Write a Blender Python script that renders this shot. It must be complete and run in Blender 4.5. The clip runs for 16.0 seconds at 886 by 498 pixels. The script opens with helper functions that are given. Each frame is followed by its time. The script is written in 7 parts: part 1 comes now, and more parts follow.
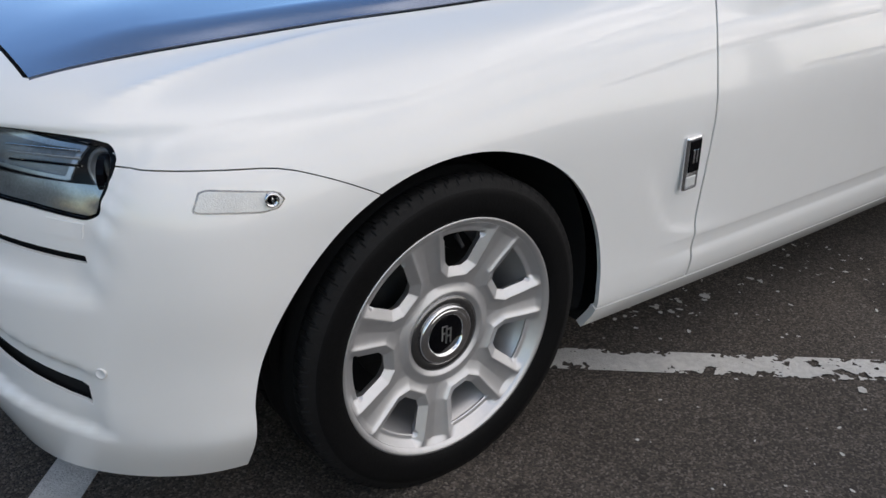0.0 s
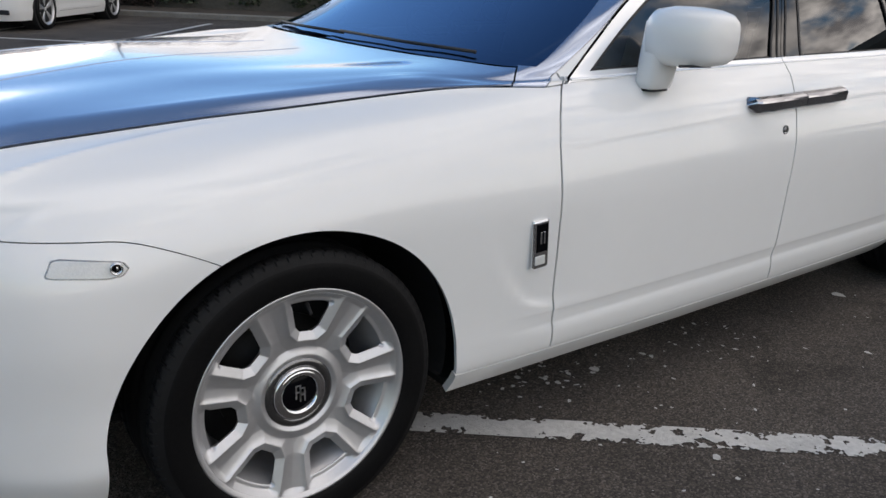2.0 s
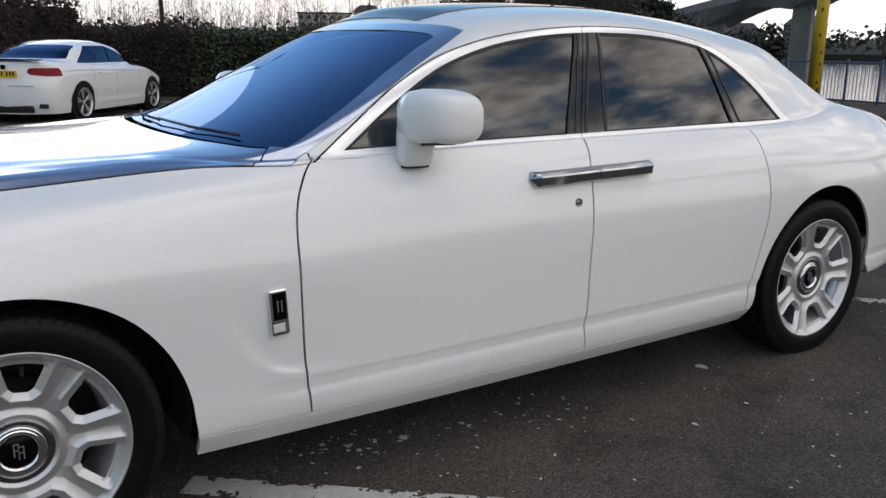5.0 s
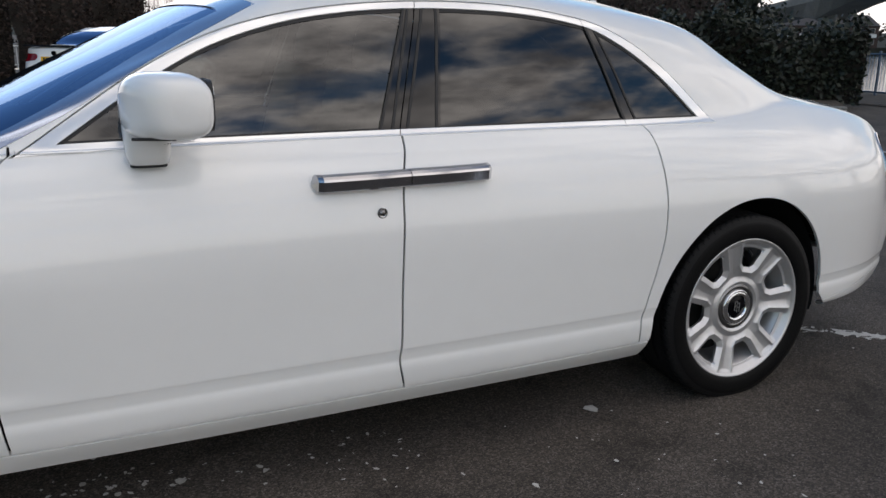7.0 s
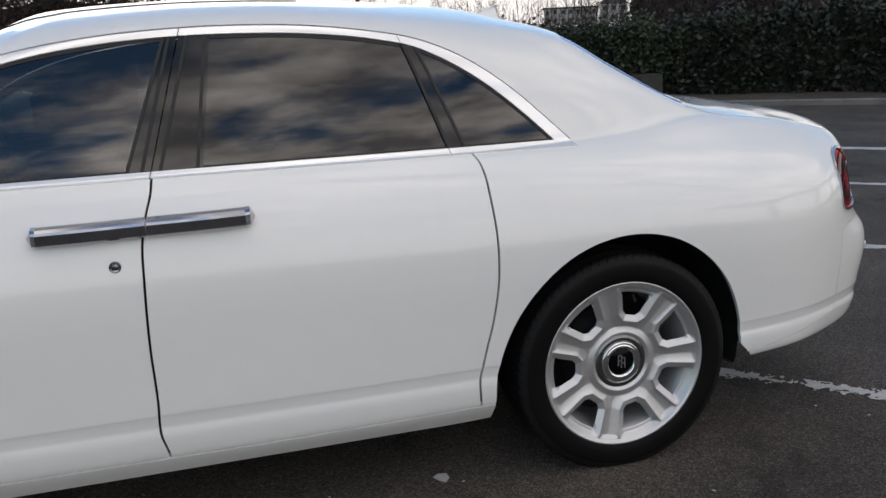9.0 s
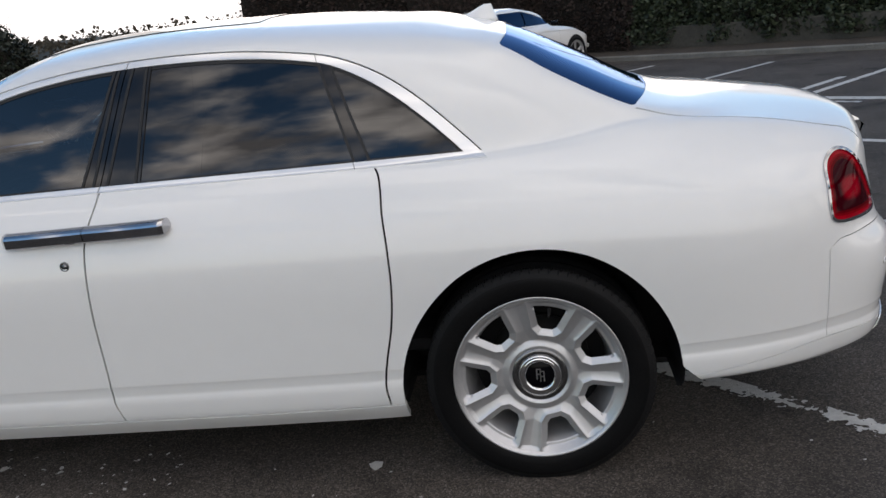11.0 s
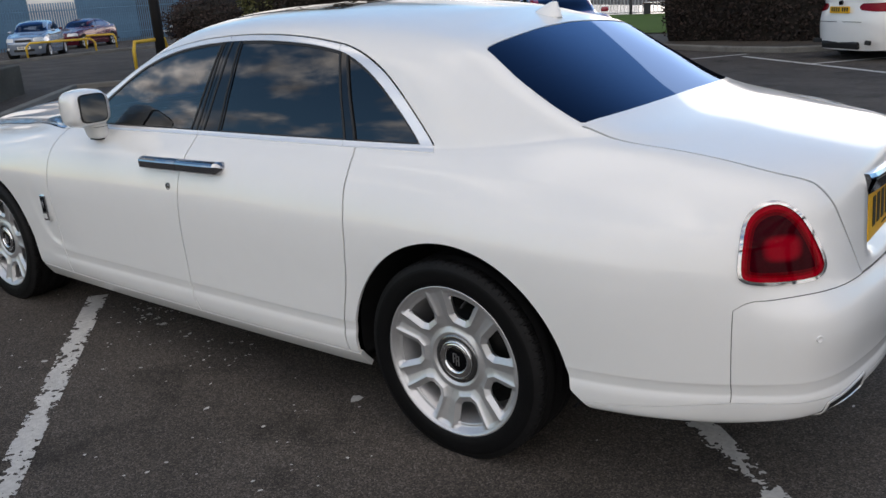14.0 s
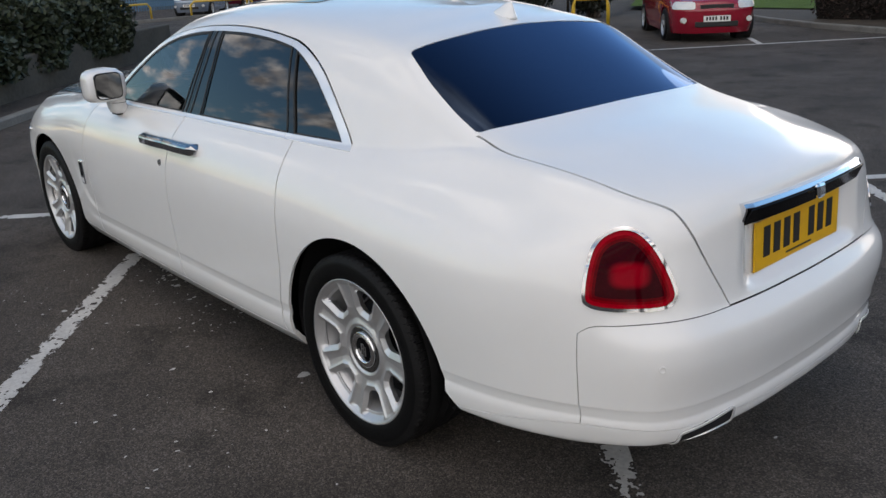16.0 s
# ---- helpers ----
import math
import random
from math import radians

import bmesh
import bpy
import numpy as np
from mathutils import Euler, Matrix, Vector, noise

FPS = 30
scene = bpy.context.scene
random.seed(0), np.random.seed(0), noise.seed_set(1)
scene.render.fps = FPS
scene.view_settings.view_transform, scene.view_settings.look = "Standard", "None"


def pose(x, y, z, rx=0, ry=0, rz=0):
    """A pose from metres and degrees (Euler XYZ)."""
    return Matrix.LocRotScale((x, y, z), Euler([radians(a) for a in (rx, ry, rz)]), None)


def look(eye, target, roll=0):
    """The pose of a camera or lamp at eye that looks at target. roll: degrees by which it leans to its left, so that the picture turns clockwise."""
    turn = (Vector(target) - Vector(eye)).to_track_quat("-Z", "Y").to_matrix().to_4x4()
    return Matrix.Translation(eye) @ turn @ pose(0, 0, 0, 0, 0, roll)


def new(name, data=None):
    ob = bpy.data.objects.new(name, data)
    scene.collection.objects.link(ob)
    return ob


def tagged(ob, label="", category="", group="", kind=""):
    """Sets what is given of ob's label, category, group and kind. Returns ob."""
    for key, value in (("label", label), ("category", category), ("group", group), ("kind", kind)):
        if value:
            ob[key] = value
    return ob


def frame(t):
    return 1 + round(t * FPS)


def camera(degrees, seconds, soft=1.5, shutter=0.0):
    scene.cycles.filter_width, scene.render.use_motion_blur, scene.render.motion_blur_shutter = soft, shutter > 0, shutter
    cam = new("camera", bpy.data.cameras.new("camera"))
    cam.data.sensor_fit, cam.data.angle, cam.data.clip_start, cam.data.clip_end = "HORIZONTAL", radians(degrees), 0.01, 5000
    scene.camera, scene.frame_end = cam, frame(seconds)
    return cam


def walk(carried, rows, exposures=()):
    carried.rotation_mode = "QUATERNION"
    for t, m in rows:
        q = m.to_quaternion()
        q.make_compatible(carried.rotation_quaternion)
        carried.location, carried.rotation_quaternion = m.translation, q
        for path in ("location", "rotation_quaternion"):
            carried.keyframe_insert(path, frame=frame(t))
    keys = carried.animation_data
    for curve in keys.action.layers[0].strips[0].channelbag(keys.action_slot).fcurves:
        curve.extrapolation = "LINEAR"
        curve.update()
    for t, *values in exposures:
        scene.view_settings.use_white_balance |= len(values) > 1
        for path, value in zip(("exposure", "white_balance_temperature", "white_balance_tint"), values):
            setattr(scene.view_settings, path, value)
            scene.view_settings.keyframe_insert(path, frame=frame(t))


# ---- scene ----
cam = camera(56.3, 16.0)
PATH = [
    (0, (-0.954, -2.091, 1.255), (0.18, -0.671, 0.42), 2.0),
    (0.5, (-0.759, -2.108, 1.271), (0.367, -0.654, 0.486), 2.5),
    (1, (-0.717, -2.232, 1.29), (0.371, -0.743, 0.517), 3.0),
    (1.5, (-0.737, -2.396, 1.313), (0.349, -0.884, 0.582), 2.9),
    (2, (-0.785, -2.495, 1.335), (0.357, -0.989, 0.681), 2.3),
    (2.5, (-0.844, -2.613, 1.385), (0.353, -1.104, 0.846), 1.7),
    (3, (-0.856, -2.714, 1.418), (0.355, -1.186, 0.975), 1.6),
    (3.2, (-0.808, -2.788, 1.428), (0.38, -1.243, 0.981), 1.6),
    (5.3, (0.04, -3.166, 1.364), (1.04, -1.504, 0.878), 0.6),
    (5.5, (0.142, -3.194, 1.377), (1.115, -1.518, 0.881), 0.7),
    (6, (0.4, -3.178, 1.345), (1.342, -1.482, 0.862), 1.0),
    (6.5, (0.659, -3.126, 1.358), (1.577, -1.419, 0.866), 1.1),
    (7, (0.963, -3.142, 1.338), (1.803, -1.396, 0.842), 0.9),
    (7.5, (1.229, -3.15, 1.35), (1.99, -1.37, 0.845), 0.1),
    (8, (1.526, -3.098, 1.346), (2.224, -1.29, 0.853), -0.5),
    (8.5, (1.805, -3.111, 1.356), (2.435, -1.277, 0.868), -1.0),
    (9, (2.111, -3.187, 1.368), (2.608, -1.309, 0.891), -2.3),
    (9.5, (2.367, -3.216, 1.341), (2.721, -1.306, 0.862), -3.0),
    (9.7, (2.529, -3.228, 1.359), (2.788, -1.304, 0.877), -3.4),
    (11.8, (3.777, -3.399, 1.522), (3.279, -1.549, 0.946), -6.0),
    (12, (3.888, -3.408, 1.523), (3.331, -1.575, 0.951), -5.4),
    (12.5, (4.166, -3.379, 1.553), (3.439, -1.605, 0.984), -4.7),
    (13, (4.405, -3.234, 1.539), (3.569, -1.514, 0.954), -3.3),
    (13.5, (4.654, -3.08, 1.547), (3.67, -1.442, 0.957), -2.6),
    (14, (4.928, -2.955, 1.566), (3.729, -1.467, 0.974), -3.7),
    (14.5, (5.086, -2.801, 1.55), (3.792, -1.395, 0.961), -2.5),
    (15, (5.234, -2.65, 1.586), (3.867, -1.309, 1.005), -2.2),
    (15.5, (5.427, -2.528, 1.601), (4.005, -1.26, 0.993), -2.4),
    (16, (5.57, -2.43, 1.659), (4.129, -1.205, 1.008), -2.8),
]
walk(cam, [(t, look(eye, target, roll)) for t, eye, target, roll in PATH], [(t, stops, warm, 16) for t, stops, warm in ((0, 0.97, 7150), (1.5, 0.88, 7150), (2.5, 0.82, 7150), (3, 0.64, 7100), (5.5, 0.71, 7100), (9.5, 0.67, 7100), (12, 0.78, 7100), (14.5, 0.8, 7150), (16, 0.82, 7200))])

# ---- world, sun ----
SUN_ELEVATION, SUN_TURN = radians(4.5), radians(-5)
SUN_WAY = (math.sin(SUN_TURN) * math.cos(SUN_ELEVATION), math.cos(SUN_TURN) * math.cos(SUN_ELEVATION), math.sin(SUN_ELEVATION))


def link(tree, a, b):
    tree.links.new(a, b)


def build_world():
    world = bpy.data.worlds.new("sky")
    scene.world = world
    world.use_nodes = True
    nt = world.node_tree
    n = nt.nodes
    n.clear()
    out = n.new("ShaderNodeOutputWorld")
    bg = n.new("ShaderNodeBackground")
    sky = n.new("ShaderNodeTexSky")
    sky.sky_type = "NISHITA"
    sky.sun_disc = False
    sky.sun_elevation = SUN_ELEVATION
    sky.sun_rotation = SUN_TURN
    sky.air_density, sky.dust_density, sky.ozone_density = 1.0, 0.15, 3.0
    coord = n.new("ShaderNodeTexCoord")
    sep = n.new("ShaderNodeSeparateXYZ")
    link(nt, coord.outputs["Generated"], sep.inputs[0])
    up = n.new("ShaderNodeMath")
    up.operation = "MAXIMUM"
    up.inputs[1].default_value = 0.0
    link(nt, sep.outputs["Z"], up.inputs[0])
    lift = n.new("ShaderNodeMath")
    lift.operation = "ADD"
    lift.inputs[1].default_value = 0.16
    link(nt, up.outputs[0], lift.inputs[0])
    flat = n.new("ShaderNodeVectorMath")
    flat.operation = "DIVIDE"
    link(nt, coord.outputs["Generated"], flat.inputs[0])
    comb = n.new("ShaderNodeCombineXYZ")
    for k in range(3):
        link(nt, lift.outputs[0], comb.inputs[k])
    link(nt, comb.outputs[0], flat.inputs[1])
    long = n.new("ShaderNodeVectorMath")
    long.operation = "MULTIPLY"
    long.inputs[1].default_value = (0.8, 1.25, 0.7)
    link(nt, flat.outputs[0], long.inputs[0])
    clouds = n.new("ShaderNodeTexNoise")
    clouds.inputs["Scale"].default_value = 3.4
    clouds.inputs["Detail"].default_value = 9.0
    clouds.inputs["Roughness"].default_value = 0.52
    clouds.inputs["Distortion"].default_value = 0.1
    link(nt, long.outputs[0], clouds.inputs["Vector"])
    # a low bright bank under clear sky on the sun's side, broken cloud on the other
    def fade(source, x0, x1, y0, y1):
        m = n.new("ShaderNodeMapRange")
        m.inputs["From Min"].default_value, m.inputs["From Max"].default_value = x0, x1
        m.inputs["To Min"].default_value, m.inputs["To Max"].default_value = y0, y1
        link(nt, source, m.inputs["Value"])
        return m

    bank = fade(up.outputs[0], 0.10, 0.25, 0.40, -0.21)
    broken = fade(up.outputs[0], 0.05, 0.7, 0.16, 0.12)
    clearer = fade(sep.outputs["X"], -0.9, 0.0, -0.20, 0.0)
    thin = n.new("ShaderNodeMath")
    thin.operation = "ADD"
    link(nt, broken.outputs[0], thin.inputs[0])
    link(nt, clearer.outputs[0], thin.inputs[1])
    broken = thin
    side = fade(sep.outputs["Y"], 0.02, 0.5, 0.0, 1.0)
    cover = n.new("ShaderNodeMix")
    link(nt, side.outputs[0], cover.inputs["Factor"])
    link(nt, broken.outputs[0], cover.inputs["A"])
    link(nt, bank.outputs[0], cover.inputs["B"])
    add = n.new("ShaderNodeMath")
    add.operation = "ADD"
    link(nt, clouds.outputs["Fac"], add.inputs[0])
    link(nt, cover.outputs["Result"], add.inputs[1])
    ramp = n.new("ShaderNodeMapRange")
    ramp.interpolation_type = "SMOOTHSTEP"
    ramp.inputs["From Min"].default_value = 0.47
    ramp.inputs["From Max"].default_value = 0.66
    link(nt, add.outputs[0], ramp.inputs["Value"])
    # bright and grey parts of the clouds
    shade = n.new("ShaderNodeTexNoise")
    shade.inputs["Scale"].default_value = 5.5
    shade.inputs["Detail"].default_value = 7.0
    shade.inputs["Roughness"].default_value = 0.55
    link(nt, long.outputs[0], shade.inputs["Vector"])
    tone = n.new("ShaderNodeValToRGB")
    tone.color_ramp.elements[0].position = 0.38
    tone.color_ramp.elements[0].color = (3.2, 3.3, 3.5, 1)
    tone.color_ramp.elements[1].position = 0.68
    tone.color_ramp.elements[1].color = (12.3, 12.4, 12.3, 1)
    link(nt, shade.outputs["Fac"], tone.inputs["Fac"])
    # the clouds on the far side are seen from their shaded side
    backlit = fade(sep.outputs["Y"], -0.1, 0.5, 1.0, 0.32)
    bright = n.new("ShaderNodeVectorMath")
    bright.operation = "SCALE"
    link(nt, tone.outputs[0], bright.inputs[0])
    link(nt, backlit.outputs[0], bright.inputs["Scale"])
    # a pale even haze near the horizon
    haze = n.new("ShaderNodeMapRange")
    haze.inputs["From Min"].default_value, haze.inputs["From Max"].default_value = 0.03, 0.26
    haze.inputs["To Min"].default_value, haze.inputs["To Max"].default_value = 0.94, 0.0
    link(nt, up.outputs[0], haze.inputs["Value"])
    pale = n.new("ShaderNodeMix")
    pale.data_type = "RGBA"
    pale.inputs["B"].default_value = (7.0, 7.15, 7.3, 1)
    link(nt, haze.outputs[0], pale.inputs["Factor"])
    link(nt, bright.outputs[0], pale.inputs["A"])
    blue = n.new("ShaderNodeVectorMath")
    blue.operation = "SCALE"
    blue.inputs["Scale"].default_value = 2.2
    link(nt, sky.outputs[0], blue.inputs[0])
    mix = n.new("ShaderNodeMix")
    mix.data_type = "RGBA"
    link(nt, ramp.outputs[0], mix.inputs["Factor"])
    link(nt, blue.outputs[0], mix.inputs["A"])
    link(nt, pale.outputs["Result"], mix.inputs["B"])
    link(nt, mix.outputs["Result"], bg.inputs["Color"])
    bg.inputs["Strength"].default_value = 0.12
    link(nt, bg.outputs[0], out.inputs["Surface"])


build_world()
lamp = bpy.data.lights.new("sun", "SUN")
lamp.energy = 0.3
lamp.angle = radians(40)
lamp.color = (1.0, 0.95, 0.88)
sun = new("sun", lamp)
sun.matrix_world = look((0, 0, 30), Vector((0, 0, 30)) - Vector(SUN_WAY))

# ---- materials ----
def principled(name, color, rough=0.5, metal=0.0, **more):
    m = bpy.data.materials.new(name)
    m.use_nodes = True
    b = m.node_tree.nodes["Principled BSDF"]
    b.inputs["Base Color"].default_value = (*color, 1)
    b.inputs["Roughness"].default_value = rough
    b.inputs["Metallic"].default_value = metal
    for key, value in more.items():
        b.inputs[key.replace("_", " ")].default_value = value
    return m


def grain(m, scale, amount, bump=0.0, bump_scale=None, detail=6.0, rough=0.0):
    """Two scales of variation on the base colour, with an optional fine relief and roughness change."""
    nt = m.node_tree
    n = nt.nodes
    b = n["Principled BSDF"]
    base = tuple(b.inputs["Base Color"].default_value)
    coord = n.new("ShaderNodeTexCoord")
    big, fine = n.new("ShaderNodeTexNoise"), n.new("ShaderNodeTexNoise")
    big.inputs["Scale"].default_value, big.inputs["Detail"].default_value = scale, detail
    fine.inputs["Scale"].default_value, fine.inputs["Detail"].default_value = scale * 11, detail
    for tex in (big, fine):
        link(nt, coord.outputs["Object"], tex.inputs["Vector"])
    mean = n.new("ShaderNodeMath")
    mean.operation = "ADD"
    link(nt, big.outputs["Fac"], mean.inputs[0])
    link(nt, fine.outputs["Fac"], mean.inputs[1])
    span = n.new("ShaderNodeMapRange")
    span.inputs["From Min"].default_value, span.inputs["From Max"].default_value = 0.6, 1.4
    span.inputs["To Min"].default_value, span.inputs["To Max"].default_value = 1 - amount, 1 + amount
    link(nt, mean.outputs[0], span.inputs["Value"])
    mul = n.new("ShaderNodeVectorMath")
    mul.operation = "SCALE"
    mul.inputs[0].default_value = base[:3]
    link(nt, span.outputs[0], mul.inputs["Scale"])
    link(nt, mul.outputs[0], b.inputs["Base Color"])
    if bump:
        tex = n.new("ShaderNodeTexNoise")
        tex.inputs["Scale"].default_value, tex.inputs["Detail"].default_value = bump_scale or scale * 20, 4.0
        link(nt, coord.outputs["Object"], tex.inputs["Vector"])
        bm_node = n.new("ShaderNodeBump")
        bm_node.inputs["Strength"].default_value, bm_node.inputs["Distance"].default_value = bump, 0.01
        link(nt, tex.outputs["Fac"], bm_node.inputs["Height"])
        link(nt, bm_node.outputs[0], b.inputs["Normal"])
    if rough:
        r0 = b.inputs["Roughness"].default_value
        rr = n.new("ShaderNodeMapRange")
        rr.inputs["From Min"].default_value, rr.inputs["From Max"].default_value = 0.35, 0.65
        rr.inputs["To Min"].default_value, rr.inputs["To Max"].default_value = max(r0 - rough, 0.02), r0 + rough
        link(nt, big.outputs["Fac"], rr.inputs["Value"])
        link(nt, rr.outputs[0], b.inputs["Roughness"])
    return m


def thin_glass(name, tint, gloss_tint=(1, 1, 1), ior=1.5, rough=0.0):
    """A sheet of tinted glass: it lets tinted light through and mirrors by Fresnel."""
    m = bpy.data.materials.new(name)
    m.use_nodes = True
    nt = m.node_tree
    n = nt.nodes
    n.clear()
    out, mixer, clear, gloss, fres = (n.new("ShaderNode" + k) for k in ("OutputMaterial", "MixShader", "BsdfTransparent", "BsdfGlossy", "Fresnel"))
    clear.inputs["Color"].default_value = (*tint, 1)
    gloss.inputs["Color"].default_value = (*gloss_tint, 1)
    gloss.inputs["Roughness"].default_value = rough
    fres.inputs["IOR"].default_value = ior
    link(nt, fres.outputs[0], mixer.inputs[0])
    link(nt, clear.outputs[0], mixer.inputs[1])
    link(nt, gloss.outputs[0], mixer.inputs[2])
    link(nt, mixer.outputs[0], out.inputs["Surface"])
    return m


WHITE_PAINT = grain(principled("white_pearl_paint", (0.82, 0.82, 0.81), 0.30, 0.0, Coat_Weight=1.0, Coat_Roughness=0.06, Coat_IOR=1.45), 1.3, 0.012)
# silver whose base is bluer, with some of the reflected sky put in
SILVER_PAINT = grain(principled("satin_silver_paint", (0.42, 0.48, 0.60), 0.15, 0.9, Coat_Weight=0.6, Coat_Roughness=0.03), 3, 0.02)
CHROME = principled("chrome", (0.82, 0.83, 0.85), 0.07, 1.0)
BRUSHED = principled("polished_trim", (0.93, 0.93, 0.93), 0.18, 0.45)
BLACK_GLOSS = principled("black_gloss_trim", (0.003, 0.003, 0.004), 0.08, 0.0, Specular_IOR_Level=0.10)
BLACK_MATT = grain(principled("black_plastic", (0.012, 0.012, 0.013), 0.6), 6, 0.3)
DARK_VOID = principled("dark_lining", (0.006, 0.006, 0.007), 0.9)
RUBBER = grain(principled("tyre_rubber", (0.0050, 0.0050, 0.0054), 0.5, 0.0, Specular_IOR_Level=0.10), 9, 0.35, 0.12, 260)
TREAD = grain(principled("tyre_tread", (0.0085, 0.0085, 0.009), 0.6, 0.0, Specular_IOR_Level=0.17), 9, 0.3, 0.12, 260)
ALLOY = grain(principled("silver_alloy", (0.58, 0.58, 0.59), 0.40, 0.75, Coat_Weight=0.4, Coat_Roughness=0.1), 5, 0.06)
GLASS_FRONT = thin_glass("tinted_glass", (0.20, 0.235, 0.23), ior=1.85)
GLASS_REAR = thin_glass("privacy_glass", (0.018, 0.018, 0.024), ior=1.7)
PILLAR_GLOSS = principled("glass_black_pillar", (0.006, 0.006, 0.007), 0.05, 0.0, Specular_IOR_Level=0.55)
# the mirrored sky's blue is put into the gloss colour of these two
GLASS_SCREEN = thin_glass("windscreen_glass", (0.09, 0.14, 0.22), (0.44, 0.65, 1.0), ior=2.9)
GLASS_BACK = thin_glass("rear_screen_glass", (0.006, 0.009, 0.02), (0.42, 0.62, 1.0), ior=1.75)
LEATHER = grain(principled("cream_leather", (0.50, 0.45, 0.36), 0.5), 7, 0.12, 0.1, 300)
CARPET = grain(principled("dark_carpet", (0.02, 0.02, 0.022), 0.9), 20, 0.3)
WOOD = grain(principled("walnut_veneer", (0.10, 0.05, 0.025), 0.15, 0.0, Coat_Weight=1.0), 9, 0.35)

# ---- building tools ----
def obj(name, verts, faces, mat, parent=None, label="", smooth=True, normals=None):
    me = bpy.data.meshes.new(name)
    me.from_pydata([tuple(v) for v in verts], [], [tuple(f) for f in faces])
    if smooth:
        me.polygons.foreach_set("use_smooth", [True] * len(me.polygons))
    for m in mat if isinstance(mat, (list, tuple)) else [mat]:
        me.materials.append(m)
    me.validate()
    me.update()
    if normals is not None and len(normals) == len(me.vertices):
        me.normals_split_custom_set_from_vertices([tuple(n) for n in normals])
    ob = new(name, me)
    if parent:
        ob.parent = parent
    if label:
        tagged(ob, label)
    return ob


def part(name, bm, mat, parent, label="", smooth=False):
    me = bpy.data.meshes.new(name)
    if smooth:
        for f in bm.faces:
            f.smooth = True
    bm.to_mesh(me)
    bm.free()
    for m in mat if isinstance(mat, (list, tuple)) else [mat]:
        me.materials.append(m)
    ob = new(name, me)
    if parent:
        ob.parent = parent
    if label:
        tagged(ob, label)
    return ob


def thing(name, m, label, category, group="", kind=""):
    ob = new(name)
    ob.matrix_world = m
    return tagged(ob, label, category, group, kind)


def add_box(bm, size, at=(0, 0, 0), turn=(0, 0, 0), bevel=0.0, segments=2):
    got = bmesh.ops.create_cube(bm, size=1.0, matrix=pose(*at, *turn) @ Matrix.Diagonal((*size, 1)))
    if bevel:
        edges = list({e for v in got["verts"] for e in v.link_edges})
        bmesh.ops.bevel(bm, geom=edges, offset=bevel, segments=segments, profile=0.5, affect="EDGES")
    return bm


def box(size, at=(0, 0, 0), turn=(0, 0, 0), bevel=0.0, segments=2):
    return add_box(bmesh.new(), size, at, turn, bevel, segments)


def add_rod(bm, a, b, r0, r1=None, sides=12, caps=True):
    a, b = Vector(a), Vector(b)
    d = b - a
    m = Matrix.Translation((a + b) / 2) @ d.to_track_quat("Z", "Y").to_matrix().to_4x4()
    bmesh.ops.create_cone(bm, cap_ends=caps, segments=sides, radius1=r0, radius2=r0 if r1 is None else r1, depth=d.length, matrix=m)
    return bm


def rod(a, b, r0, r1=None, sides=12):
    return add_rod(bmesh.new(), a, b, r0, r1, sides)


def tube(points, radius, sides=10, closed=False):
    """A round bar along a line of points."""
    bm = bmesh.new()
    pts = [Vector(p) for p in points]
    rings = []
    n = len(pts)
    for i, p in enumerate(pts):
        a = pts[(i - 1) % n] if closed or i else p
        b = pts[(i + 1) % n] if closed or i < n - 1 else p
        q = (b - a).to_track_quat("Z", "Y")
        rings.append([bm.verts.new(p + q @ Vector((radius * math.cos(k * math.tau / sides), radius * math.sin(k * math.tau / sides), 0))) for k in range(sides)])
    for i in range(n if closed else n - 1):
        r, s = rings[i], rings[(i + 1) % n]
        for k in range(sides):
            bm.faces.new((r[k], r[(k + 1) % sides], s[(k + 1) % sides], s[k]))
    if not closed:
        bm.faces.new(rings[0][::-1])
        bm.faces.new(rings[-1])
    return bm


def lathe(profile, segments=64, axis="Y", relief=None):
    """Verts and faces of a profile of (radius, offset) turned about an axis."""
    verts, faces = [], []
    k = len(profile)
    for s in range(segments):
        a = math.tau * s / segments
        for i, (r, o) in enumerate(profile):
            rr = r + (relief(a, i, r, o) if relief else 0)
            verts.append((rr * math.cos(a), o, rr * math.sin(a)))
    for s in range(segments):
        t = (s + 1) % segments
        for i in range(k - 1):
            faces.append((s * k + i, s * k + i + 1, t * k + i + 1, t * k + i))
    return verts, faces


def curve1(*pairs):
    """A smooth function through pairs of (place, value), level beyond the ends."""
    xs, ys = np.array([p[0] for p in pairs], float), np.array([p[1] for p in pairs], float)
    d = np.diff(ys) / np.diff(xs)
    m = np.zeros(len(xs))
    m[0], m[-1] = d[0], d[-1]
    h = np.diff(xs)
    m[1:-1] = (d[:-1] * h[1:] + d[1:] * h[:-1]) / (h[1:] + h[:-1])

    def at(x):
        x = np.asarray(x, float)
        c = np.clip(x, xs[0], xs[-1])
        i = np.clip(np.searchsorted(xs, c, side="right") - 1, 0, len(xs) - 2)
        t = (c - xs[i]) / h[i]
        return (2 * t**3 - 3 * t**2 + 1) * ys[i] + (t**3 - 2 * t**2 + t) * h[i] * m[i] + (-2 * t**3 + 3 * t**2) * ys[i + 1] + (t**3 - t**2) * h[i] * m[i + 1]

    return at


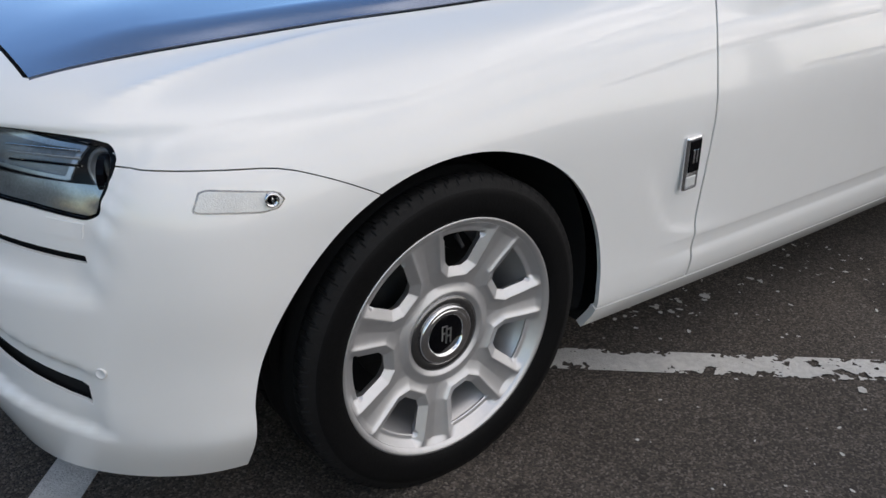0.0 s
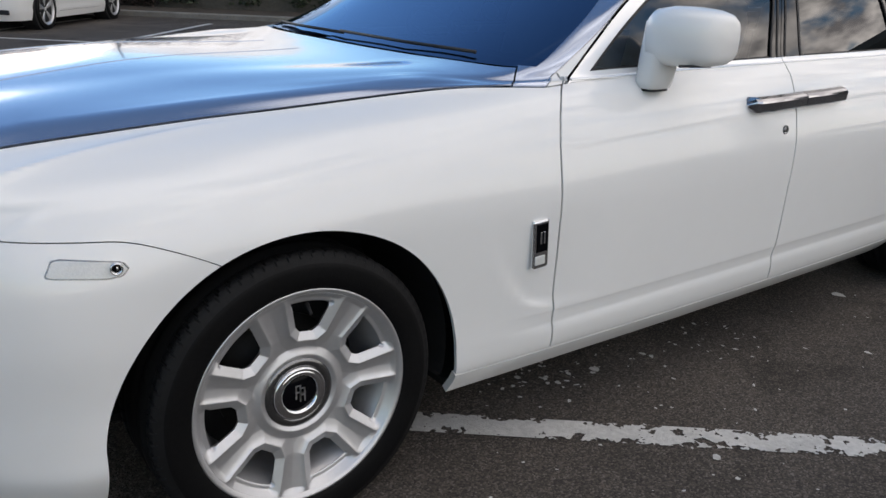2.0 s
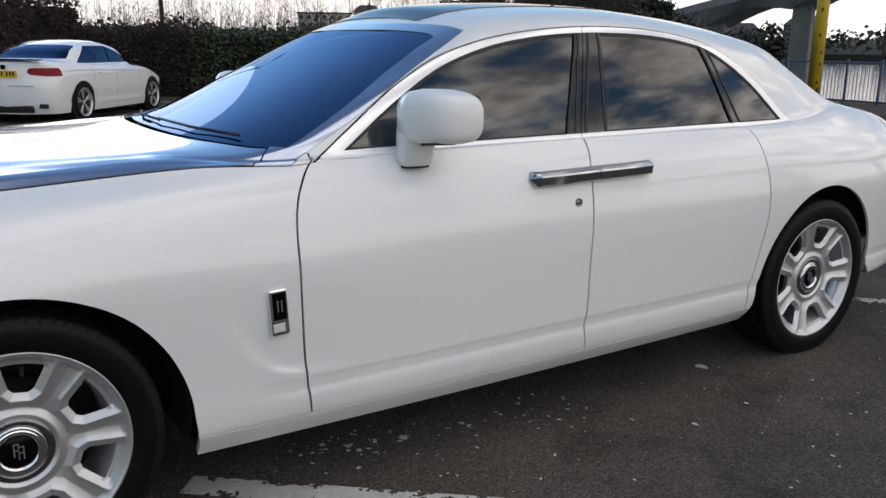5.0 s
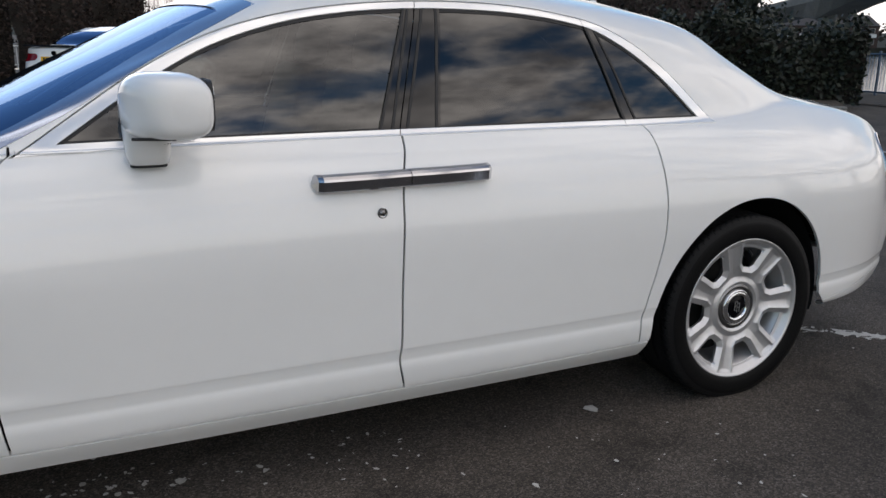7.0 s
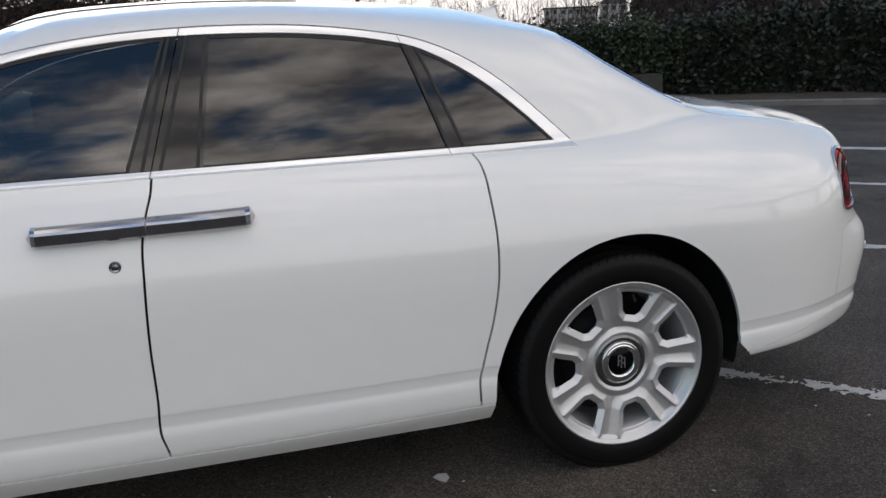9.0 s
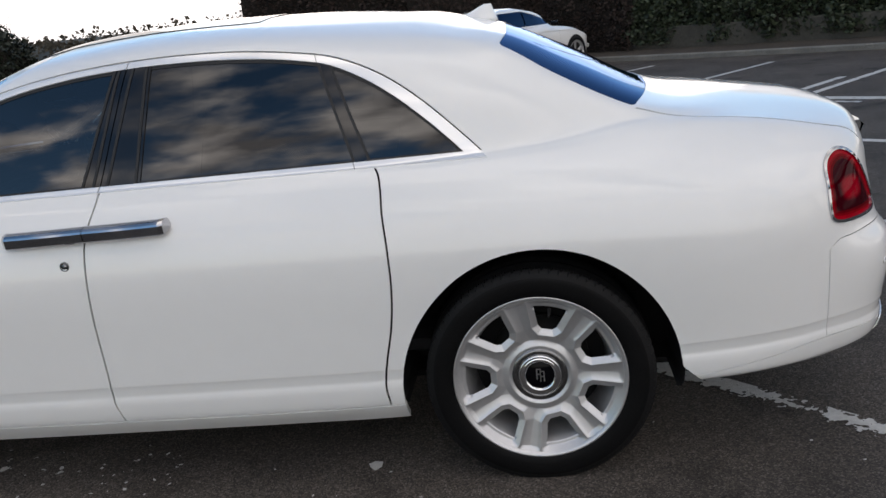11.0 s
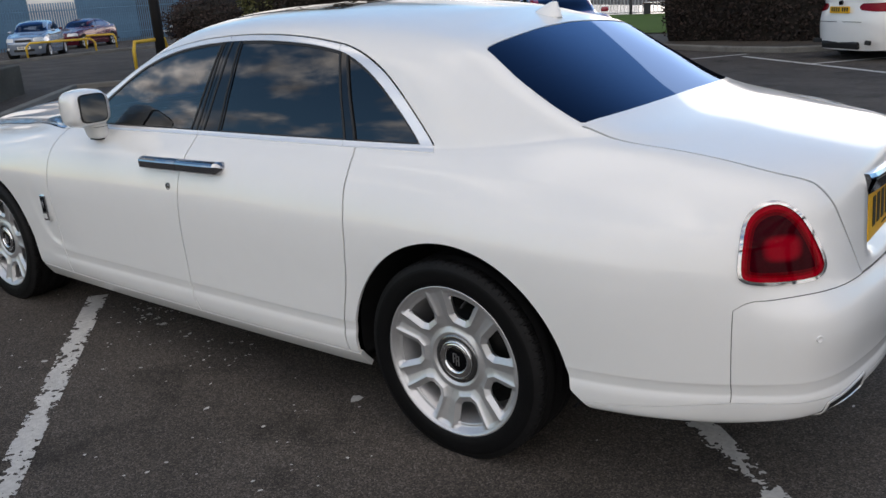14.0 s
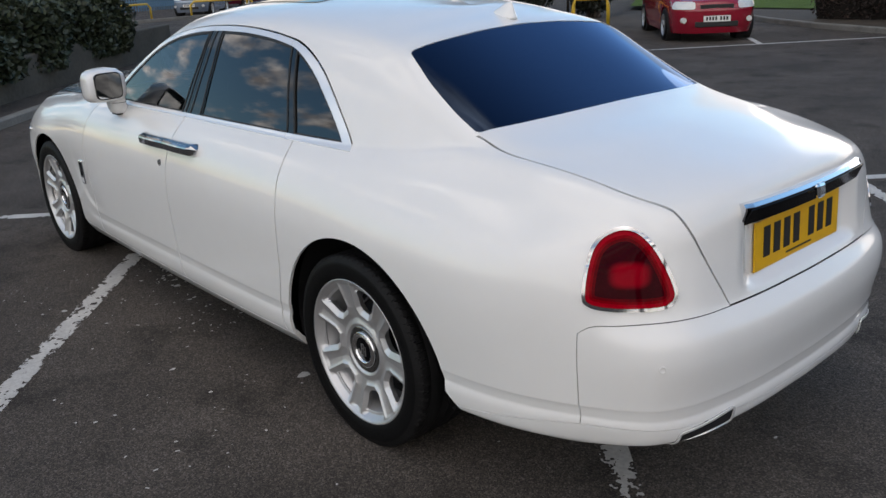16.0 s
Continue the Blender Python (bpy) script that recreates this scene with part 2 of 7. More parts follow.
def smooth_line(points, counts):
    """A line through points (n, ..., 3), with counts[i] steps on its i-th stretch."""
    p = np.asarray(points, float)
    gap = np.maximum(np.linalg.norm(np.diff(p, axis=0), axis=-1), 1e-4) ** 0.5
    t = np.concatenate([np.zeros((1,) + gap.shape[1:]), np.cumsum(gap, 0)])[..., None]
    h = np.diff(t, axis=0)
    d = np.diff(p, axis=0) / h
    m = np.zeros_like(p)
    m[0], m[-1] = d[0], d[-1]
    m[1:-1] = (d[:-1] * h[1:] + d[1:] * h[:-1]) / (h[1:] + h[:-1])
    out, where = [], []
    for i, c in enumerate(counts):
        for k in range(c):
            s = k / c
            out.append((2 * s**3 - 3 * s**2 + 1) * p[i] + (s**3 - 2 * s**2 + s) * h[i] * m[i] + (-2 * s**3 + 3 * s**2) * p[i + 1] + (s**3 - s**2) * h[i] * m[i + 1])
            where.append(i + s)
    out.append(p[-1])
    where.append(len(p) - 1)
    return np.array(out), np.array(where)


class Skin:
    """A piece of surface: points with columns x, half-width, z, u, v, normal x, y, z, and faces."""

    def __init__(self, points, faces):
        self.points, self.faces = points, faces

    def cut(self, f, keep_below=True):
        """The part where f(points) <= 0 (or >= 0), with a clean edge."""
        vals = f(self.points) * (1 if keep_below else -1)
        inside = vals <= 0
        pts, made, faces = [], {}, []
        index = {}
        ins = inside.tolist()
        val = vals.tolist()

        def old(i):
            if i not in index:
                index[i] = len(pts)
                pts.append(self.points[i])
            return index[i]

        def mid(a, b):
            key = (a, b) if a < b else (b, a)
            if key not in made:
                a, b = key
                t = val[a] / (val[a] - val[b])
                p = self.points[a] + t * (self.points[b] - self.points[a])
                made[key] = len(pts)
                pts.append(p)
            return made[key]

        for face in self.faces:
            k = [ins[i] for i in face]
            if all(k):
                faces.append([old(i) for i in face])
            elif any(k):
                loop = []
                for n, a in enumerate(face):
                    b = face[(n + 1) % len(face)]
                    if ins[a]:
                        loop.append(old(a))
                    if ins[a] != ins[b]:
                        loop.append(mid(a, b))
                if len(loop) > 2:
                    faces.append(loop)
        return Skin(np.array(pts).reshape(-1, self.points.shape[1]), faces)

    def eased(self, even, odd):
        """The same surface with its normals drawn from smooth low-order fields, so that it mirrors without ripples."""
        p = self.points.copy()
        a, b = even(p), odd(p)
        for k, f in ((5, a), (6, b), (7, a)):
            fit = np.linalg.lstsq(f, p[:, k], rcond=None)[0]
            p[:, k] = f @ fit
        p[:, 5:8] /= np.linalg.norm(p[:, 5:8], axis=1, keepdims=True)
        return Skin(p, self.faces)

    def refined(self, n, where):
        """The same surface with its four-sided faces split n by n where all corners suit."""
        ok = where(self.points)
        pts, faces, extra = list(self.points), [], {}
        for face in self.faces:
            if len(face) != 4 or not all(ok[i] for i in face):
                faces.append(face)
                continue
            a, b, c, d = (self.points[i] for i in face)
            ids = []
            for i in range(n + 1):
                for j in range(n + 1):
                    s, t = i / n, j / n
                    p = (1 - s) * ((1 - t) * a + t * d) + s * ((1 - t) * b + t * c)
                    key = tuple(np.round(p[:3], 6))
                    if key not in extra:
                        extra[key] = len(pts)
                        pts.append(p)
                    ids.append(extra[key])
            for i in range(n):
                for j in range(n):
                    k = i * (n + 1) + j
                    faces.append([ids[k], ids[k + n + 1], ids[k + n + 2], ids[k + 1]])
        return Skin(np.array(pts), faces)

    def below(self, *fs, gap=0.0):
        s = self
        for f in fs:
            s = s.cut(lambda p, f=f: f(p) + gap)
        return s

    def above(self, *fs, gap=0.0):
        s = self
        for f in fs:
            s = s.cut(lambda p, f=f: f(p) - gap, False)
        return s

    def moved(self, inward):
        p = self.points.copy()
        p[:, 0] -= inward * p[:, 5]
        p[:, 1] -= inward * p[:, 6]
        p[:, 2] -= inward * p[:, 7]
        return Skin(p, self.faces)


def panel(name, skin, mat, parent, side="left", lip=0.012, label=""):
    """A panel out of a piece of skin, with its edges turned in. side: left, right or both (joined on the centre line)."""
    if not skin.faces:
        return None
    sets = []
    p = skin.points
    if side in ("left", "both"):
        sets.append((p[:, :3] * (1, -1, 1), p[:, 5:8] * (1, -1, 1), False))
    if side in ("right", "both"):
        sets.append((p[:, :3].copy(), p[:, 5:8].copy(), True))
    verts, norms, faces = [], [], []
    centre = {}
    for pos, nor, flip in sets:
        at = []
        for i in range(len(pos)):
            if side == "both" and abs(pos[i][1]) < 1e-4:
                key = (round(pos[i][0], 4), round(pos[i][2], 4))
                if key not in centre:
                    centre[key] = len(verts)
                    verts.append((pos[i][0], 0.0, pos[i][2]))
                    norms.append((nor[i][0], 0.0, nor[i][2]))
                at.append(centre[key])
            else:
                at.append(len(verts))
                verts.append(tuple(pos[i]))
                norms.append(tuple(nor[i]))
        for f in skin.faces:
            g = [at[i] for i in f]
            g = [a for n, a in enumerate(g) if a != g[n - 1]]
            if len(set(g)) > 2 and len(set(g)) == len(g):
                faces.append(g if flip else g[::-1])
    if lip:
        seen = {}
        for f in faces:
            for n, a in enumerate(f):
                b = f[(n + 1) % len(f)]
                seen[(a, b)] = seen.get((a, b), 0) + 1
        rim = [(a, b) for (a, b) in seen if (b, a) not in seen]
        lower = {}
        add_v, add_n, add_f = [], [], []
        base = len(verts)
        for a, b in rim:
            va, vb = Vector(verts[a]), Vector(verts[b])
            na, nb = Vector(norms[a]), Vector(norms[b])
            out = (vb - va).cross(na + nb)
            out = out.normalized() if out.length > 1e-9 else Vector((0, 0, 1))
            i = base + len(add_v)
            add_v += [va, vb, vb - nb * lip, va - na * lip]
            add_n += [out] * 4
            add_f.append((i + 1, i, i + 3, i + 2))
        verts += [tuple(v) for v in add_v]
        norms += [tuple(v) for v in add_n]
        faces += add_f
    return obj(name, verts, faces, mat, parent, label, True, norms)

# ---- parts that repeat on cars ----
RED_LENS = grain(principled("red_lamp_lens", (0.035, 0.0003, 0.003), 0.06, 0.0, Specular_IOR_Level=0.045), 14, 0.3)
RED_MID = grain(principled("red_lamp_middle", (0.20, 0.0012, 0.005), 0.06, 0.0, Specular_IOR_Level=0.045), 14, 0.3)
RED_DEEP = grain(principled("red_lamp_deep", (0.11, 0.0008, 0.004), 0.06, 0.0, Specular_IOR_Level=0.045), 14, 0.3)
LAMP_GREY = grain(principled("lamp_housing_grey", (0.045, 0.046, 0.05), 0.3, 0.3), 20, 0.25)
RED_BRIGHT = grain(principled("red_lamp_core", (0.32, 0.0012, 0.009), 0.04, 0.0, Specular_IOR_Level=0.07), 18, 0.25)


def glowing_middle(m, bright):
    """The bulb's red reflector shows softly through the middle of the lens."""
    nt = m.node_tree
    n = nt.nodes
    coord, sep = n.new("ShaderNodeTexCoord"), n.new("ShaderNodeSeparateXYZ")
    link(nt, coord.outputs["Object"], sep.inputs[0])

    def calc(op, a, b):
        k = n.new("ShaderNodeMath")
        k.operation = op
        for i, q in enumerate((a, b)):
            if isinstance(q, (int, float)):
                k.inputs[i].default_value = q
            else:
                link(nt, q, k.inputs[i])
        return k.outputs[0]

    across = calc("SUBTRACT", calc("MULTIPLY", sep.outputs[0], .8), calc("MULTIPLY", calc("ABSOLUTE", sep.outputs[1], 0), .6))
    u = calc("DIVIDE", calc("SUBTRACT", across, 3.026), .056)
    v = calc("DIVIDE", calc("SUBTRACT", sep.outputs[2], .836), .036)
    far = calc("SQRT", calc("ADD", calc("POWER", calc("ABSOLUTE", u, 0), 3), calc("POWER", calc("ABSOLUTE", v, 0), 3)), 0)
    soft = n.new("ShaderNodeMapRange")
    soft.interpolation_type = "SMOOTHSTEP"
    soft.inputs["From Min"].default_value, soft.inputs["From Max"].default_value = 1.25, .45
    link(nt, far, soft.inputs["Value"])
    mix = n.new("ShaderNodeMix")
    mix.data_type = "RGBA"
    b = n["Principled BSDF"]
    old = b.inputs["Base Color"].links[0].from_socket
    link(nt, soft.outputs[0], mix.inputs[0])
    link(nt, old, mix.inputs[6])
    mix.inputs[7].default_value = (*bright, 1)
    link(nt, mix.outputs[2], b.inputs["Base Color"])
    return m


glowing_middle(RED_LENS, (0.27, 0.0018, 0.010))
CLEAR_LENS = thin_glass("clear_lamp_lens", (0.92, 0.94, 0.95), ior=1.22)
LAMP_DUSK = grain(principled("lamp_reflector_dusk", (0.26, 0.26, 0.265), 0.25, 0.6), 30, 0.4)
LAMP_SILVER = grain(principled("lamp_reflector", (0.50, 0.51, 0.53), 0.18, 0.7), 30, 0.3)
PLATE_YELLOW = grain(principled("yellow_plate", (0.78, 0.42, 0.01), 0.35), 6, 0.05)
PLATE_WHITE = grain(principled("white_plate", (0.75, 0.75, 0.73), 0.35), 6, 0.05)
INK = principled("black_ink", (0.012, 0.012, 0.012), 0.5)
PALE_LAMP = grain(principled("frosted_lamp", (0.66, 0.67, 0.66), 0.28, 0.1, Coat_Weight=0.8), 22, 0.12, 0.25, 420)
# chrome darkened in colour to stand for the dark ground it mirrors
RIM_CHROME = principled("reflection_dark_chrome", (0.50, 0.50, 0.52), 0.08, 1.0)
HUB_MARK = principled("dull_bright_metal", (0.45, 0.45, 0.46), 0.3, 0.8)
HUB_GREY = principled("dark_polished_metal", (0.22, 0.22, 0.225), 0.22, 0.95)
MIRROR = principled("mirror_glass", (0.45, 0.47, 0.48), 0.02, 1.0)
BRAKE = grain(principled("brake_iron", (0.010, 0.010, 0.010), 0.6, 0.3), 12, 0.3)


def flat_grid(rmin, rmax, nr, na, height):
    """A polar skin in the x-z plane: points as Skin wants them, with the height along -y in the column for half-width."""
    pts, faces = [], []
    for i in range(nr):
        r = rmin + (rmax - rmin) * i / (nr - 1)
        for k in range(na):
            a = math.tau * k / na
            pts.append((r * math.cos(a), 0.0, r * math.sin(a), r, a, 0, 1, 0))
    p = np.array(pts)
    p[:, 1] = height(p[:, 3], p[:, 4])
    for i in range(nr - 1):
        for k in range(na):
            l = (k + 1) % na
            faces.append([i * na + k, i * na + l, (i + 1) * na + l, (i + 1) * na + k])
    g = p[:, :3].reshape(nr, na, 3)
    dr = np.gradient(g, axis=0)
    da = np.roll(g, -1, 1) - np.roll(g, 1, 1)
    n = np.cross(da, dr)
    n /= np.maximum(np.linalg.norm(n, axis=-1, keepdims=True), 1e-9)
    n *= np.sign(n[..., 1:2] + 1e-9)
    p[:, 5:8] = n.reshape(-1, 3)
    return Skin(p, faces)


def road_wheel(name, parent, spokes, turn, r_tyre, r_rim, width, style="wide", fine=True):
    """A wheel whose outer face looks to -y, its centre at the origin of the returned part."""
    hub = new(name)
    hub.parent = parent
    half = width / 2
    # tyre: full sidewall, square shoulder cut by narrow slots, ribbed tread
    prof = [(r_rim - .012, -half * .80), (r_rim + .004, -half * .93), (r_rim + .016, -half * .985), (r_rim + .034, -half * 1.01), (r_tyre - .040, -half * 1.01), (r_tyre - .029, -half * .995), (r_tyre - .026, -half * .982), (r_tyre - .015, -half * .955), (r_tyre - .007, -half * .91)]
    m = len(prof)
    ribs = [(r_tyre - .003 * abs(k - 6) / 6, -half * .86 + 2 * half * .86 * k / 12) for k in range(13)]
    prof += ribs + [(p, -q) for p, q in reversed(prof)]
    slots = 76
    seg = slots * 12 if fine else 48

    def relief(a, i, r, o):
        j = min(i, len(prof) - 1 - i)
        if j in (m + 2, m + 5):
            return -0.008
        if m - 1 <= j <= m + 1:
            k = int(round(a / math.tau * seg)) + (j - m) * 3
            return -0.0055 if k % 12 == 0 else 0.0
        if j == m - 2 and int(round(a / math.tau * seg) - 6) % 12 == 0:
            return -0.002
        if j == m - 4:
            return .0012
        return 0.0

    v, f = lathe(prof, seg, relief=relief if fine else None)
    tyre = obj("tyre", v, f, [RUBBER, TREAD], hub, "black rubber tyre")
    row = len(prof) - 1
    for q in tyre.data.polygons:
        if m - 4 <= q.index % row <= row - m + 3:
            q.material_index = 1
    tyre.data.set_sharp_from_angle(angle=radians(35))
    # rim barrel and lip
    lip = [(r_rim - .052, half * .7), (r_rim - .045, -half * .3), (r_rim - .030, -half * .62), (r_rim - .012, -half * .80), (r_rim - .004, -half * .90), (r_rim + .004, -half * .955), (r_rim + .0085, -half * .955), (r_rim + .010, -half * .88)]
    v, f = lathe(lip, 96)
    obj("rim", v, f, ALLOY, hub, "silver alloy rim")
    step = math.tau / spokes

    def spoke_at(a):
        k = np.round((a - turn) / step)
        return a - turn - k * step

    depth0, depth1 = half * .62, half * .80
    if style == "wide":
        def sides(r, a):
            """How far a place lies outside the nearest opening's flanks and foot."""
            d = np.clip(np.abs(step / 2 - np.abs(spoke_at(a))), 0, 1.2)
            across, along = r * np.sin(d), r * np.cos(d)
            flank = (across - .026 - (along - .158) * .35) * .95
            return flank, np.maximum.reduce([flank, .158 - along, (across - .017) * .66 + (.158 - along) * .75])

        def height(r, a):
            t = np.clip((r - .075) / (r_rim - .02 - .075), 0, 1)
            base = depth0 + (depth1 - depth0) * t ** 1.3 + .012
            flank, out = sides(r, a)
            # each spoke: a shallow trough between crisp ridges, bevelled down to the openings
            start = np.clip((r - .100) / .02, 0, 1)
            ends = np.clip((r_rim - .005 - r) / .014, 0, 1)
            trough = (.0055 * (1 - np.exp(-np.clip(out - .021, 0, .05) / .006)) + np.clip(out - .021, 0, .03) * .16) * start
            bevel = np.clip(.021 - out, 0, .026) * .62 * ends
            between = np.clip((.011 - flank) / .010, 0, 1)
            band = np.clip((r_rim - .005 - r) / .030, 0, 1) ** 1.3 * .022 * between * np.clip((r - .215) / .02, 0, 1)
            dish = np.clip((.098 - r) / .02, 0, 1) * .010
            return base - np.maximum(bevel, band) - trough * ends - dish

        def window(p):
            return np.maximum(sides(p[:, 3], p[:, 4])[1], p[:, 3] - (r_rim - .030))
    else:
        def height(r, a):
            d = np.abs(np.abs(spoke_at(a)) - .11) * r
            t = np.clip((r - .05) / (r_rim - .02 - .05), 0, 1)
            return depth0 + (depth1 - depth0) * t + .004 - .012 * np.clip(d / .02, 0, 1)

        def window(p):
            r, a = p[:, 3], p[:, 4]
            d = np.abs(np.abs(spoke_at(a)) - .13) * r
            return np.maximum.reduce([.017 - d, .075 - r, r - (r_rim - .035)])

    face = flat_grid(.052, r_rim - .006, 84 if fine else 22, 588 if fine else 90, height)
    face = face.cut(window, False)
    panel("spokes", face, ALLOY, hub, "left", .030, "silver alloy spokes")
    v, f = lathe([(.0, half * .1), (.165, half * .1), (.165, half * .2), (.1, half * .3)], 40)
    obj("brake_disc", v, f, BRAKE, hub)
    v, f = lathe([(0.0, half * .35), (r_rim - .046, half * .35)], 32)
    obj("wheel_back", v, f, DARK_VOID, hub)
    y0 = -(depth0 + .004)
    if fine:
        v, f = lathe([(.094, y0 + .016), (.093, y0 + .002), (.088, y0 - .005), (.072, y0 - .008), (.068, y0 - .004)], 72)
        obj("hub_ring", v, f, HUB_GREY, hub, "dark polished hub ring")
        v, f = lathe([(.069, y0 + .004), (.068, y0 - .010), (.064, y0 - .014), (.060, y0 - .011), (.058, y0 - .012), (.053, y0 - .014), (.047, y0 - .012), (.045, y0 - .006)], 72)
        cap = obj("hub_cap", v, f, CHROME, hub, "chrome hub cap")
        v, f = lathe([(.0461, y0 - .006), (.044, y0 - .0075), (.0, y0 - .0085)], 48)
        obj("hub_badge", v, f, BLACK_GLOSS, cap, "black badge disc")
        for dx, dz in ((-.006, .004), (.005, -.004)):
            bm = box((.0035, .002, .036), (dx - .004, y0 - .0095, dz), bevel=.0006)
            add_box(bm, (.010, .002, .003), (dx + .002, y0 - .0095, dz + .0165))
            add_box(bm, (.003, .002, .036), (dx + .0075, y0 - .0095, dz))
            add_box(bm, (.010, .002, .003), (dx + .002, y0 - .0095, dz - .0005))
            part("hub_mark", bm, HUB_MARK, cap)
        va = turn - step * .5
        bm = rod((math.cos(va) * .222, -half * .60, math.sin(va) * .222), (math.cos(va) * .205, -half * .80, math.sin(va) * .205), .006, .004, 10)
        part("tyre_valve", bm, BLACK_MATT, hub)
    else:
        part("hub_cap", rod((0, y0 - .004, 0), (0, y0 + .02, 0), .034, sides=20), BRUSHED, hub)
    return hub


def number_plate(parent, m, width, height, back, dark=7, small=True):
    """A registration plate whose characters are plain bars, its face to local -y."""
    plate = part("number_plate", box((width, .006, height), bevel=.002), back, parent, "registration plate with plain dark bars")
    plate.matrix_local = m
    w, h = width * .86 / (dark + .6), height * .62
    x = -width * .43
    for k in range(dark):
        if k == dark - 3:
            x += w * .6
        bm = box((w * .62, .002, h), (x + w / 2, -.0038, height * .05))
        part("plate_bar", bm, INK, plate)
        x += w
    if small:
        part("plate_line", box((width * .3, .002, height * .035), (0, -.0038, -height * .38)), INK, plate)
    return plate


def loft(sections, closed=True, caps=True):
    """A mesh through rings of equal length."""
    bm = bmesh.new()
    rings = [[bm.verts.new(p) for p in ring] for ring in sections]
    n = len(rings[0])
    for a, b in zip(rings[:-1], rings[1:]):
        for k in range(n if closed else n - 1):
            bm.faces.new((a[k], a[(k + 1) % n], b[(k + 1) % n], b[k]))
    if caps and closed:
        bm.faces.new(rings[0][::-1])
        bm.faces.new(rings[-1])
    bmesh.ops.recalc_face_normals(bm, faces=bm.faces)
    return bm


def super_ring(cx, cy, cz, ry, rz, power=4.0, n=28, tilt=0.0):
    """A rounded box outline in a plane across x."""
    out = []
    for k in range(n):
        a = math.tau * k / n
        c, s = math.cos(a), math.sin(a)
        y = math.copysign(abs(c) ** (2 / power), c) * ry
        z = math.copysign(abs(s) ** (2 / power), s) * rz
        out.append((cx + tilt * y, cy + y, cz + z))
    return out


def mirror_unit(car, s):
    """A door mirror: painted housing, foot and glass. s: -1 on the car's left."""
    def at(x, w, z):
        return (x, s * w, z)
    unit = new("door_mirror")
    unit.parent = car
    tagged(unit, "white door mirror")
    rings = []
    # rings run outward, from the door to the tip
    for w, x0, x1, z0, z1 in ((.852, 1.185, 1.285, 1.110, 1.190), (.862, 1.150, 1.312, 1.088, 1.222), (.885, 1.132, 1.326, 1.076, 1.238), (.93, 1.133, 1.334, 1.074, 1.245), (.975, 1.148, 1.340, 1.076, 1.244), (1.018, 1.172, 1.342, 1.080, 1.238), (1.042, 1.196, 1.342, 1.087, 1.229), (1.053, 1.217, 1.338, 1.098, 1.217), (1.057, 1.240, 1.331, 1.115, 1.200)):
        cx, cz, rx, rz = (x0 + x1) / 2, (z0 + z1) / 2, (x1 - x0) / 2, (z1 - z0) / 2
        ring = []
        for k in range(32):
            a = math.tau * k / 32
            c, q = math.cos(a), math.sin(a)
            p = 3.2
            ring.append(at(cx + math.copysign(abs(c) ** (2 / p), c) * rx, w, cz + math.copysign(abs(q) ** (2 / p), q) * rz))
        rings.append(ring)
    housing = part("mirror_housing", loft(rings), WHITE_PAINT, unit, smooth=True)
    # foot on the door
    foot = []
    for z, x0, x1, w0, w1 in ((1.004, 1.160, 1.236, .850, .902), (1.009, 1.149, 1.248, .842, .914), (1.03, 1.142, 1.253, .840, .922), (1.10, 1.136, 1.258, .848, .934), (1.20, 1.140, 1.256, .858, .940)):
        ring = []
        for k in range(20):
            a = math.tau * k / 20
            c, q = math.cos(a), math.sin(a)
            ring.append(at((x0 + x1) / 2 + math.copysign(abs(c) ** .6, c) * (x1 - x0) / 2, (w0 + w1) / 2 + math.copysign(abs(q) ** .6, q) * (w1 - w0) / 2, z))
        foot.append(ring)
    part("mirror_foot", loft(foot), WHITE_PAINT, unit, smooth=True)
    for nm, z0, z1, hx, hw, cw in (("mirror_seam", 1.0605, 1.0625, .0582, .0422, .8845), ("mirror_gasket", 1.000, 1.0062, .046, .032, .876)):
        collar = [[at(1.198 + math.copysign(abs(math.cos(a)) ** .6, math.cos(a)) * hx, cw + math.copysign(abs(math.sin(a)) ** .6, math.sin(a)) * hw, z) for a in (math.tau * k / 24 for k in range(24))] for z in (z0, z1)]
        part(nm, loft(collar), BLACK_MATT, unit)
    glass = part("mirror_glass", loft([super_ring(x, s * .958, 1.162, .064, .060, 5.0, 36, s * .07) for x in (1.3375, 1.3435)]), MIRROR, unit, "mirror glass")
    part("glass_rim", loft([super_ring(x, s * .958, 1.162, .069, .065, 5.0, 36, s * .07) for x in (1.330, 1.3412)]), BLACK_MATT, unit)
    bm = tube([at(1.15, 1.0, 1.0855), at(1.25, 1.03, 1.0850)], .004, 8)
    part("mirror_joint", bm, BLACK_MATT, unit)
    return unit


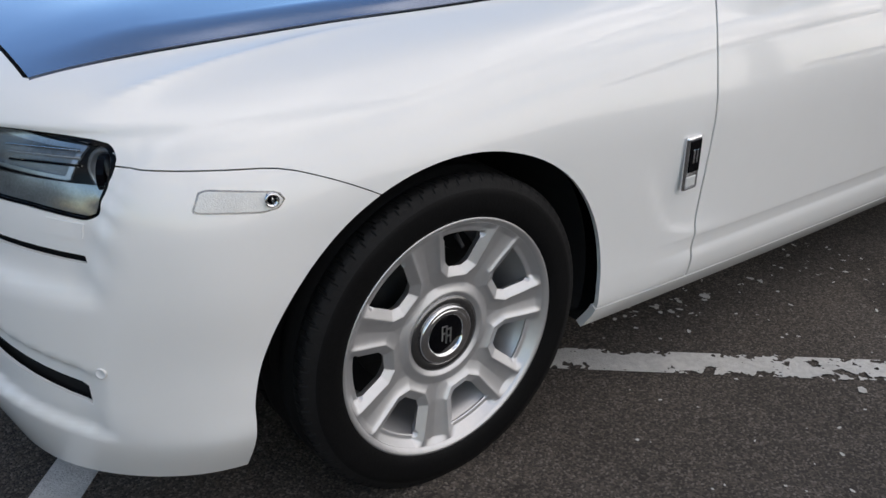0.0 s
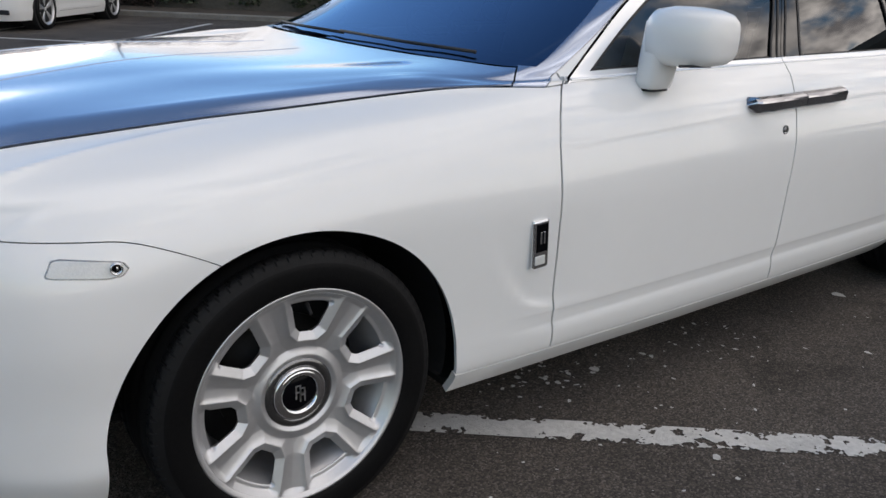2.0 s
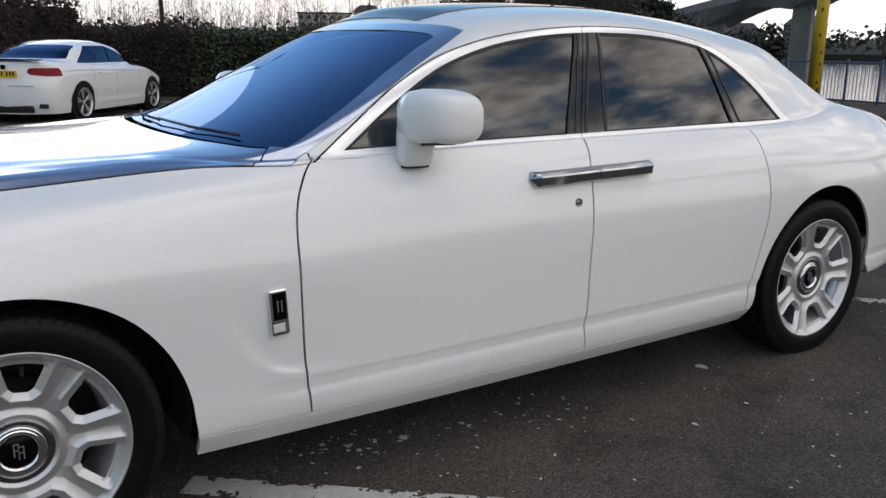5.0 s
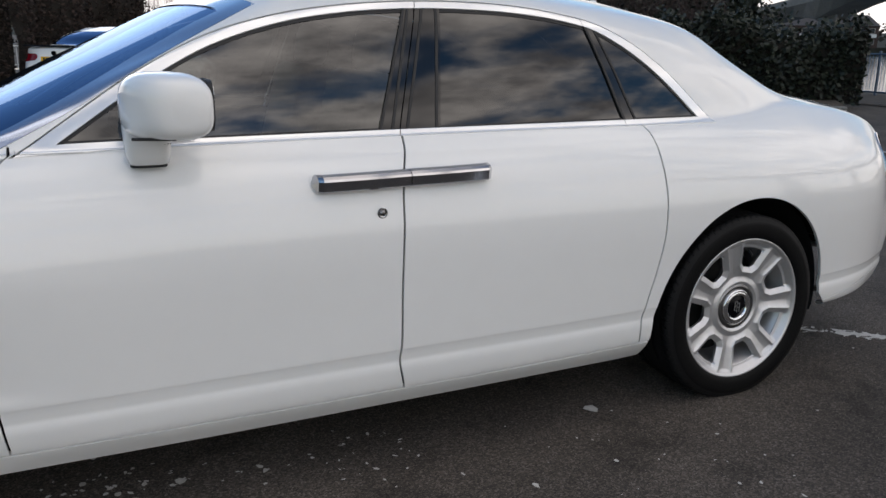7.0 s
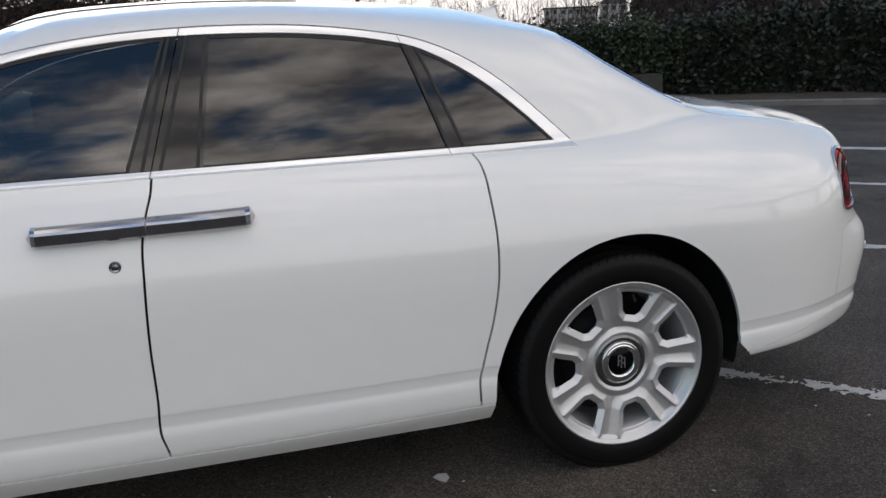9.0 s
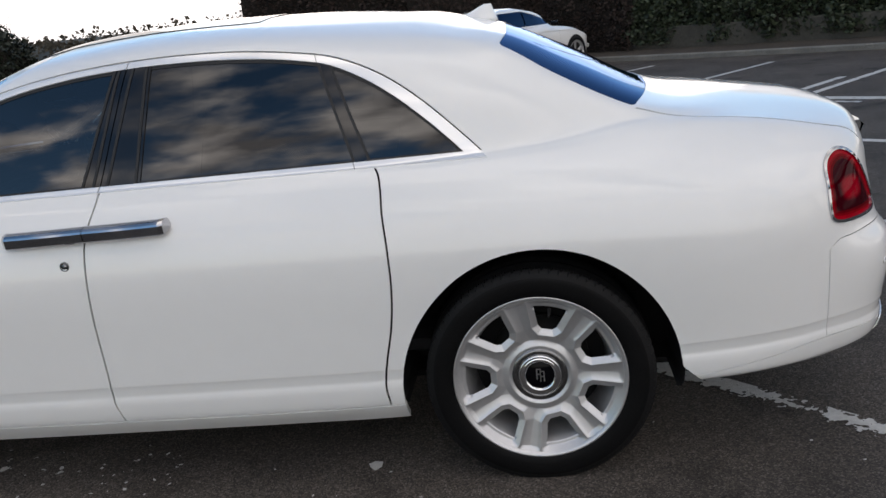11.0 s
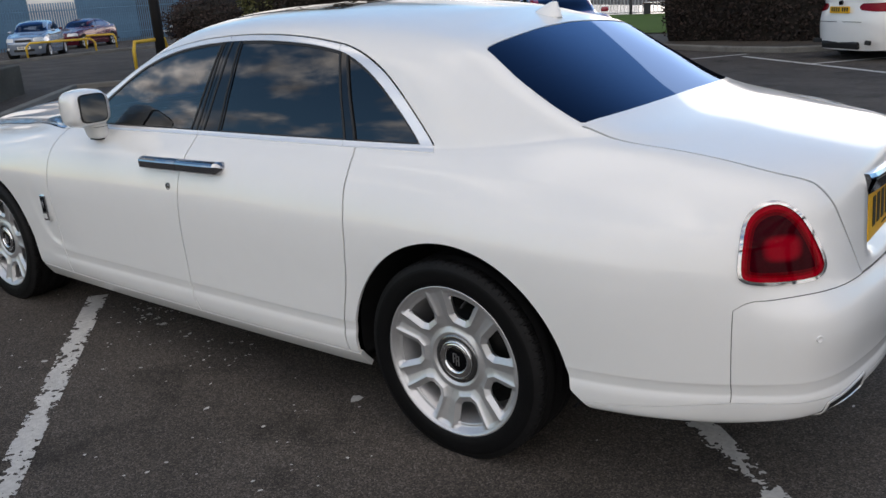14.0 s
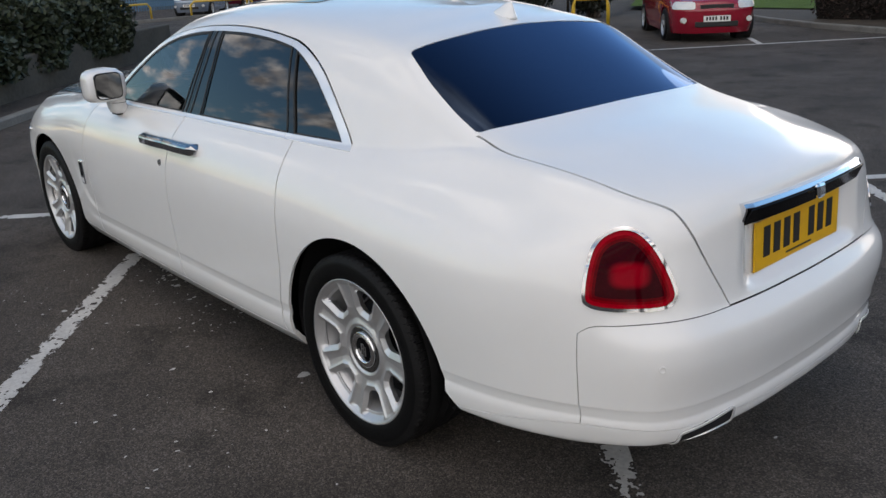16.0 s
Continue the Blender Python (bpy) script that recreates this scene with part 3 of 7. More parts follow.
def door_handle(car, s, x0, x1, z0, z1):
    """A bright bow handle that stands off the door."""
    bow = []
    n = 22
    for i in range(n + 1):
        t = i / n
        x = x0 + (x1 - x0) * t
        z = z0 + (z1 - z0) * t
        lift = min(1.0, (t if x0 < 1.8 else 1 - t) / .09) ** .5
        off = .918 + .004 * math.sin(math.pi * t) + .034 * lift
        end = min(1.0, (t if x0 < 1.8 else 1 - t) / .05)
        h = .0040 + .0135 * math.sqrt(1 - (1 - end) ** 2)
        ring = [(x, s * (off + d), z + .002 + q * h / .0175) for d, q in ((-.026, .0275), (-.014, .0285), (.004, .0240), (.0122, .0175), (.0148, .0110), (.0122, -.0155), (.0085, -.0195), (-.010, -.0195), (-.026, -.010))]
        bow.append(ring)
    handle = part("door_handle", loft(bow), RIM_CHROME, car, "chrome bow door handle", False)
    part("handle_post", box((.03, .05, .014), ((x0 * .85 + x1 * .15) if x0 < 1.8 else (x0 * .15 + x1 * .85), s * .925, z0), bevel=.004), CHROME, handle)
    part("handle_button", rod((x0 + .13, s * .94, z0 + .009), (x0 + .13, s * .94, z0 + .016), .004, sides=10), CHROME, handle)
    return handle


def car_details(car, skin, lower, upper, side):
    S = (("left", -1), ("right", 1))
    # lamps
    for nm, s in S:
        zone = lower.above(lambda p: X(p) - 4.0)
        zone = zone.refined(3, lambda p: (p[:, 0] > 4.05) & (p[:, 2] > .68) & (p[:, 2] < 1.0))
        rim = zone.cut(lambda p: tail_shape(p) - .001).cut(lambda p: tail_shape(p) + .0085, False).moved(-.0055)
        lens = zone.cut(lambda p: tail_shape(p) + .0075)
        core = lens.cut(lambda p: tail_shape(p) + .034).moved(-.0005)
        lamp_ob = panel("tail_lamp", core, RED_LENS, car, nm, .004, "red tail lamp with chrome rim")
        panel("lamp_rim", rim, RIM_CHROME, lamp_ob, nm, .014, "chrome rim")
        for d0, d1, red, lip in ((.0075, .019, RED_BRIGHT, .008), (.019, .026, RED_MID, 0), (.026, .034, RED_DEEP, 0)):
            band = lens.cut(lambda p: tail_shape(p) + d1, False).cut(lambda p: tail_shape(p) + d0)
            panel("lamp_border", band.moved(-.0005), red, lamp_ob, nm, lip, "bright red lamp border" if lip else "red lamp border")
        # head lamp
        nose = lower.below(lambda p: X(p) + .4).refined(4, NOSE_ZONE)
        lens = nose.cut(lambda p: head_shape(p) + .003)
        head = panel("head_lamp", lens, CLEAR_LENS, car, nm, .0, "clear headlamp")
        deep = nose.cut(lambda p: head_shape(p) - .004).moved(.060)
        panel("lamp_case", deep, LAMP_GREY, head, nm, .0)
        bowl_at = lambda p: np.maximum(np.abs(W(p) - .672) - .082, np.abs(Z(p) - .822 - (.69 - W(p)) * .10) - .027)
        panel("lamp_bowl", nose.cut(bowl_at).moved(.034), LAMP_DUSK, head, nm, .004)
        panel("bowl_frame", nose.cut(lambda p: bowl_at(p) - .002).cut(lambda p: bowl_at(p) + .004, False).moved(.024), LAMP_SILVER, head, nm, .010)
        bezel = nose.cut(head_shape).cut(lambda p: head_shape(p) + .0045, False).moved(.003)
        panel("lamp_bezel", bezel, BLACK_GLOSS, head, nm, .030)
        low = nose.cut(lambda p: head_shape(p) + .006).cut(lambda p: Z(p) - .782 - (.80 - W(p)) * .07).moved(.010)
        panel("running_light", low, LAMP_SILVER, head, nm, .01)
        panel("washer_cover", nose.cut(lambda p: np.maximum(np.abs(W(p) - .766) - .024, np.abs(Z(p) - .712 - (.766 - W(p)) * .15) - .014)).moved(-.0014), WHITE_PAINT, car, nm, .003)
        v, f = lathe([(.042, .04), (.043, .004), (.039, .0), (.034, .002), (.032, .016), (.020, .010), (.0, .006)], 32)
        o = obj("projector", v, f, LAMP_SILVER, head)
        o.matrix_local = pose(-.597, s * .775, .793, 0, 0, -58 if s < 0 else 238)
        part("projector_lens", rod((-.604, s * .769, .793), (-.594, s * .776, .793), .031, sides=24), BLACK_GLOSS, head)
        for k in range(3):
            part("lamp_louvre", box((.12, .004, .004), (-.672, s * .708, .806 + .013 * k), (0, s * -3, s * 42), bevel=.001), (BLACK_GLOSS, LAMP_SILVER, CHROME)[k], head)
        # slots in the front bumper
        panel("front_slot", nose.cut(lambda p: np.minimum(slot_shape(p), intake_shape(p)) - .010).moved(.03), DARK_VOID, car, nm, .0)
        # side lamp
        body = lower.below(lambda p: X(p) + .2).refined(4, NOSE_ZONE)
        sl = panel("side_lamp", body.cut(lambda p: side_lamp_shape(p) + .003).moved(-.001), PALE_LAMP, car, nm, .006, "frosted white side lamp")
        panel("side_lamp_rim", body.cut(side_lamp_shape).cut(lambda p: side_lamp_shape(p) + .003, False).moved(-.0005), HUB_GREY, sl, nm, .008)
        v, f = lathe([(.0125, .004), (.0125, -.004), (.0095, -.0045), (.0085, .002), (.005, .003), (.0045, -.001), (.0, -.001)], 24)
        o = obj("lamp_eye", v, f, CHROME, sl)
        o.matrix_local = pose(-.383, s * .9185, .7485, 0, 0, -10 if s < 0 else 190)
        part("lamp_bulb", rod((-.383, s * .915, .7485), (-.383, s * .9195, .7485), .0075, sides=14), BLACK_GLOSS, sl)
        # wing badge: bright frame, dark plate and small lamp
        w = .966
        badge = part("wing_badge", box((.055, .014, .138), (.701, s * w, .629), (0, -3, 0), bevel=.006), CHROME, car, "chrome wing badge")
        part("badge_plate", box((.040, .004, .080), (.7015, s * (w + .007), .648), (0, -3, 0), bevel=.001), BLACK_GLOSS, badge)
        part("badge_lamp", box((.036, .004, .026), (.699, s * (w + .007), .584), (0, -3, 0), bevel=.002), PALE_LAMP, badge, "small clear repeater lamp")
        for dx in (-.006, .006):
            part("badge_mark", box((.006, .002, .034), (.7015 + dx, s * (w + .0098), .648), (0, -3, 0), bevel=.0008), CHROME, badge)
        # handles and lock
        door_handle(car, s, 1.617, 1.906, .930, .934)
        door_handle(car, s, 1.909, 2.186, .934, .939)
        v, f = lathe([(.0155, .004), (.0155, -.003), (.013, -.005), (.0115, -.002), (.008, -.002), (.0075, -.0045), (.0, -.0045)], 28)
        o = obj("door_lock", v, f, HUB_GREY, car, "chrome key lock")
        o.matrix_local = pose(1.820, s * .9535, .842, 0, 0, 0 if s < 0 else 180)
        part("key_slot", box((.0018, .002, .009), (0, -.0052, 0)), INK, o)
        mirror_unit(car, s)
        # parking sensors
        for x, w, z, a in ((-.664, .803, .452, -50), (4.4135, .6835, .586, 50)):
            v, f = lathe([(.0105, .003), (.0105, -.001), (.0085, -.0012), (.008, -.0006), (.0, -.001)], 24)
            o = obj("parking_sensor", v, f, WHITE_PAINT, car)
            o.matrix_local = pose(x, s * w, z, 0, 0, a if s < 0 else 180 - a)
        # tail pipe finisher, flush in the bumper's corner
        corner = lower.above(lambda p: X(p) - 4.2).refined(4, PIPE_ZONE)
        pipe = panel("tailpipe", corner.cut(lambda p: pipe_shape(p) - .001).cut(lambda p: pipe_shape(p) + .0055, False).moved(-.006), BRUSHED, car, nm, .004, "chrome rectangular tailpipe")
        # a flush black sheet painted in for the shade of the open pipe
        panel("pipe_shade", corner.cut(lambda p: pipe_shape(p) + .003).moved(-.002), DARK_VOID, pipe, nm, 0)
        # wheel housings
        for cx, w0 in ((0.0, .50), (WHEELBASE, .50)):
            v, f = [], []
            n = 36
            for k in range(n + 1):
                a = -.35 + (math.pi + .7) * k / n
                for w in (w0, .935 if cx else .93):
                    v.append((cx + .462 * math.cos(a), s * w, AXLE_Z + .455 * math.sin(a)))
            for k in range(n):
                f.append((2 * k, 2 * k + 1, 2 * k + 3, 2 * k + 2))
            v.append((cx, s * w0, AXLE_Z))
            for k in range(n):
                f.append((2 * k, 2 * k + 2, len(v) - 1))
            # keep the housing inside the wing
            v = [(x, math.copysign(min(abs(y), .86 if x < .2 or x > 3.5 else .88), y), max(z, .27)) for x, y, z in v]
            obj("wheel_housing", v, f, DARK_VOID, car, "", False)
        for cx, turn in ((0.0, 108), (WHEELBASE, 104)):
            wheel = road_wheel("wheel", car, 7, radians(turn), .366, .267, .262)
            hx, hz = (cx + .013, .349) if not cx else (cx + .003, .351)
            wheel.matrix_local = pose(hx, s * .806, hz) if s < 0 else pose(hx, s * .806, hz, 0, 0, 180)
            if not cx and s < 0:
                tagged(wheel, "seven-spoke silver alloy wheel")
    part("underbody", box((4.7, 1.16, .02), (1.78, 0, .235)), DARK_VOID, car)
    part("underbody", box((2.34, 1.70, .02), (1.65, 0, .222)), DARK_VOID, car)
    # bootlid trim and plate
    bar = []
    for i in range(25):
        y = -.362 + .724 * i / 24
        x = 4.452 - .16 * y * y
        z = .955
        e = min(1, (.5 - abs(i / 24 - .5)) / .03)
        bar.append([(x - .02 + .040 * c * (.8 + .2 * e), y, z + q * .034) for c, q in ((-.5, -1), (.45, -1), (.62, -.9), (1.0, .35), (1.0, .65), (.80, .95), (-.5, 1))])
    trim = part("boot_trim", loft(bar), CHROME, car, "chrome boot trim bar")
    face = []
    for i in range(25):
        y = -.352 + .704 * i / 24
        x = 4.452 - .16 * y * y
        face.append([(x + dx, y, .955 + dz) for dx, dz in ((.007, -.030), (.0245, .016), (.0225, .019), (.001, -.030))])
    part("trim_face", loft(face), BLACK_GLOSS, trim, "dark mirror-like trim face")
    part("boot_mark", box((.016, .050, .046), (4.482, 0, .962), (0, -8, 0), bevel=.010), CHROME, trim)
    plate = number_plate(car, pose(4.4250, 0, .830, -3, 0, 90), .53, .152, PLATE_YELLOW)
    part("plate_well", box((.012, .60, .182), (4.4120, 0, .826), (0, -3, 0), bevel=.006), WHITE_PAINT, car)
    # aerial fin
    fin = []
    for z, x0, x1, w in ((1.440, 3.055, 3.225, .036), (1.452, 3.065, 3.222, .030), (1.475, 3.112, 3.212, .018), (1.497, 3.158, 3.205, .008), (1.504, 3.175, 3.202, .003)):
        ring = []
        for k in range(16):
            a = math.tau * k / 16
            ring.append(((x0 + x1) / 2 + math.cos(a) * (x1 - x0) / 2, math.sin(a) * w, z))
        fin.append(ring)
    part("aerial_fin", loft(fin), WHITE_PAINT, car, "white roof aerial fin", True)
    # sunroof
    top = upper.cut(lambda p: np.maximum.reduce([1.50 - X(p), X(p) - 2.40, W(p) - .40 + .35 * np.clip(np.abs(X(p) - 1.95) - .38, 0, 1)]))
    panel("sunroof", top.moved(-.003), GLASS_REAR, car, "both", .004, "dark glass sunroof")
    # bonnet creases
    for s in (-1, 1):
        pts = []
        edge = lower.cut(lambda p: W(p) - (.125 + .20 * np.clip((.42 - X(p)) / 1.05, 0, 1) ** 1.15)).cut(lambda p: X(p) - .42).cut(lambda p: -.62 - X(p)).cut(lambda p: LINE["shoulder"] - V(p))
        crease = edge.cut(lambda p: (.125 + .20 * np.clip((.42 - X(p)) / 1.05, 0, 1) ** 1.15) - .004 - W(p))
        panel("bonnet_crease", crease.moved(-.0014), SILVER_PAINT, car, "left" if s < 0 else "right", .0014)
    # wipers and washer line at the screen's foot
    for run in (((.700, .56, 1.094), (.645, .30, 1.100), (.628, -.04, 1.104)), ((.630, -.02, 1.108), (.655, -.36, 1.104), (.725, -.62, 1.098))):
        part("wiper", tube(run, .005, 8), BLACK_MATT, car, "black wiper blade", True)
    # cabin
    part("cabin_floor", box((2.2, 1.5, .04), (1.95, 0, .42)), CARPET, car)
    dash = []
    for y in (-.72, -.4, 0, .4, .72):
        dash.append([(x + .05 * (y / .72) ** 2, y, z) for x, z in ((.72, .72), (.72, 1.03), (.95, 1.055), (1.10, 1.05), (1.17, 1.015), (1.15, .93), (1.10, .72))])
    d = part("dashboard", loft(dash), BLACK_MATT, car, "dark dashboard", False)
    part("dash_veneer", box((.012, 1.30, .07), (1.163, 0, .955), (0, 14, 0), bevel=.003), WOOD, d)
    v, f = lathe([(0, 0), (.035, 0), (.036, .012), (0, .012)], 28)
    clock = obj("sticker", v, f, PALE_LAMP, car, "round cream disc inside the windscreen")
    clock.matrix_local = pose(1.29, .012, 1.165, 35, 0, -70)
    ring = [(.0, .19 * math.cos(k * math.tau / 40), .19 * math.sin(k * math.tau / 40)) for k in range(40)]
    wheel = part("steering_wheel", tube(ring, .014, 10, True), BLACK_MATT, car, "dark steering wheel", True)
    wheel.matrix_local = pose(1.33, .38, .985, 0, -24, 0)
    part("wheel_hub", rod((-.03, 0, 0), (.012, 0, 0), .075, .06, 20), BLACK_MATT, wheel)
    for a in (0, 120, 240):
        part("wheel_spoke", box((.012, .03, .12), (0, -.11 * math.sin(radians(a + 180)), .11 * math.cos(radians(a + 180))), (a + 180, 0, 0), bevel=.004), BLACK_MATT, wheel)
    for x, y, w in ((1.72, -.38, .50), (1.72, .38, .50), (2.72, -.36, .62), (2.72, .36, .62)):
        seat = part("seat", box((.52, w, .16), (x - .10, y, .60), (0, 4, 0), .05, 3), LEATHER, car, "cream leather seat", True)
        part("seat_back", box((.13, w * .98, .62), (x + .19, y, .92), (0, 14, 0), .05, 3), LEATHER, seat, "", True)
        part("head_rest", box((.09, .26, .17), (x + .30, y, 1.30 if x < 2 else 1.26), (0, 10, 0), .04, 3), LEATHER, seat, "", True)
    part("rear_shelf", box((.50, 1.30, .03), (3.28, 0, 1.06)), BLACK_MATT, car)
    part("inside_mirror", box((.02, .24, .065), (1.36, 0, 1.345), (0, -10, 0), .02, 3), BLACK_MATT, car, "dark inside mirror", True)
    part("roof_lining", box((1.15, .86, .012), (2.12, 0, 1.445), bevel=.003), LEATHER, car)

# ---- the white saloon ----
# Lines that run round the body from the nose to the tail, half of each: x back, half-width, height.
def body_lines():
    lines = {}
    lines["bottom"] = [(-0.80, 0, .212), (-0.785, .38, .208), (-0.72, .66, .196), (-0.52, .83, .184), (-0.2, .87, .190), (.25, .875, .205), (.78, .882, .207), (1.35, .886, .207), (1.9, .886, .21), (2.5, .88, .212), (2.88, .868, .214), (3.45, .845, .258), (3.95, .812, .281), (4.17, .765, .296), (4.345, .645, .310), (4.42, .39, .333), (4.44, 0, .342)]
    lines["sill"] = [(-0.835, 0, .29), (-0.82, .39, .29), (-0.745, .68, .285), (-0.515, .865, .28), (-0.2, .898, .28), (.25, .902, .28), (.79, .918, .28), (1.35, .918, .278), (1.9, .914, .278), (2.5, .906, .279), (2.89, .894, .283), (3.45, .872, .29), (3.95, .835, .30), (4.18, .780, .31), (4.375, .655, .325), (4.455, .39, .34), (4.475, 0, .345)]
    lines["ridge"] = [(-0.86, 0, .36), (-0.845, .395, .36), (-0.765, .69, .36), (-0.51, .882, .352), (-0.2, .912, .352), (.25, .922, .352), (.785, .948, .352), (1.35, .951, .356), (1.9, .950, .359), (2.5, .946, .362), (2.89, .934, .364), (3.45, .910, .372), (3.95, .866, .380), (4.19, .796, .386), (4.41, .668, .392), (4.493, .395, .40), (4.515, 0, .40)]
    lines["groove"] = [(-0.865, 0, .40), (-0.85, .395, .40), (-0.768, .69, .40), (-0.51, .886, .394), (-0.2, .914, .392), (.25, .921, .392), (.784, .927, .392), (1.35, .929, .395), (1.9, .928, .398), (2.5, .924, .40), (2.89, .913, .402), (3.45, .889, .41), (3.95, .846, .418), (4.185, .777, .424), (4.395, .655, .43), (4.475, .39, .437), (4.497, 0, .437)]
    lines["tuck"] = [(-0.87, 0, .45), (-0.855, .395, .45), (-0.772, .69, .45), (-0.51, .892, .44), (-0.2, .918, .436), (.25, .926, .434), (.782, .953, .427), (1.35, .957, .427), (1.9, .957, .429), (2.5, .954, .430), (2.9, .945, .432), (3.45, .922, .440), (3.95, .876, .447), (4.19, .797, .452), (4.41, .661, .465), (4.492, .39, .47), (4.513, 0, .47)]
    lines["low"] = [(-0.875, 0, .58), (-0.86, .38, .58), (-0.78, .68, .58), (-0.525, .898, .58), (-0.2, .934, .58), (.25, .938, .58), (.77, .962, .58), (1.35, .964, .58), (1.9, .963, .58), (2.5, .962, .58), (2.94, .954, .58), (3.45, .938, .58), (3.93, .893, .59), (4.2, .802, .59), (4.428, .664, .59), (4.508, .385, .59), (4.53, 0, .59)]
    lines["bumper_top"] = [(-0.873, 0, .67), (-0.858, .37, .67), (-0.785, .66, .67), (-0.545, .885, .67), (-0.2, .939, .68), (.24, .944, .69), (.765, .966, .69), (1.35, .967, .68), (1.9, .966, .68), (2.5, .966, .68), (2.955, .961, .68), (3.45, .946, .68), (3.92, .899, .68), (4.2, .802, .660), (4.424, .648, .662), (4.500, .378, .662), (4.522, 0, .662)]
    lines["boot_base"] = [(-0.872, 0, .71), (-0.857, .36, .71), (-0.788, .65, .71), (-0.552, .876, .71), (-0.2, .939, .72), (.24, .945, .735), (.762, .966, .735), (1.35, .967, .72), (1.9, .966, .72), (2.5, .966, .72), (2.96, .961, .72), (3.45, .947, .72), (3.915, .899, .715), (4.197, .801, .705), (4.408, .612, .710), (4.462, .37, .708), (4.478, 0, .708)]
    lines["middle"] = [(-0.868, 0, .78), (-0.853, .345, .78), (-0.79, .625, .775), (-0.572, .848, .77), (-0.22, .925, .785), (.22, .937, .80), (.757, .956, .81), (1.355, .960, .81), (1.9, .960, .81), (2.5, .960, .81), (2.97, .957, .80), (3.45, .944, .80), (3.9, .894, .795), (4.18, .800, .785), (4.392, .60, .785), (4.446, .365, .785), (4.46, 0, .785)]
    lines["upper"] = [(-0.858, 0, .86), (-0.843, .335, .86), (-0.785, .59, .855), (-0.595, .785, .85), (-0.25, .872, .865), (.2, .898, .89), (.752, .922, .918), (1.35, .928, .924), (1.9, .930, .924), (2.5, .930, .922), (2.98, .928, .914), (3.45, .914, .90), (3.88, .866, .885), (4.15, .790, .87), (4.372, .60, .86), (4.440, .36, .87), (4.455, 0, .875)]
    lines["shoulder"] = [(-0.838, 0, .93), (-0.82, .32, .925), (-0.76, .555, .915), (-0.60, .705, .908), (-0.25, .785, .928), (.2, .832, .958), (.745, .872, .99), (1.345, .882, .998), (1.9, .886, 1.0), (2.5, .886, 1.0), (2.99, .879, .996), (3.45, .855, .987), (3.85, .80, .975), (4.12, .735, .957), (4.345, .60, .945), (4.43, .355, .972), (4.447, 0, .985)]
    lines["edge"] = [(-0.78, 0, .995), (-0.76, .29, .982), (-0.70, .50, .958), (-0.58, .62, .944), (-0.25, .67, .968), (.2, .727, 1.0), (.69, .815, 1.030), (1.335, .853, 1.030), (1.9, .857, 1.034), (2.5, .854, 1.035), (3.0, .842, 1.034), (3.46, .788, 1.048), (3.80, .705, 1.067), (4.05, .652, 1.051), (4.30, .565, 1.008), (4.398, .335, 1.028), (4.414, 0, 1.040)]
    lines["lid"] = [(-0.2, 0, 1.068), (-0.18, .22, 1.06), (-0.1, .40, 1.042), (.05, .55, 1.018), (.30, .665, 1.022), (.54, .755, 1.032), (.80, .822, 1.038), (1.34, .842, 1.042), (1.9, .845, 1.047), (2.5, .841, 1.049), (3.0, .822, 1.049), (3.43, .765, 1.068), (3.70, .683, 1.097), (3.86, .61, 1.098), (3.98, .49, 1.098), (4.04, .26, 1.112), (4.06, 0, 1.118)]
    lines["base"] = [(.61, 0, 1.088), (.625, .30, 1.086), (.68, .56, 1.082), (.76, .72, 1.076), (.825, .778, 1.072), (.88, .805, 1.055), (.95, .820, 1.050), (1.36, .828, 1.053), (1.9, .832, 1.058), (2.5, .827, 1.060), (2.99, .806, 1.060), (3.36, .755, 1.084), (3.56, .692, 1.112), (3.665, .636, 1.137), (3.712, .50, 1.150), (3.755, .25, 1.163), (3.77, 0, 1.168)]
    lines["waist"] = [(1.0, 0, 1.258), (1.012, .28, 1.251), (1.05, .49, 1.246), (1.09, .62, 1.241), (1.128, .693, 1.228), (1.16, .728, 1.225), (1.22, .748, 1.222), (1.50, .755, 1.240), (1.95, .760, 1.25), (2.45, .755, 1.25), (2.84, .740, 1.248), (3.11, .708, 1.25), (3.285, .660, 1.262), (3.41, .600, 1.272), (3.465, .47, 1.283), (3.51, .24, 1.295), (3.52, 0, 1.30)]
    lines["cantrail"] = [(1.36, 0, 1.424), (1.365, .27, 1.419), (1.385, .47, 1.405), (1.425, .595, 1.392), (1.48, .64, 1.391), (1.54, .663, 1.396), (1.64, .672, 1.406), (1.80, .676, 1.424), (2.03, .677, 1.438), (2.40, .672, 1.435), (2.68, .660, 1.408), (2.90, .640, 1.388), (3.08, .605, 1.380), (3.235, .565, 1.373), (3.262, .45, 1.398), (3.245, .22, 1.424), (3.238, 0, 1.432)]
    lines["roof_edge"] = [(1.50, 0, 1.477), (1.505, .24, 1.473), (1.525, .41, 1.463), (1.56, .515, 1.457), (1.61, .555, 1.459), (1.66, .575, 1.466), (1.75, .583, 1.475), (1.88, .587, 1.486), (2.05, .588, 1.494), (2.35, .583, 1.492), (2.58, .572, 1.474), (2.76, .552, 1.458), (2.91, .525, 1.446), (3.05, .487, 1.434), (3.09, .38, 1.448), (3.10, .19, 1.465), (3.10, 0, 1.470)]
    # a soft crease and ridge along the foot of the doors
    for name, inset in (("groove", .0022), ("ridge", .0045), ("sill", .020)):
        fade = lambda x: inset * (.35 if x < .5 else 1)
        lines[name] = [(b[0] - fade(b[0]) * .8 if b[0] > 4 else a[0], b[1] - fade(b[0]) if b[1] else 0, a[2]) for a, b in zip(lines[name], lines["tuck"])]
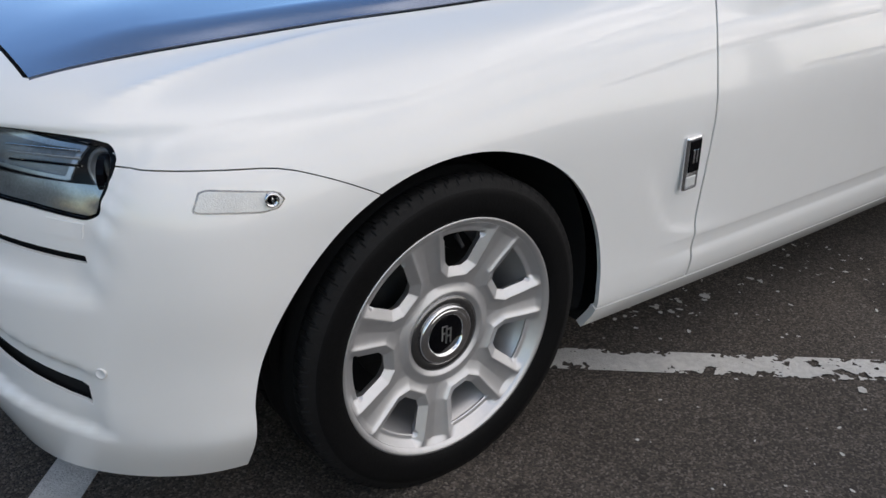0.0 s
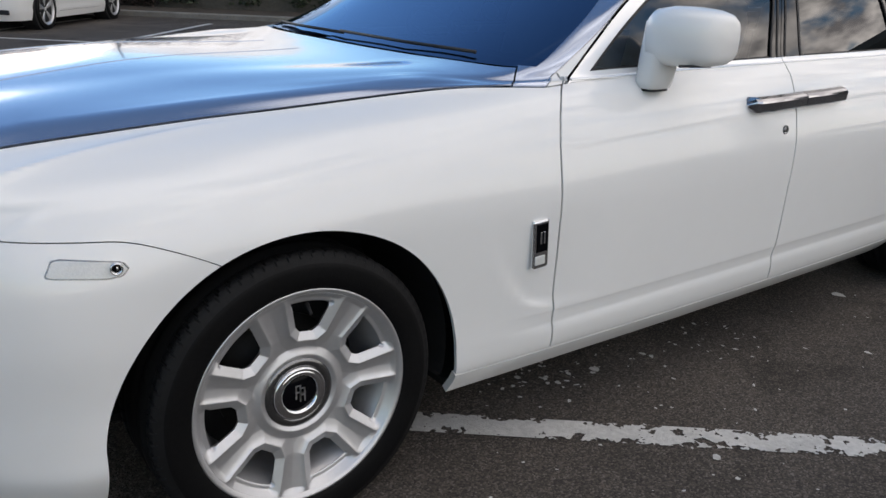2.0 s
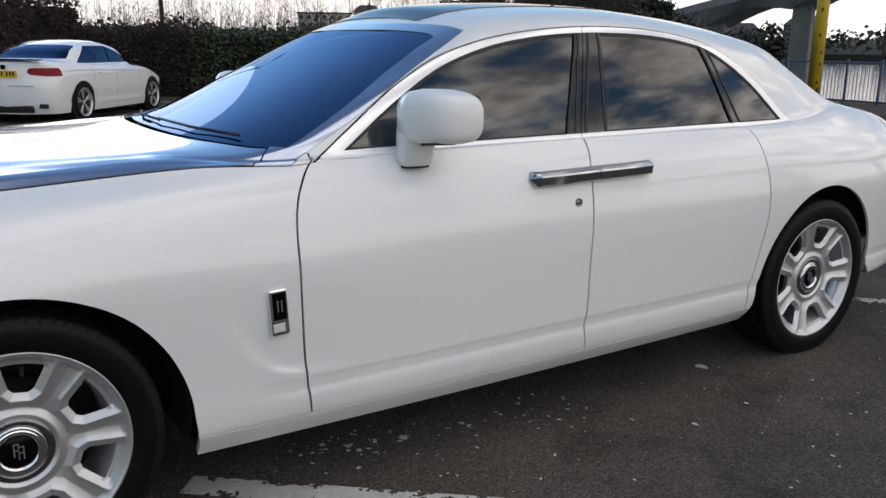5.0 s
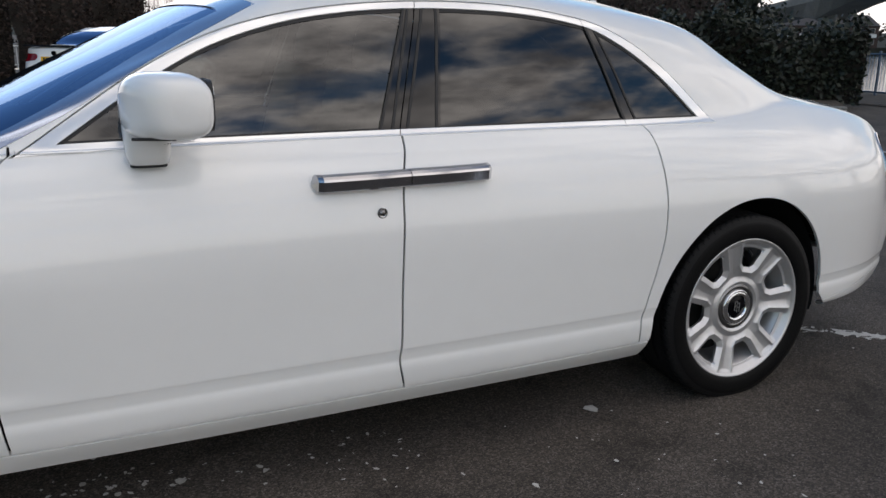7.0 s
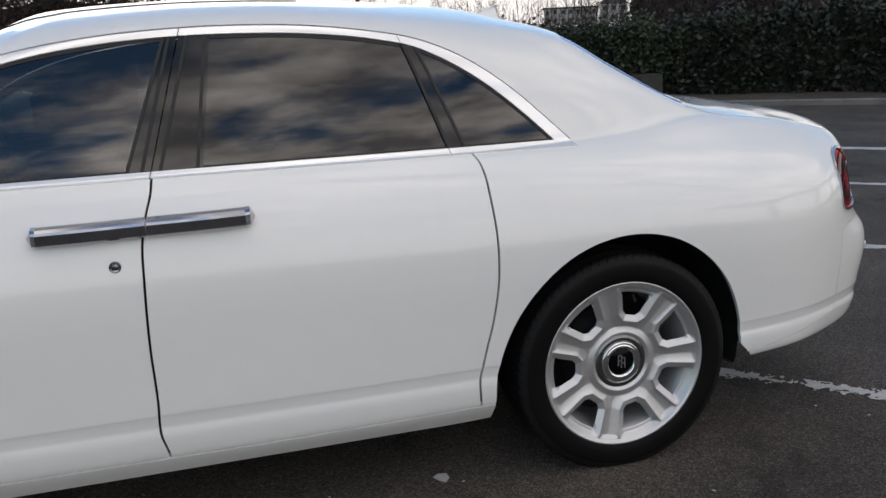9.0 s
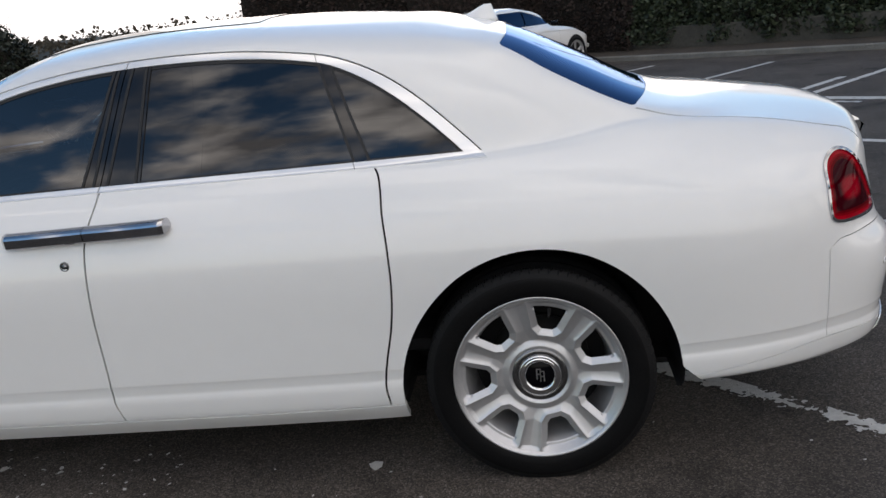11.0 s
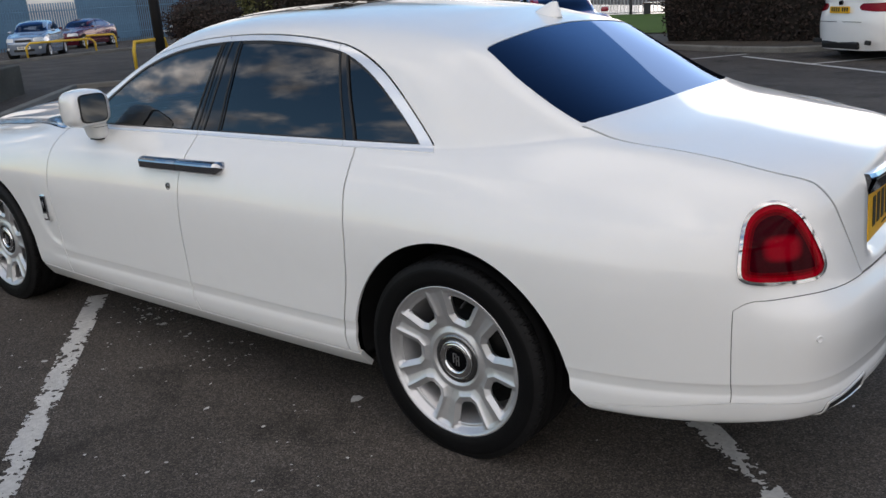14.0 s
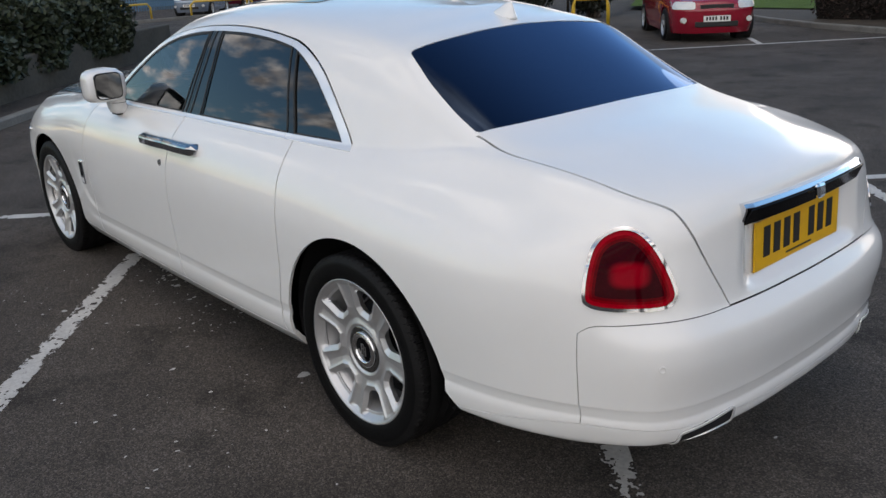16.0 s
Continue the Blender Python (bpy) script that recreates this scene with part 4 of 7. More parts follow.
    spine_x = [1.66, 1.67, 1.70, 1.74, 1.78, 1.82, 1.89, 1.98, 2.10, 2.30, 2.47, 2.60, 2.70, 2.80, 2.87, 2.92, 2.95]
    top = curve1((1.5, 1.512), (1.8, 1.542), (2.1, 1.553), (2.4, 1.548), (2.7, 1.529), (2.95, 1.498), (3.1, 1.470))
    lines["roof_mid"] = [((a[0] + x) / 2, a[1] * 0.52, a[2] + 0.74 * (float(top(x)) - a[2])) for a, x in zip(lines["roof_edge"], spine_x)]
    lines["spine"] = [(x, 0, float(top(x))) for x in spine_x]
    return lines


U_STEPS = (8, 9, 10, 14, 18, 20, 22, 20, 20, 18, 18, 18, 14, 14, 9, 8)
V_STEPS = (4, 10, 12, 10, 14, 6, 4, 6, 9, 14, 24, 18, 8, 12, 12, 8, 8, 8)
LINE = {}


FOOT = ((1.2, 0), (1.75, -.0006), (1.88, -.0002), (2.30, .0046), (2.45, .0050), (3.45, .0010), (3.53, 0))


def creased(grid, where_v):
    """A sharp step and ridge along the doors' foot, a scoop behind the front wheel and a fine edge on top of each wing."""
    out = grid.copy()
    x, w, z = grid[..., 0], grid[..., 1], grid[..., 2]
    ease = lambda a, b, q: (lambda t: t * t * (3 - 2 * t))(np.clip((q - a) / (b - a), 0, 1))
    inset = np.interp(where_v, [f[0] for f in FOOT], [f[1] for f in FOOT])[:, None] * ease(.58, .80, x) * (1 + .25 * ease(3.2, 3.7, x))
    # the scoop: the skin falls back by a step past a bow that climbs from the doors' foot
    bow = np.interp(z, (.40, .424, .456, .504, .586, .661, .74), (.86, .79, .698, .648, .596, .562, .55))
    gone = ease(.80, .44, z) * ease(.415, .46, z) * ease(.98, .72, x)
    inset = inset + .0075 * ease(-.035, .012, x - bow) * gone * (where_v[:, None] < LINE["middle"])
    n = np.cross(np.gradient(grid, axis=0), np.gradient(grid, axis=1))
    n /= np.maximum(np.linalg.norm(n, axis=-1, keepdims=True), 1e-9)
    out = out - n * inset[..., None] * (where_v[:, None, None] < LINE["middle"])
    # wing-top edge
    edge = np.interp(x, (-.60, -.52, -.36, -.12, .3), (.735, .735, .722, .712, .735))
    up = (where_v[:, None] > LINE["middle"]) & (where_v[:, None] < LINE["lid"])
    lift = .0080 * np.exp(-np.abs(w - edge) / .017) * ease(-.60, -.53, x) * ease(.10, -.25, x)
    out = out + n * (lift * up)[..., None]
    # the bonnet's edge rolls over towards the wing
    rim = bonnet_edge(x) - w
    roll = .022 * ease(-.022, .062, rim) * ease(.34, .08, rim) * ease(-.70, -.45, x) * ease(.72, .45, x)
    out[..., 2] += roll * ((where_v > LINE["edge"] - .8) & (where_v < LINE["base"]))[:, None]
    # the nose is set back inside the bumper's corners, round the lamps and round the lower intake
    corner = .821 - (.82 - z) * .06
    step = ease(.013, -.009, w - corner) * ease(.570, .625, z - (.816 - w) * .19) * ease(.87, .85, z) + ease(.795, .772, w) * ease(.30, .325, z - (.775 - w) * .40) * ease(.465, .445, z - (.775 - w) * .48)
    out[..., 0] += .020 * step * (x < -.45)
    # the plate's recess under the boot trim
    out[..., 0] -= .040 * ease(.345, .30, w) * ease(.725, .755, z) * ease(.97, .94, z) * (x > 4.3)
    out[:, (0, -1), 1] = 0.0
    return out


def body_skin():
    lines = body_lines()
    for k, name in enumerate(lines):
        LINE[name] = k
    rows = []
    for name in lines:
        row, where_u = smooth_line(lines[name], U_STEPS)
        rows.append(row)
    grid, where_v = smooth_line(np.array(rows), V_STEPS)
    grid[:, :, 1] = np.maximum(grid[:, :, 1], 0.0)
    grid[:, 0, 1] = grid[:, -1, 1] = 0.0
    grid[-1, :, 1] = 0.0
    # ease the lines into one another
    for _ in range(2):
        soft = grid.copy()
        soft[1:-1] += 0.2 * (grid[:-2] + grid[2:] - 2 * grid[1:-1])
        grid = soft.copy()
        soft[:, 1:-1] += 0.3 * (grid[:, :-2] + grid[:, 2:] - 2 * grid[:, 1:-1])
        soft[:, 0, (0, 2)] += 0.5 * (grid[:, 1] - grid[:, 0])[:, (0, 2)]
        soft[:, -1, (0, 2)] += 0.5 * (grid[:, -2] - grid[:, -1])[:, (0, 2)]
        grid = soft
    grid = creased(grid, where_v)
    wide = np.concatenate([grid[:, 1:2] * (1, -1, 1), grid, grid[:, -2:-1] * (1, -1, 1)], 1)
    du = (wide[:, 2:] - wide[:, :-2])
    dv = np.gradient(grid, axis=0)
    dv[-1] = grid[-2] * (1, -1, 1) - grid[-2]
    nor = np.cross(dv, du)
    nor /= np.maximum(np.linalg.norm(nor, axis=-1, keepdims=True), 1e-9)
    nv, nu = grid.shape[:2]
    uu, vv = np.meshgrid(where_u, where_v)
    nor[-1] = (0, 0, 1)
    points = np.concatenate([grid, uu[..., None], vv[..., None], nor], -1).reshape(-1, 8)
    faces = [[j * nu + i, (j + 1) * nu + i, (j + 1) * nu + i + 1, j * nu + i + 1] for j in range(nv - 1) for i in range(nu - 1)]
    return Skin(points, faces)


# cut lines
X, W, Z, V = (lambda p: p[:, 0]), (lambda p: p[:, 1]), (lambda p: p[:, 2]), (lambda p: p[:, 4])
AXLE_Z, WHEELBASE = 0.352, 3.295
front_r = curve1((-10, .462), (0, .458), (20, .447), (45, .435), (70, .418), (90, .412), (115, .412), (140, .413), (160, .422), (180, .435), (190, .440))
rear_r = curve1((-10, .456), (0, .450), (20, .442), (45, .438), (70, .436), (90, .432), (115, .426), (140, .420), (160, .424), (180, .436), (190, .445))


def arch(p, cx, radius, flare=0.0):
    dx, dz = p[:, 0] - cx, p[:, 2] - AXLE_Z
    r = np.where(dz > 0, np.hypot(dx, dz), np.abs(dx))
    a = np.degrees(np.arctan2(np.maximum(dz, 0), dx))
    widen = flare * np.clip(-dz / 0.1, 0, 1) * (dx > 0)
    return radius(a) + widen - r


def front_arch(p):
    return arch(p, 0.0, front_r, 0.012)


def rear_arch(p):
    return arch(p, WHEELBASE, rear_r, 0.10)


gap_front = curve1((.2, .815), (.285, .805), (.397, .79), (.452, .785), (.6, .777), (.744, .772), (.852, .774), (.908, .783), (.969, .810), (1.02, .853), (1.035, .873))
gap_mid = curve1((.2, 1.90), (.285, 1.895), (.36, 1.879), (.445, 1.882), (.624, 1.881), (.797, 1.887), (.90, 1.893), (.965, 1.907), (1.014, 1.922), (1.06, 1.928))
gap_rear = curve1((.2, 2.82), (.284, 2.812), (.363, 2.806), (.452, 2.822), (.556, 2.848), (.677, 2.866), (.816, 2.868), (.93, 2.860), (1.0, 2.856), (1.035, 2.848), (1.066, 2.826))
sill_line = curve1((.4, .281), (1.2, .276), (2.3, .278), (2.9, .284), (3.6, .278), (4.0, .30), (4.5, .34))
belt_low = curve1((.80, 1.022), (.89, 1.030), (1.41, 1.044), (1.91, 1.049), (3.3, 1.050))
belt_high = curve1((.80, 1.045), (.98, 1.056), (1.41, 1.061), (1.91, 1.066), (2.5, 1.069), (3.3, 1.070))
# outer edge of the side windows' bright frame, seen from the side
frame_top = curve1((.78, .985), (.89, 1.036), (1.0, 1.108), (1.2, 1.237), (1.4, 1.337), (1.5, 1.370), (1.6, 1.395), (1.8, 1.427), (2.0, 1.443), (2.2, 1.447), (2.4, 1.439), (2.6, 1.415), (2.7, 1.396), (2.8, 1.360), (2.9, 1.306), (3.0, 1.231), (3.1, 1.139), (3.2, 1.040))
glass_top = curve1((.9, 1.0), (1.0, 1.068), (1.2, 1.200), (1.4, 1.307), (1.5, 1.343), (1.6, 1.371), (1.8, 1.405), (2.0, 1.421), (2.2, 1.424), (2.4, 1.416), (2.6, 1.392), (2.7, 1.370), (2.8, 1.325), (2.9, 1.262), (3.0, 1.181), (3.1, 1.086), (3.2, .98))
screen_side = curve1((.70, 1.01), (.81, 1.068), (.846, 1.083), (.937, 1.127), (1.02, 1.171), (1.10, 1.216), (1.19, 1.268), (1.27, 1.312), (1.354, 1.358), (1.425, 1.392), (1.5, 1.425))
surround_side = curve1((.70, .97), (.805, 1.025), (.90, 1.073), (1.026, 1.138), (1.252, 1.272), (1.4, 1.350), (1.55, 1.425))
header = curve1((0, 1.375), (.26, 1.386), (.465, 1.424), (.56, 1.450), (.7, 1.50))
surround_header = curve1((0, 1.435), (.214, 1.445), (.43, 1.488), (.60, 1.545), (.7, 1.59))
bonnet_edge = curve1((-.75, .625), (-.5, .650), (-.3, .668), (0, .700), (.33, .743), (.5, .776), (.70, .818), (.8, .835))
bonnet_back = curve1((0, .60), (.3, .62), (.6, .69), (.70, .75), (.745, .772), (.775, .742), (.82, .693), (.86, .655))
bonnet_front = curve1((0, -.705), (.3, -.695), (.5, -.676), (.64, -.662))
bumper_split = curve1((-.9, .822), (-.62, .814), (-.52, .805), (-.44, .800), (-.35, .792), (-.278, .768), (-.187, .726), (-.05, .64))
lid_edge = curve1((3.5, .69), (3.665, .64), (3.8, .645), (3.95, .632), (4.1, .612), (4.25, .585), (4.34, .55), (4.6, .5))
lid_back = curve1((.55, .43), (.68, .415), (.72, .432), (.85, .50), (.96, .545), (1.0, .553), (1.1, .56))
tail_split = curve1((4.19, .66), (4.208, .672), (4.225, .686), (4.30, .700), (4.40, .709), (4.6, .708))
rear_glass_low = curve1((0, 3.755), (.25, 3.742), (.5, 3.698), (.62, 3.662), (.7, 3.63))
rear_glass_top = curve1((0, 3.252), (.22, 3.258), (.45, 3.262), (.56, 3.243), (.65, 3.22))
rear_glass_side = curve1((1.10, .645), (1.135, .634), (1.20, .622), (1.30, .592), (1.372, .560), (1.42, .52))


valance_line = curve1((3.8, .315), (4.0, .345), (4.17, .372), (4.6, .38))


def shape(corners, radius=0.0, ease=0):
    """Signed distance from a closed outline of corners, rounded by radius."""
    c = np.array(corners, float)
    for _ in range(ease):
        d = np.roll(c, -1, 0)
        c = np.stack([.75 * c + .25 * d, .25 * c + .75 * d], 1).reshape(-1, 2)

    def at(a, b):
        q = np.stack([a, b], -1)
        best = np.full(len(q), 9.0)
        odd = np.zeros(len(q), bool)
        for i in range(len(c)):
            s, e = c[i], c[(i + 1) % len(c)]
            d = e - s
            t = np.clip(((q - s) @ d) / (d @ d), 0, 1)
            best = np.minimum(best, np.linalg.norm(q - s - t[:, None] * d, axis=1))
            crosses = (s[1] > q[:, 1]) != (e[1] > q[:, 1])
            with np.errstate(divide="ignore", invalid="ignore"):
                x = s[0] + (q[:, 1] - s[1]) / (d[1] if d[1] else 1e-9) * d[0]
            odd ^= crosses & (q[:, 0] < x)
        return np.where(odd, -best, best) - radius

    return at


tail_outline = shape([(2.917, .752), (2.908, .79), (2.925, .890), (2.952, .927), (3.0, .948), (3.040, .943), (3.075, .916), (3.108, .866), (3.142, .792), (3.140, .765), (3.112, .750)], .012, 2)
head_outline = shape([(.48, .857), (.676, .853), (.725, .847), (.772, .838), (.783, .829), (.792, .814), (.796, .790), (.797, .757), (.796, .735), (.77, .741), (.70, .756), (.48, .775)], .009, 1)
side_lamp_outline = shape([(-.503, .744), (-.490, .769), (-.478, .771), (-.368, .756), (-.359, .748), (-.374, .735), (-.40, .732), (-.495, .742)], .004)
tail_shape = lambda p: np.where(p[:, 0] > 4.1, tail_outline(.8 * p[:, 0] - .6 * p[:, 1], p[:, 2]), 1.0)
head_shape = lambda p: np.where(p[:, 0] < -.5, head_outline(p[:, 1], p[:, 2]), 1.0)
side_lamp_shape = lambda p: np.where(p[:, 0] < -.3, side_lamp_outline(p[:, 0], p[:, 2]), 1.0)
slot_shape = lambda p: np.where((p[:, 0] < -.6) & (p[:, 1] < .797), np.abs(p[:, 2] - (.660 + (.806 - p[:, 1]) * .17)) - .0065, 1.0)
intake_shape = lambda p: np.where((p[:, 0] < -.6) & (p[:, 1] < .778), np.abs(p[:, 2] - (.398 + (.775 - p[:, 1]) * .48)) - .0205, 1.0)


LENS_EVEN = lambda p: np.stack([np.ones(len(p)), X(p), W(p) ** 2], -1)
LENS_ODD = lambda p: np.stack([W(p), W(p) ** 3], -1)
PANE_FIELD = lambda p: np.stack([np.ones(len(p)), X(p), Z(p)], -1)
pipe_outline = shape([(.600, .322), (.600, .358), (.425, .388), (.425, .352)], .009)
pipe_shape = lambda p: np.where(p[:, 0] > 4.2, pipe_outline(p[:, 1], p[:, 2]), 1.0)
PIPE_ZONE = lambda p: (p[:, 0] > 4.25) & (p[:, 2] < .46) & (p[:, 1] > .33)
NOSE_ZONE = lambda p: (p[:, 0] < -.35) & (p[:, 1] > .40) & (p[:, 2] < .90) & (p[:, 2] > .30)


def build_car(m):
    car = thing("luxury_saloon", m, "white luxury saloon with satin silver bonnet and tinted windows", "car")
    skin = body_skin()
    G = 0.0034
    lower = skin.cut(lambda p: V(p) - LINE["base"])
    upper = skin.cut(lambda p: V(p) - LINE["base"], False)
    side = lower.cut(front_arch).cut(rear_arch)
    f_front = lambda p: X(p) - gap_front(Z(p))
    f_mid = lambda p: X(p) - gap_mid(Z(p))
    f_rear = lambda p: X(p) - gap_rear(Z(p))
    f_sill = lambda p: Z(p) - sill_line(X(p))
    f_belt = lambda p: Z(p) - belt_low(X(p))
    f_split = lambda p: np.where(X(p) < 0, Z(p) - bumper_split(X(p)), 1.0)
    f_bonnet = lambda p: W(p) - bonnet_edge(X(p))
    f_back = lambda p: X(p) - bonnet_back(W(p))
    f_nose = lambda p: X(p) - bonnet_front(W(p))
    f_lid = lambda p: W(p) - np.where(X(p) < 4.335, lid_edge(X(p)), lid_back(Z(p)))
    half_x = lambda p: X(p) - 1.6

    for s in ("left", "right"):
        sill = side.below(f_sill, gap=G).above(lambda p: X(p) - .3).below(lambda p: X(p) - 3.1)
        panel("sill", sill, WHITE_PAINT, car, s, 0.02)
        doors = side.above(f_sill, gap=G).below(f_belt)
        panel("front_door", doors.above(f_front, gap=G).below(f_mid, gap=G), WHITE_PAINT, car, s)
        panel("rear_door", doors.above(f_mid, gap=G).below(f_rear, gap=G), WHITE_PAINT, car, s)
        nose = side.below(lambda p: X(p) - .95)
        wing = nose.above(f_split, gap=0.0012).cut(lambda p: np.where(X(p) < .2, -1.0, sill_line(X(p)) + G - Z(p)))
        wing = wing.cut(lambda p: np.where(V(p) > LINE["shoulder"] - 0.9, bonnet_edge(X(p)) + G - W(p), -1.0)).below(f_front, gap=G)
        wing = wing.above(lambda p: X(p) + .66)
        wing = wing.above(lambda p: W(p) - .57).refined(4, NOSE_ZONE).cut(head_shape, False)
        panel("front_wing", wing, WHITE_PAINT, car, s)
    # bumpers
    bumper = side.below(lambda p: X(p) - .2).below(f_split, gap=0.0012)
    bumper = bumper.refined(4, NOSE_ZONE).cut(head_shape, False).cut(slot_shape, False).cut(intake_shape, False).cut(side_lamp_shape, False)
    panel("front_bumper", bumper, WHITE_PAINT, car, "both", 0.006)
    nose_top = lower.below(lambda p: X(p) - 0.0).above(f_split, gap=0.0012)
    nose_a = nose_top.below(lambda p: X(p) + .66)
    nose_a = nose_a.cut(lambda p: np.where(f_bonnet(p) < 0, f_nose(p) + G, -1.0))
    nose_a = nose_a.refined(4, NOSE_ZONE).cut(head_shape, False)
    panel("nose", nose_a, WHITE_PAINT, car, "both")
    panel("bonnet", lower.below(lambda p: V(p) - LINE["base"] + .05).below(f_bonnet, f_back, gap=G).above(f_nose, gap=G).below(half_x), SILVER_PAINT, car, "both", 0.012, "satin silver bonnet")
    f_frame = lambda p: Z(p) - frame_top(X(p))
    f_surr = lambda p: surround_side(X(p)) - Z(p)
    high = lower.above(lambda p: V(p) - LINE["upper"]).below(lambda p: X(p) - 1.1).above(lambda p: W(p) - .70)
    foot_a = high.above(f_back, gap=G).below(f_front, gap=G).below(f_bonnet, gap=.0006)
    foot_b = high.above(f_front, gap=G).above(f_belt, gap=.001).above(f_frame, gap=G)
    for s in ("left", "right"):
        for foot in (foot_a, foot_b):
            panel("surround_foot", foot.below(f_surr, gap=.001), SILVER_PAINT, car, s, 0.01, "satin silver windscreen surround")
            panel("pillar_foot", foot.above(f_surr, gap=.001), WHITE_PAINT, car, s)
    cowl = lower.above(f_back, gap=G).below(lambda p: X(p) - .9).above(lambda p: V(p) - LINE["edge"]).below(lambda p: W(p) - .70)
    panel("cowl", cowl.moved(0.02), BLACK_MATT, car, "both", 0.0)
    # rear quarter, boot lid, rear bumper
    tail = side.above(f_rear, gap=G).above(lambda p: X(p) - 2.7)
    f_bt = lambda p: np.maximum(4.2062 - X(p), Z(p) - tail_split(X(p)))
    low_tail = lambda p: Z(p) - np.where(X(p) < 3.5, sill_line(X(p)) + G, valance_line(X(p)) + .0012)
    quarter = tail.cut(low_tail, False).cut(f_bt, False).above(f_lid, gap=G).cut(tail_shape, False)
    for s in ("left", "right"):
        panel("rear_wing", quarter, WHITE_PAINT, car, s)
    valance = lambda p: Z(p) - valance_line(X(p))
    panel("rear_valance", tail.above(lambda p: X(p) - 3.5).below(valance, gap=.0012).refined(4, PIPE_ZONE).cut(pipe_shape, False), WHITE_PAINT, car, "both", 0.012)
    rear_b = tail.above(lambda p: X(p) - 4.2085).above(valance, gap=.0012).refined(4, PIPE_ZONE).cut(pipe_shape, False).cut(lambda p: Z(p) - tail_split(X(p)) + .0025)
    panel("rear_bumper", rear_b, WHITE_PAINT, car, "both", 0.03)
    lid = lower.below(f_lid, gap=G).above(lambda p: X(p) - 3.2).above(lambda p: Z(p) - tail_split(X(p)) - .0025)
    panel("boot_lid", lid, WHITE_PAINT, car, "both")
    # roof, pillars, frames, glass
    f_frame = lambda p: Z(p) - frame_top(X(p))
    f_glass = lambda p: Z(p) - glass_top(X(p))
    f_screen = lambda p: np.maximum(Z(p) - 9, screen_side(X(p)) - Z(p))
    f_head = lambda p: X(p) - header(W(p))
    f_shead = lambda p: X(p) - surround_header(W(p))
    f_surr = lambda p: surround_side(X(p)) - Z(p)
    front = upper.below(lambda p: X(p) - 1.62)
    screen = front.below(f_screen).below(f_head)
    panel("windscreen", screen.moved(0.004).eased(LENS_EVEN, LENS_ODD), GLASS_SCREEN, car, "both", 0.0, "tinted windscreen with sky blue painted into its reflection")
    band = front.below(f_surr).below(f_shead).cut(lambda p: np.maximum(f_screen(p), f_head(p)), False)
    panel("windscreen_surround", band, SILVER_PAINT, car, "both", 0.01, "satin silver windscreen surround")
    roof = upper.above(lambda p: np.maximum(f_surr(p), f_shead(p)), gap=0.001).cut(lambda p: np.where(W(p) > .45, f_frame(p) - G, 1.0), False)
    f_rear_glass = lambda p: np.maximum(np.maximum(rear_glass_top(W(p)) - X(p), X(p) - rear_glass_low(W(p))), W(p) - rear_glass_side(Z(p)))
    rear_half = roof.above(lambda p: X(p) - 2.9)
    front_half = roof.below(lambda p: X(p) - 2.9)
    panel("roof", front_half, WHITE_PAINT, car, "both", 0.006)
    c_pillar = rear_half.above(f_rear_glass, gap=0.001)
    panel("rear_pillar", c_pillar, WHITE_PAINT, car, "both", 0.006)
    panel("rear_screen", rear_half.below(f_rear_glass).moved(0.003).eased(LENS_EVEN, LENS_ODD), GLASS_BACK, car, "both", 0.0, "dark rear screen")
    flank = skin.above(lambda p: V(p) - LINE["upper"]).below(f_frame, gap=G).above(f_belt).above(lambda p: W(p) - .45)
    strip = flank.below(lambda p: Z(p) - belt_high(X(p)))
    rest = flank.above(lambda p: Z(p) - belt_high(X(p)))
    frame_piece = rest.above(f_glass)
    pane = rest.below(f_glass).eased(PANE_FIELD, PANE_FIELD)
    b1 = lambda p: X(p) - (1.862 + (Z(p) - 1.06) * 0.36)
    b2 = lambda p: X(p) - (2.062 + (Z(p) - 1.06) * 0.15)
    q1 = lambda p: X(p) - (2.768 - (Z(p) - 1.068) * 0.33)
    q2 = lambda p: X(p) - (2.825 - (Z(p) - 1.068) * 0.375)
    b0 = lambda p: X(p) - (1.925 + (Z(p) - 1.06) * 0.29)
    for s in ("left", "right"):
        for nm, piece in (("belt_trim", strip), ("window_frame", frame_piece)):
            panel(nm, piece.below(b0, gap=0.0015).moved(-0.003), BRUSHED, car, s, 0.006, "polished bright trim")
            panel(nm, piece.above(b0, gap=0.0015).below(q1, gap=0.001).moved(-0.003), BRUSHED, car, s, 0.006, "polished bright trim")
            panel(nm, piece.above(q1, gap=0.001).moved(-0.003), BRUSHED, car, s, 0.006, "polished bright trim")
        panel("front_side_window", pane.below(b1).moved(0.004), GLASS_FRONT, car, s, 0.0, "lightly tinted side window")
        top_seal = pane.above(lambda p: Z(p) - glass_top(X(p)) + .010)
        foot_seal = pane.below(lambda p: Z(p) - belt_high(X(p)) - .007)
        for edge in (top_seal, foot_seal):
            panel("window_seal", edge.below(b1).moved(.002), BLACK_MATT, car, s, 0.0, "black rubber seal")
            panel("window_seal", edge.above(b2).moved(.002), BLACK_MATT, car, s, 0.0, "black rubber seal")
        panel("centre_pillar", pane.above(b1).below(b0, gap=0.002), PILLAR_GLOSS, car, s, 0.006, "gloss black pillar cover")
        panel("centre_pillar", pane.above(b0, gap=0.002).below(b2), PILLAR_GLOSS, car, s, 0.006, "gloss black pillar cover")
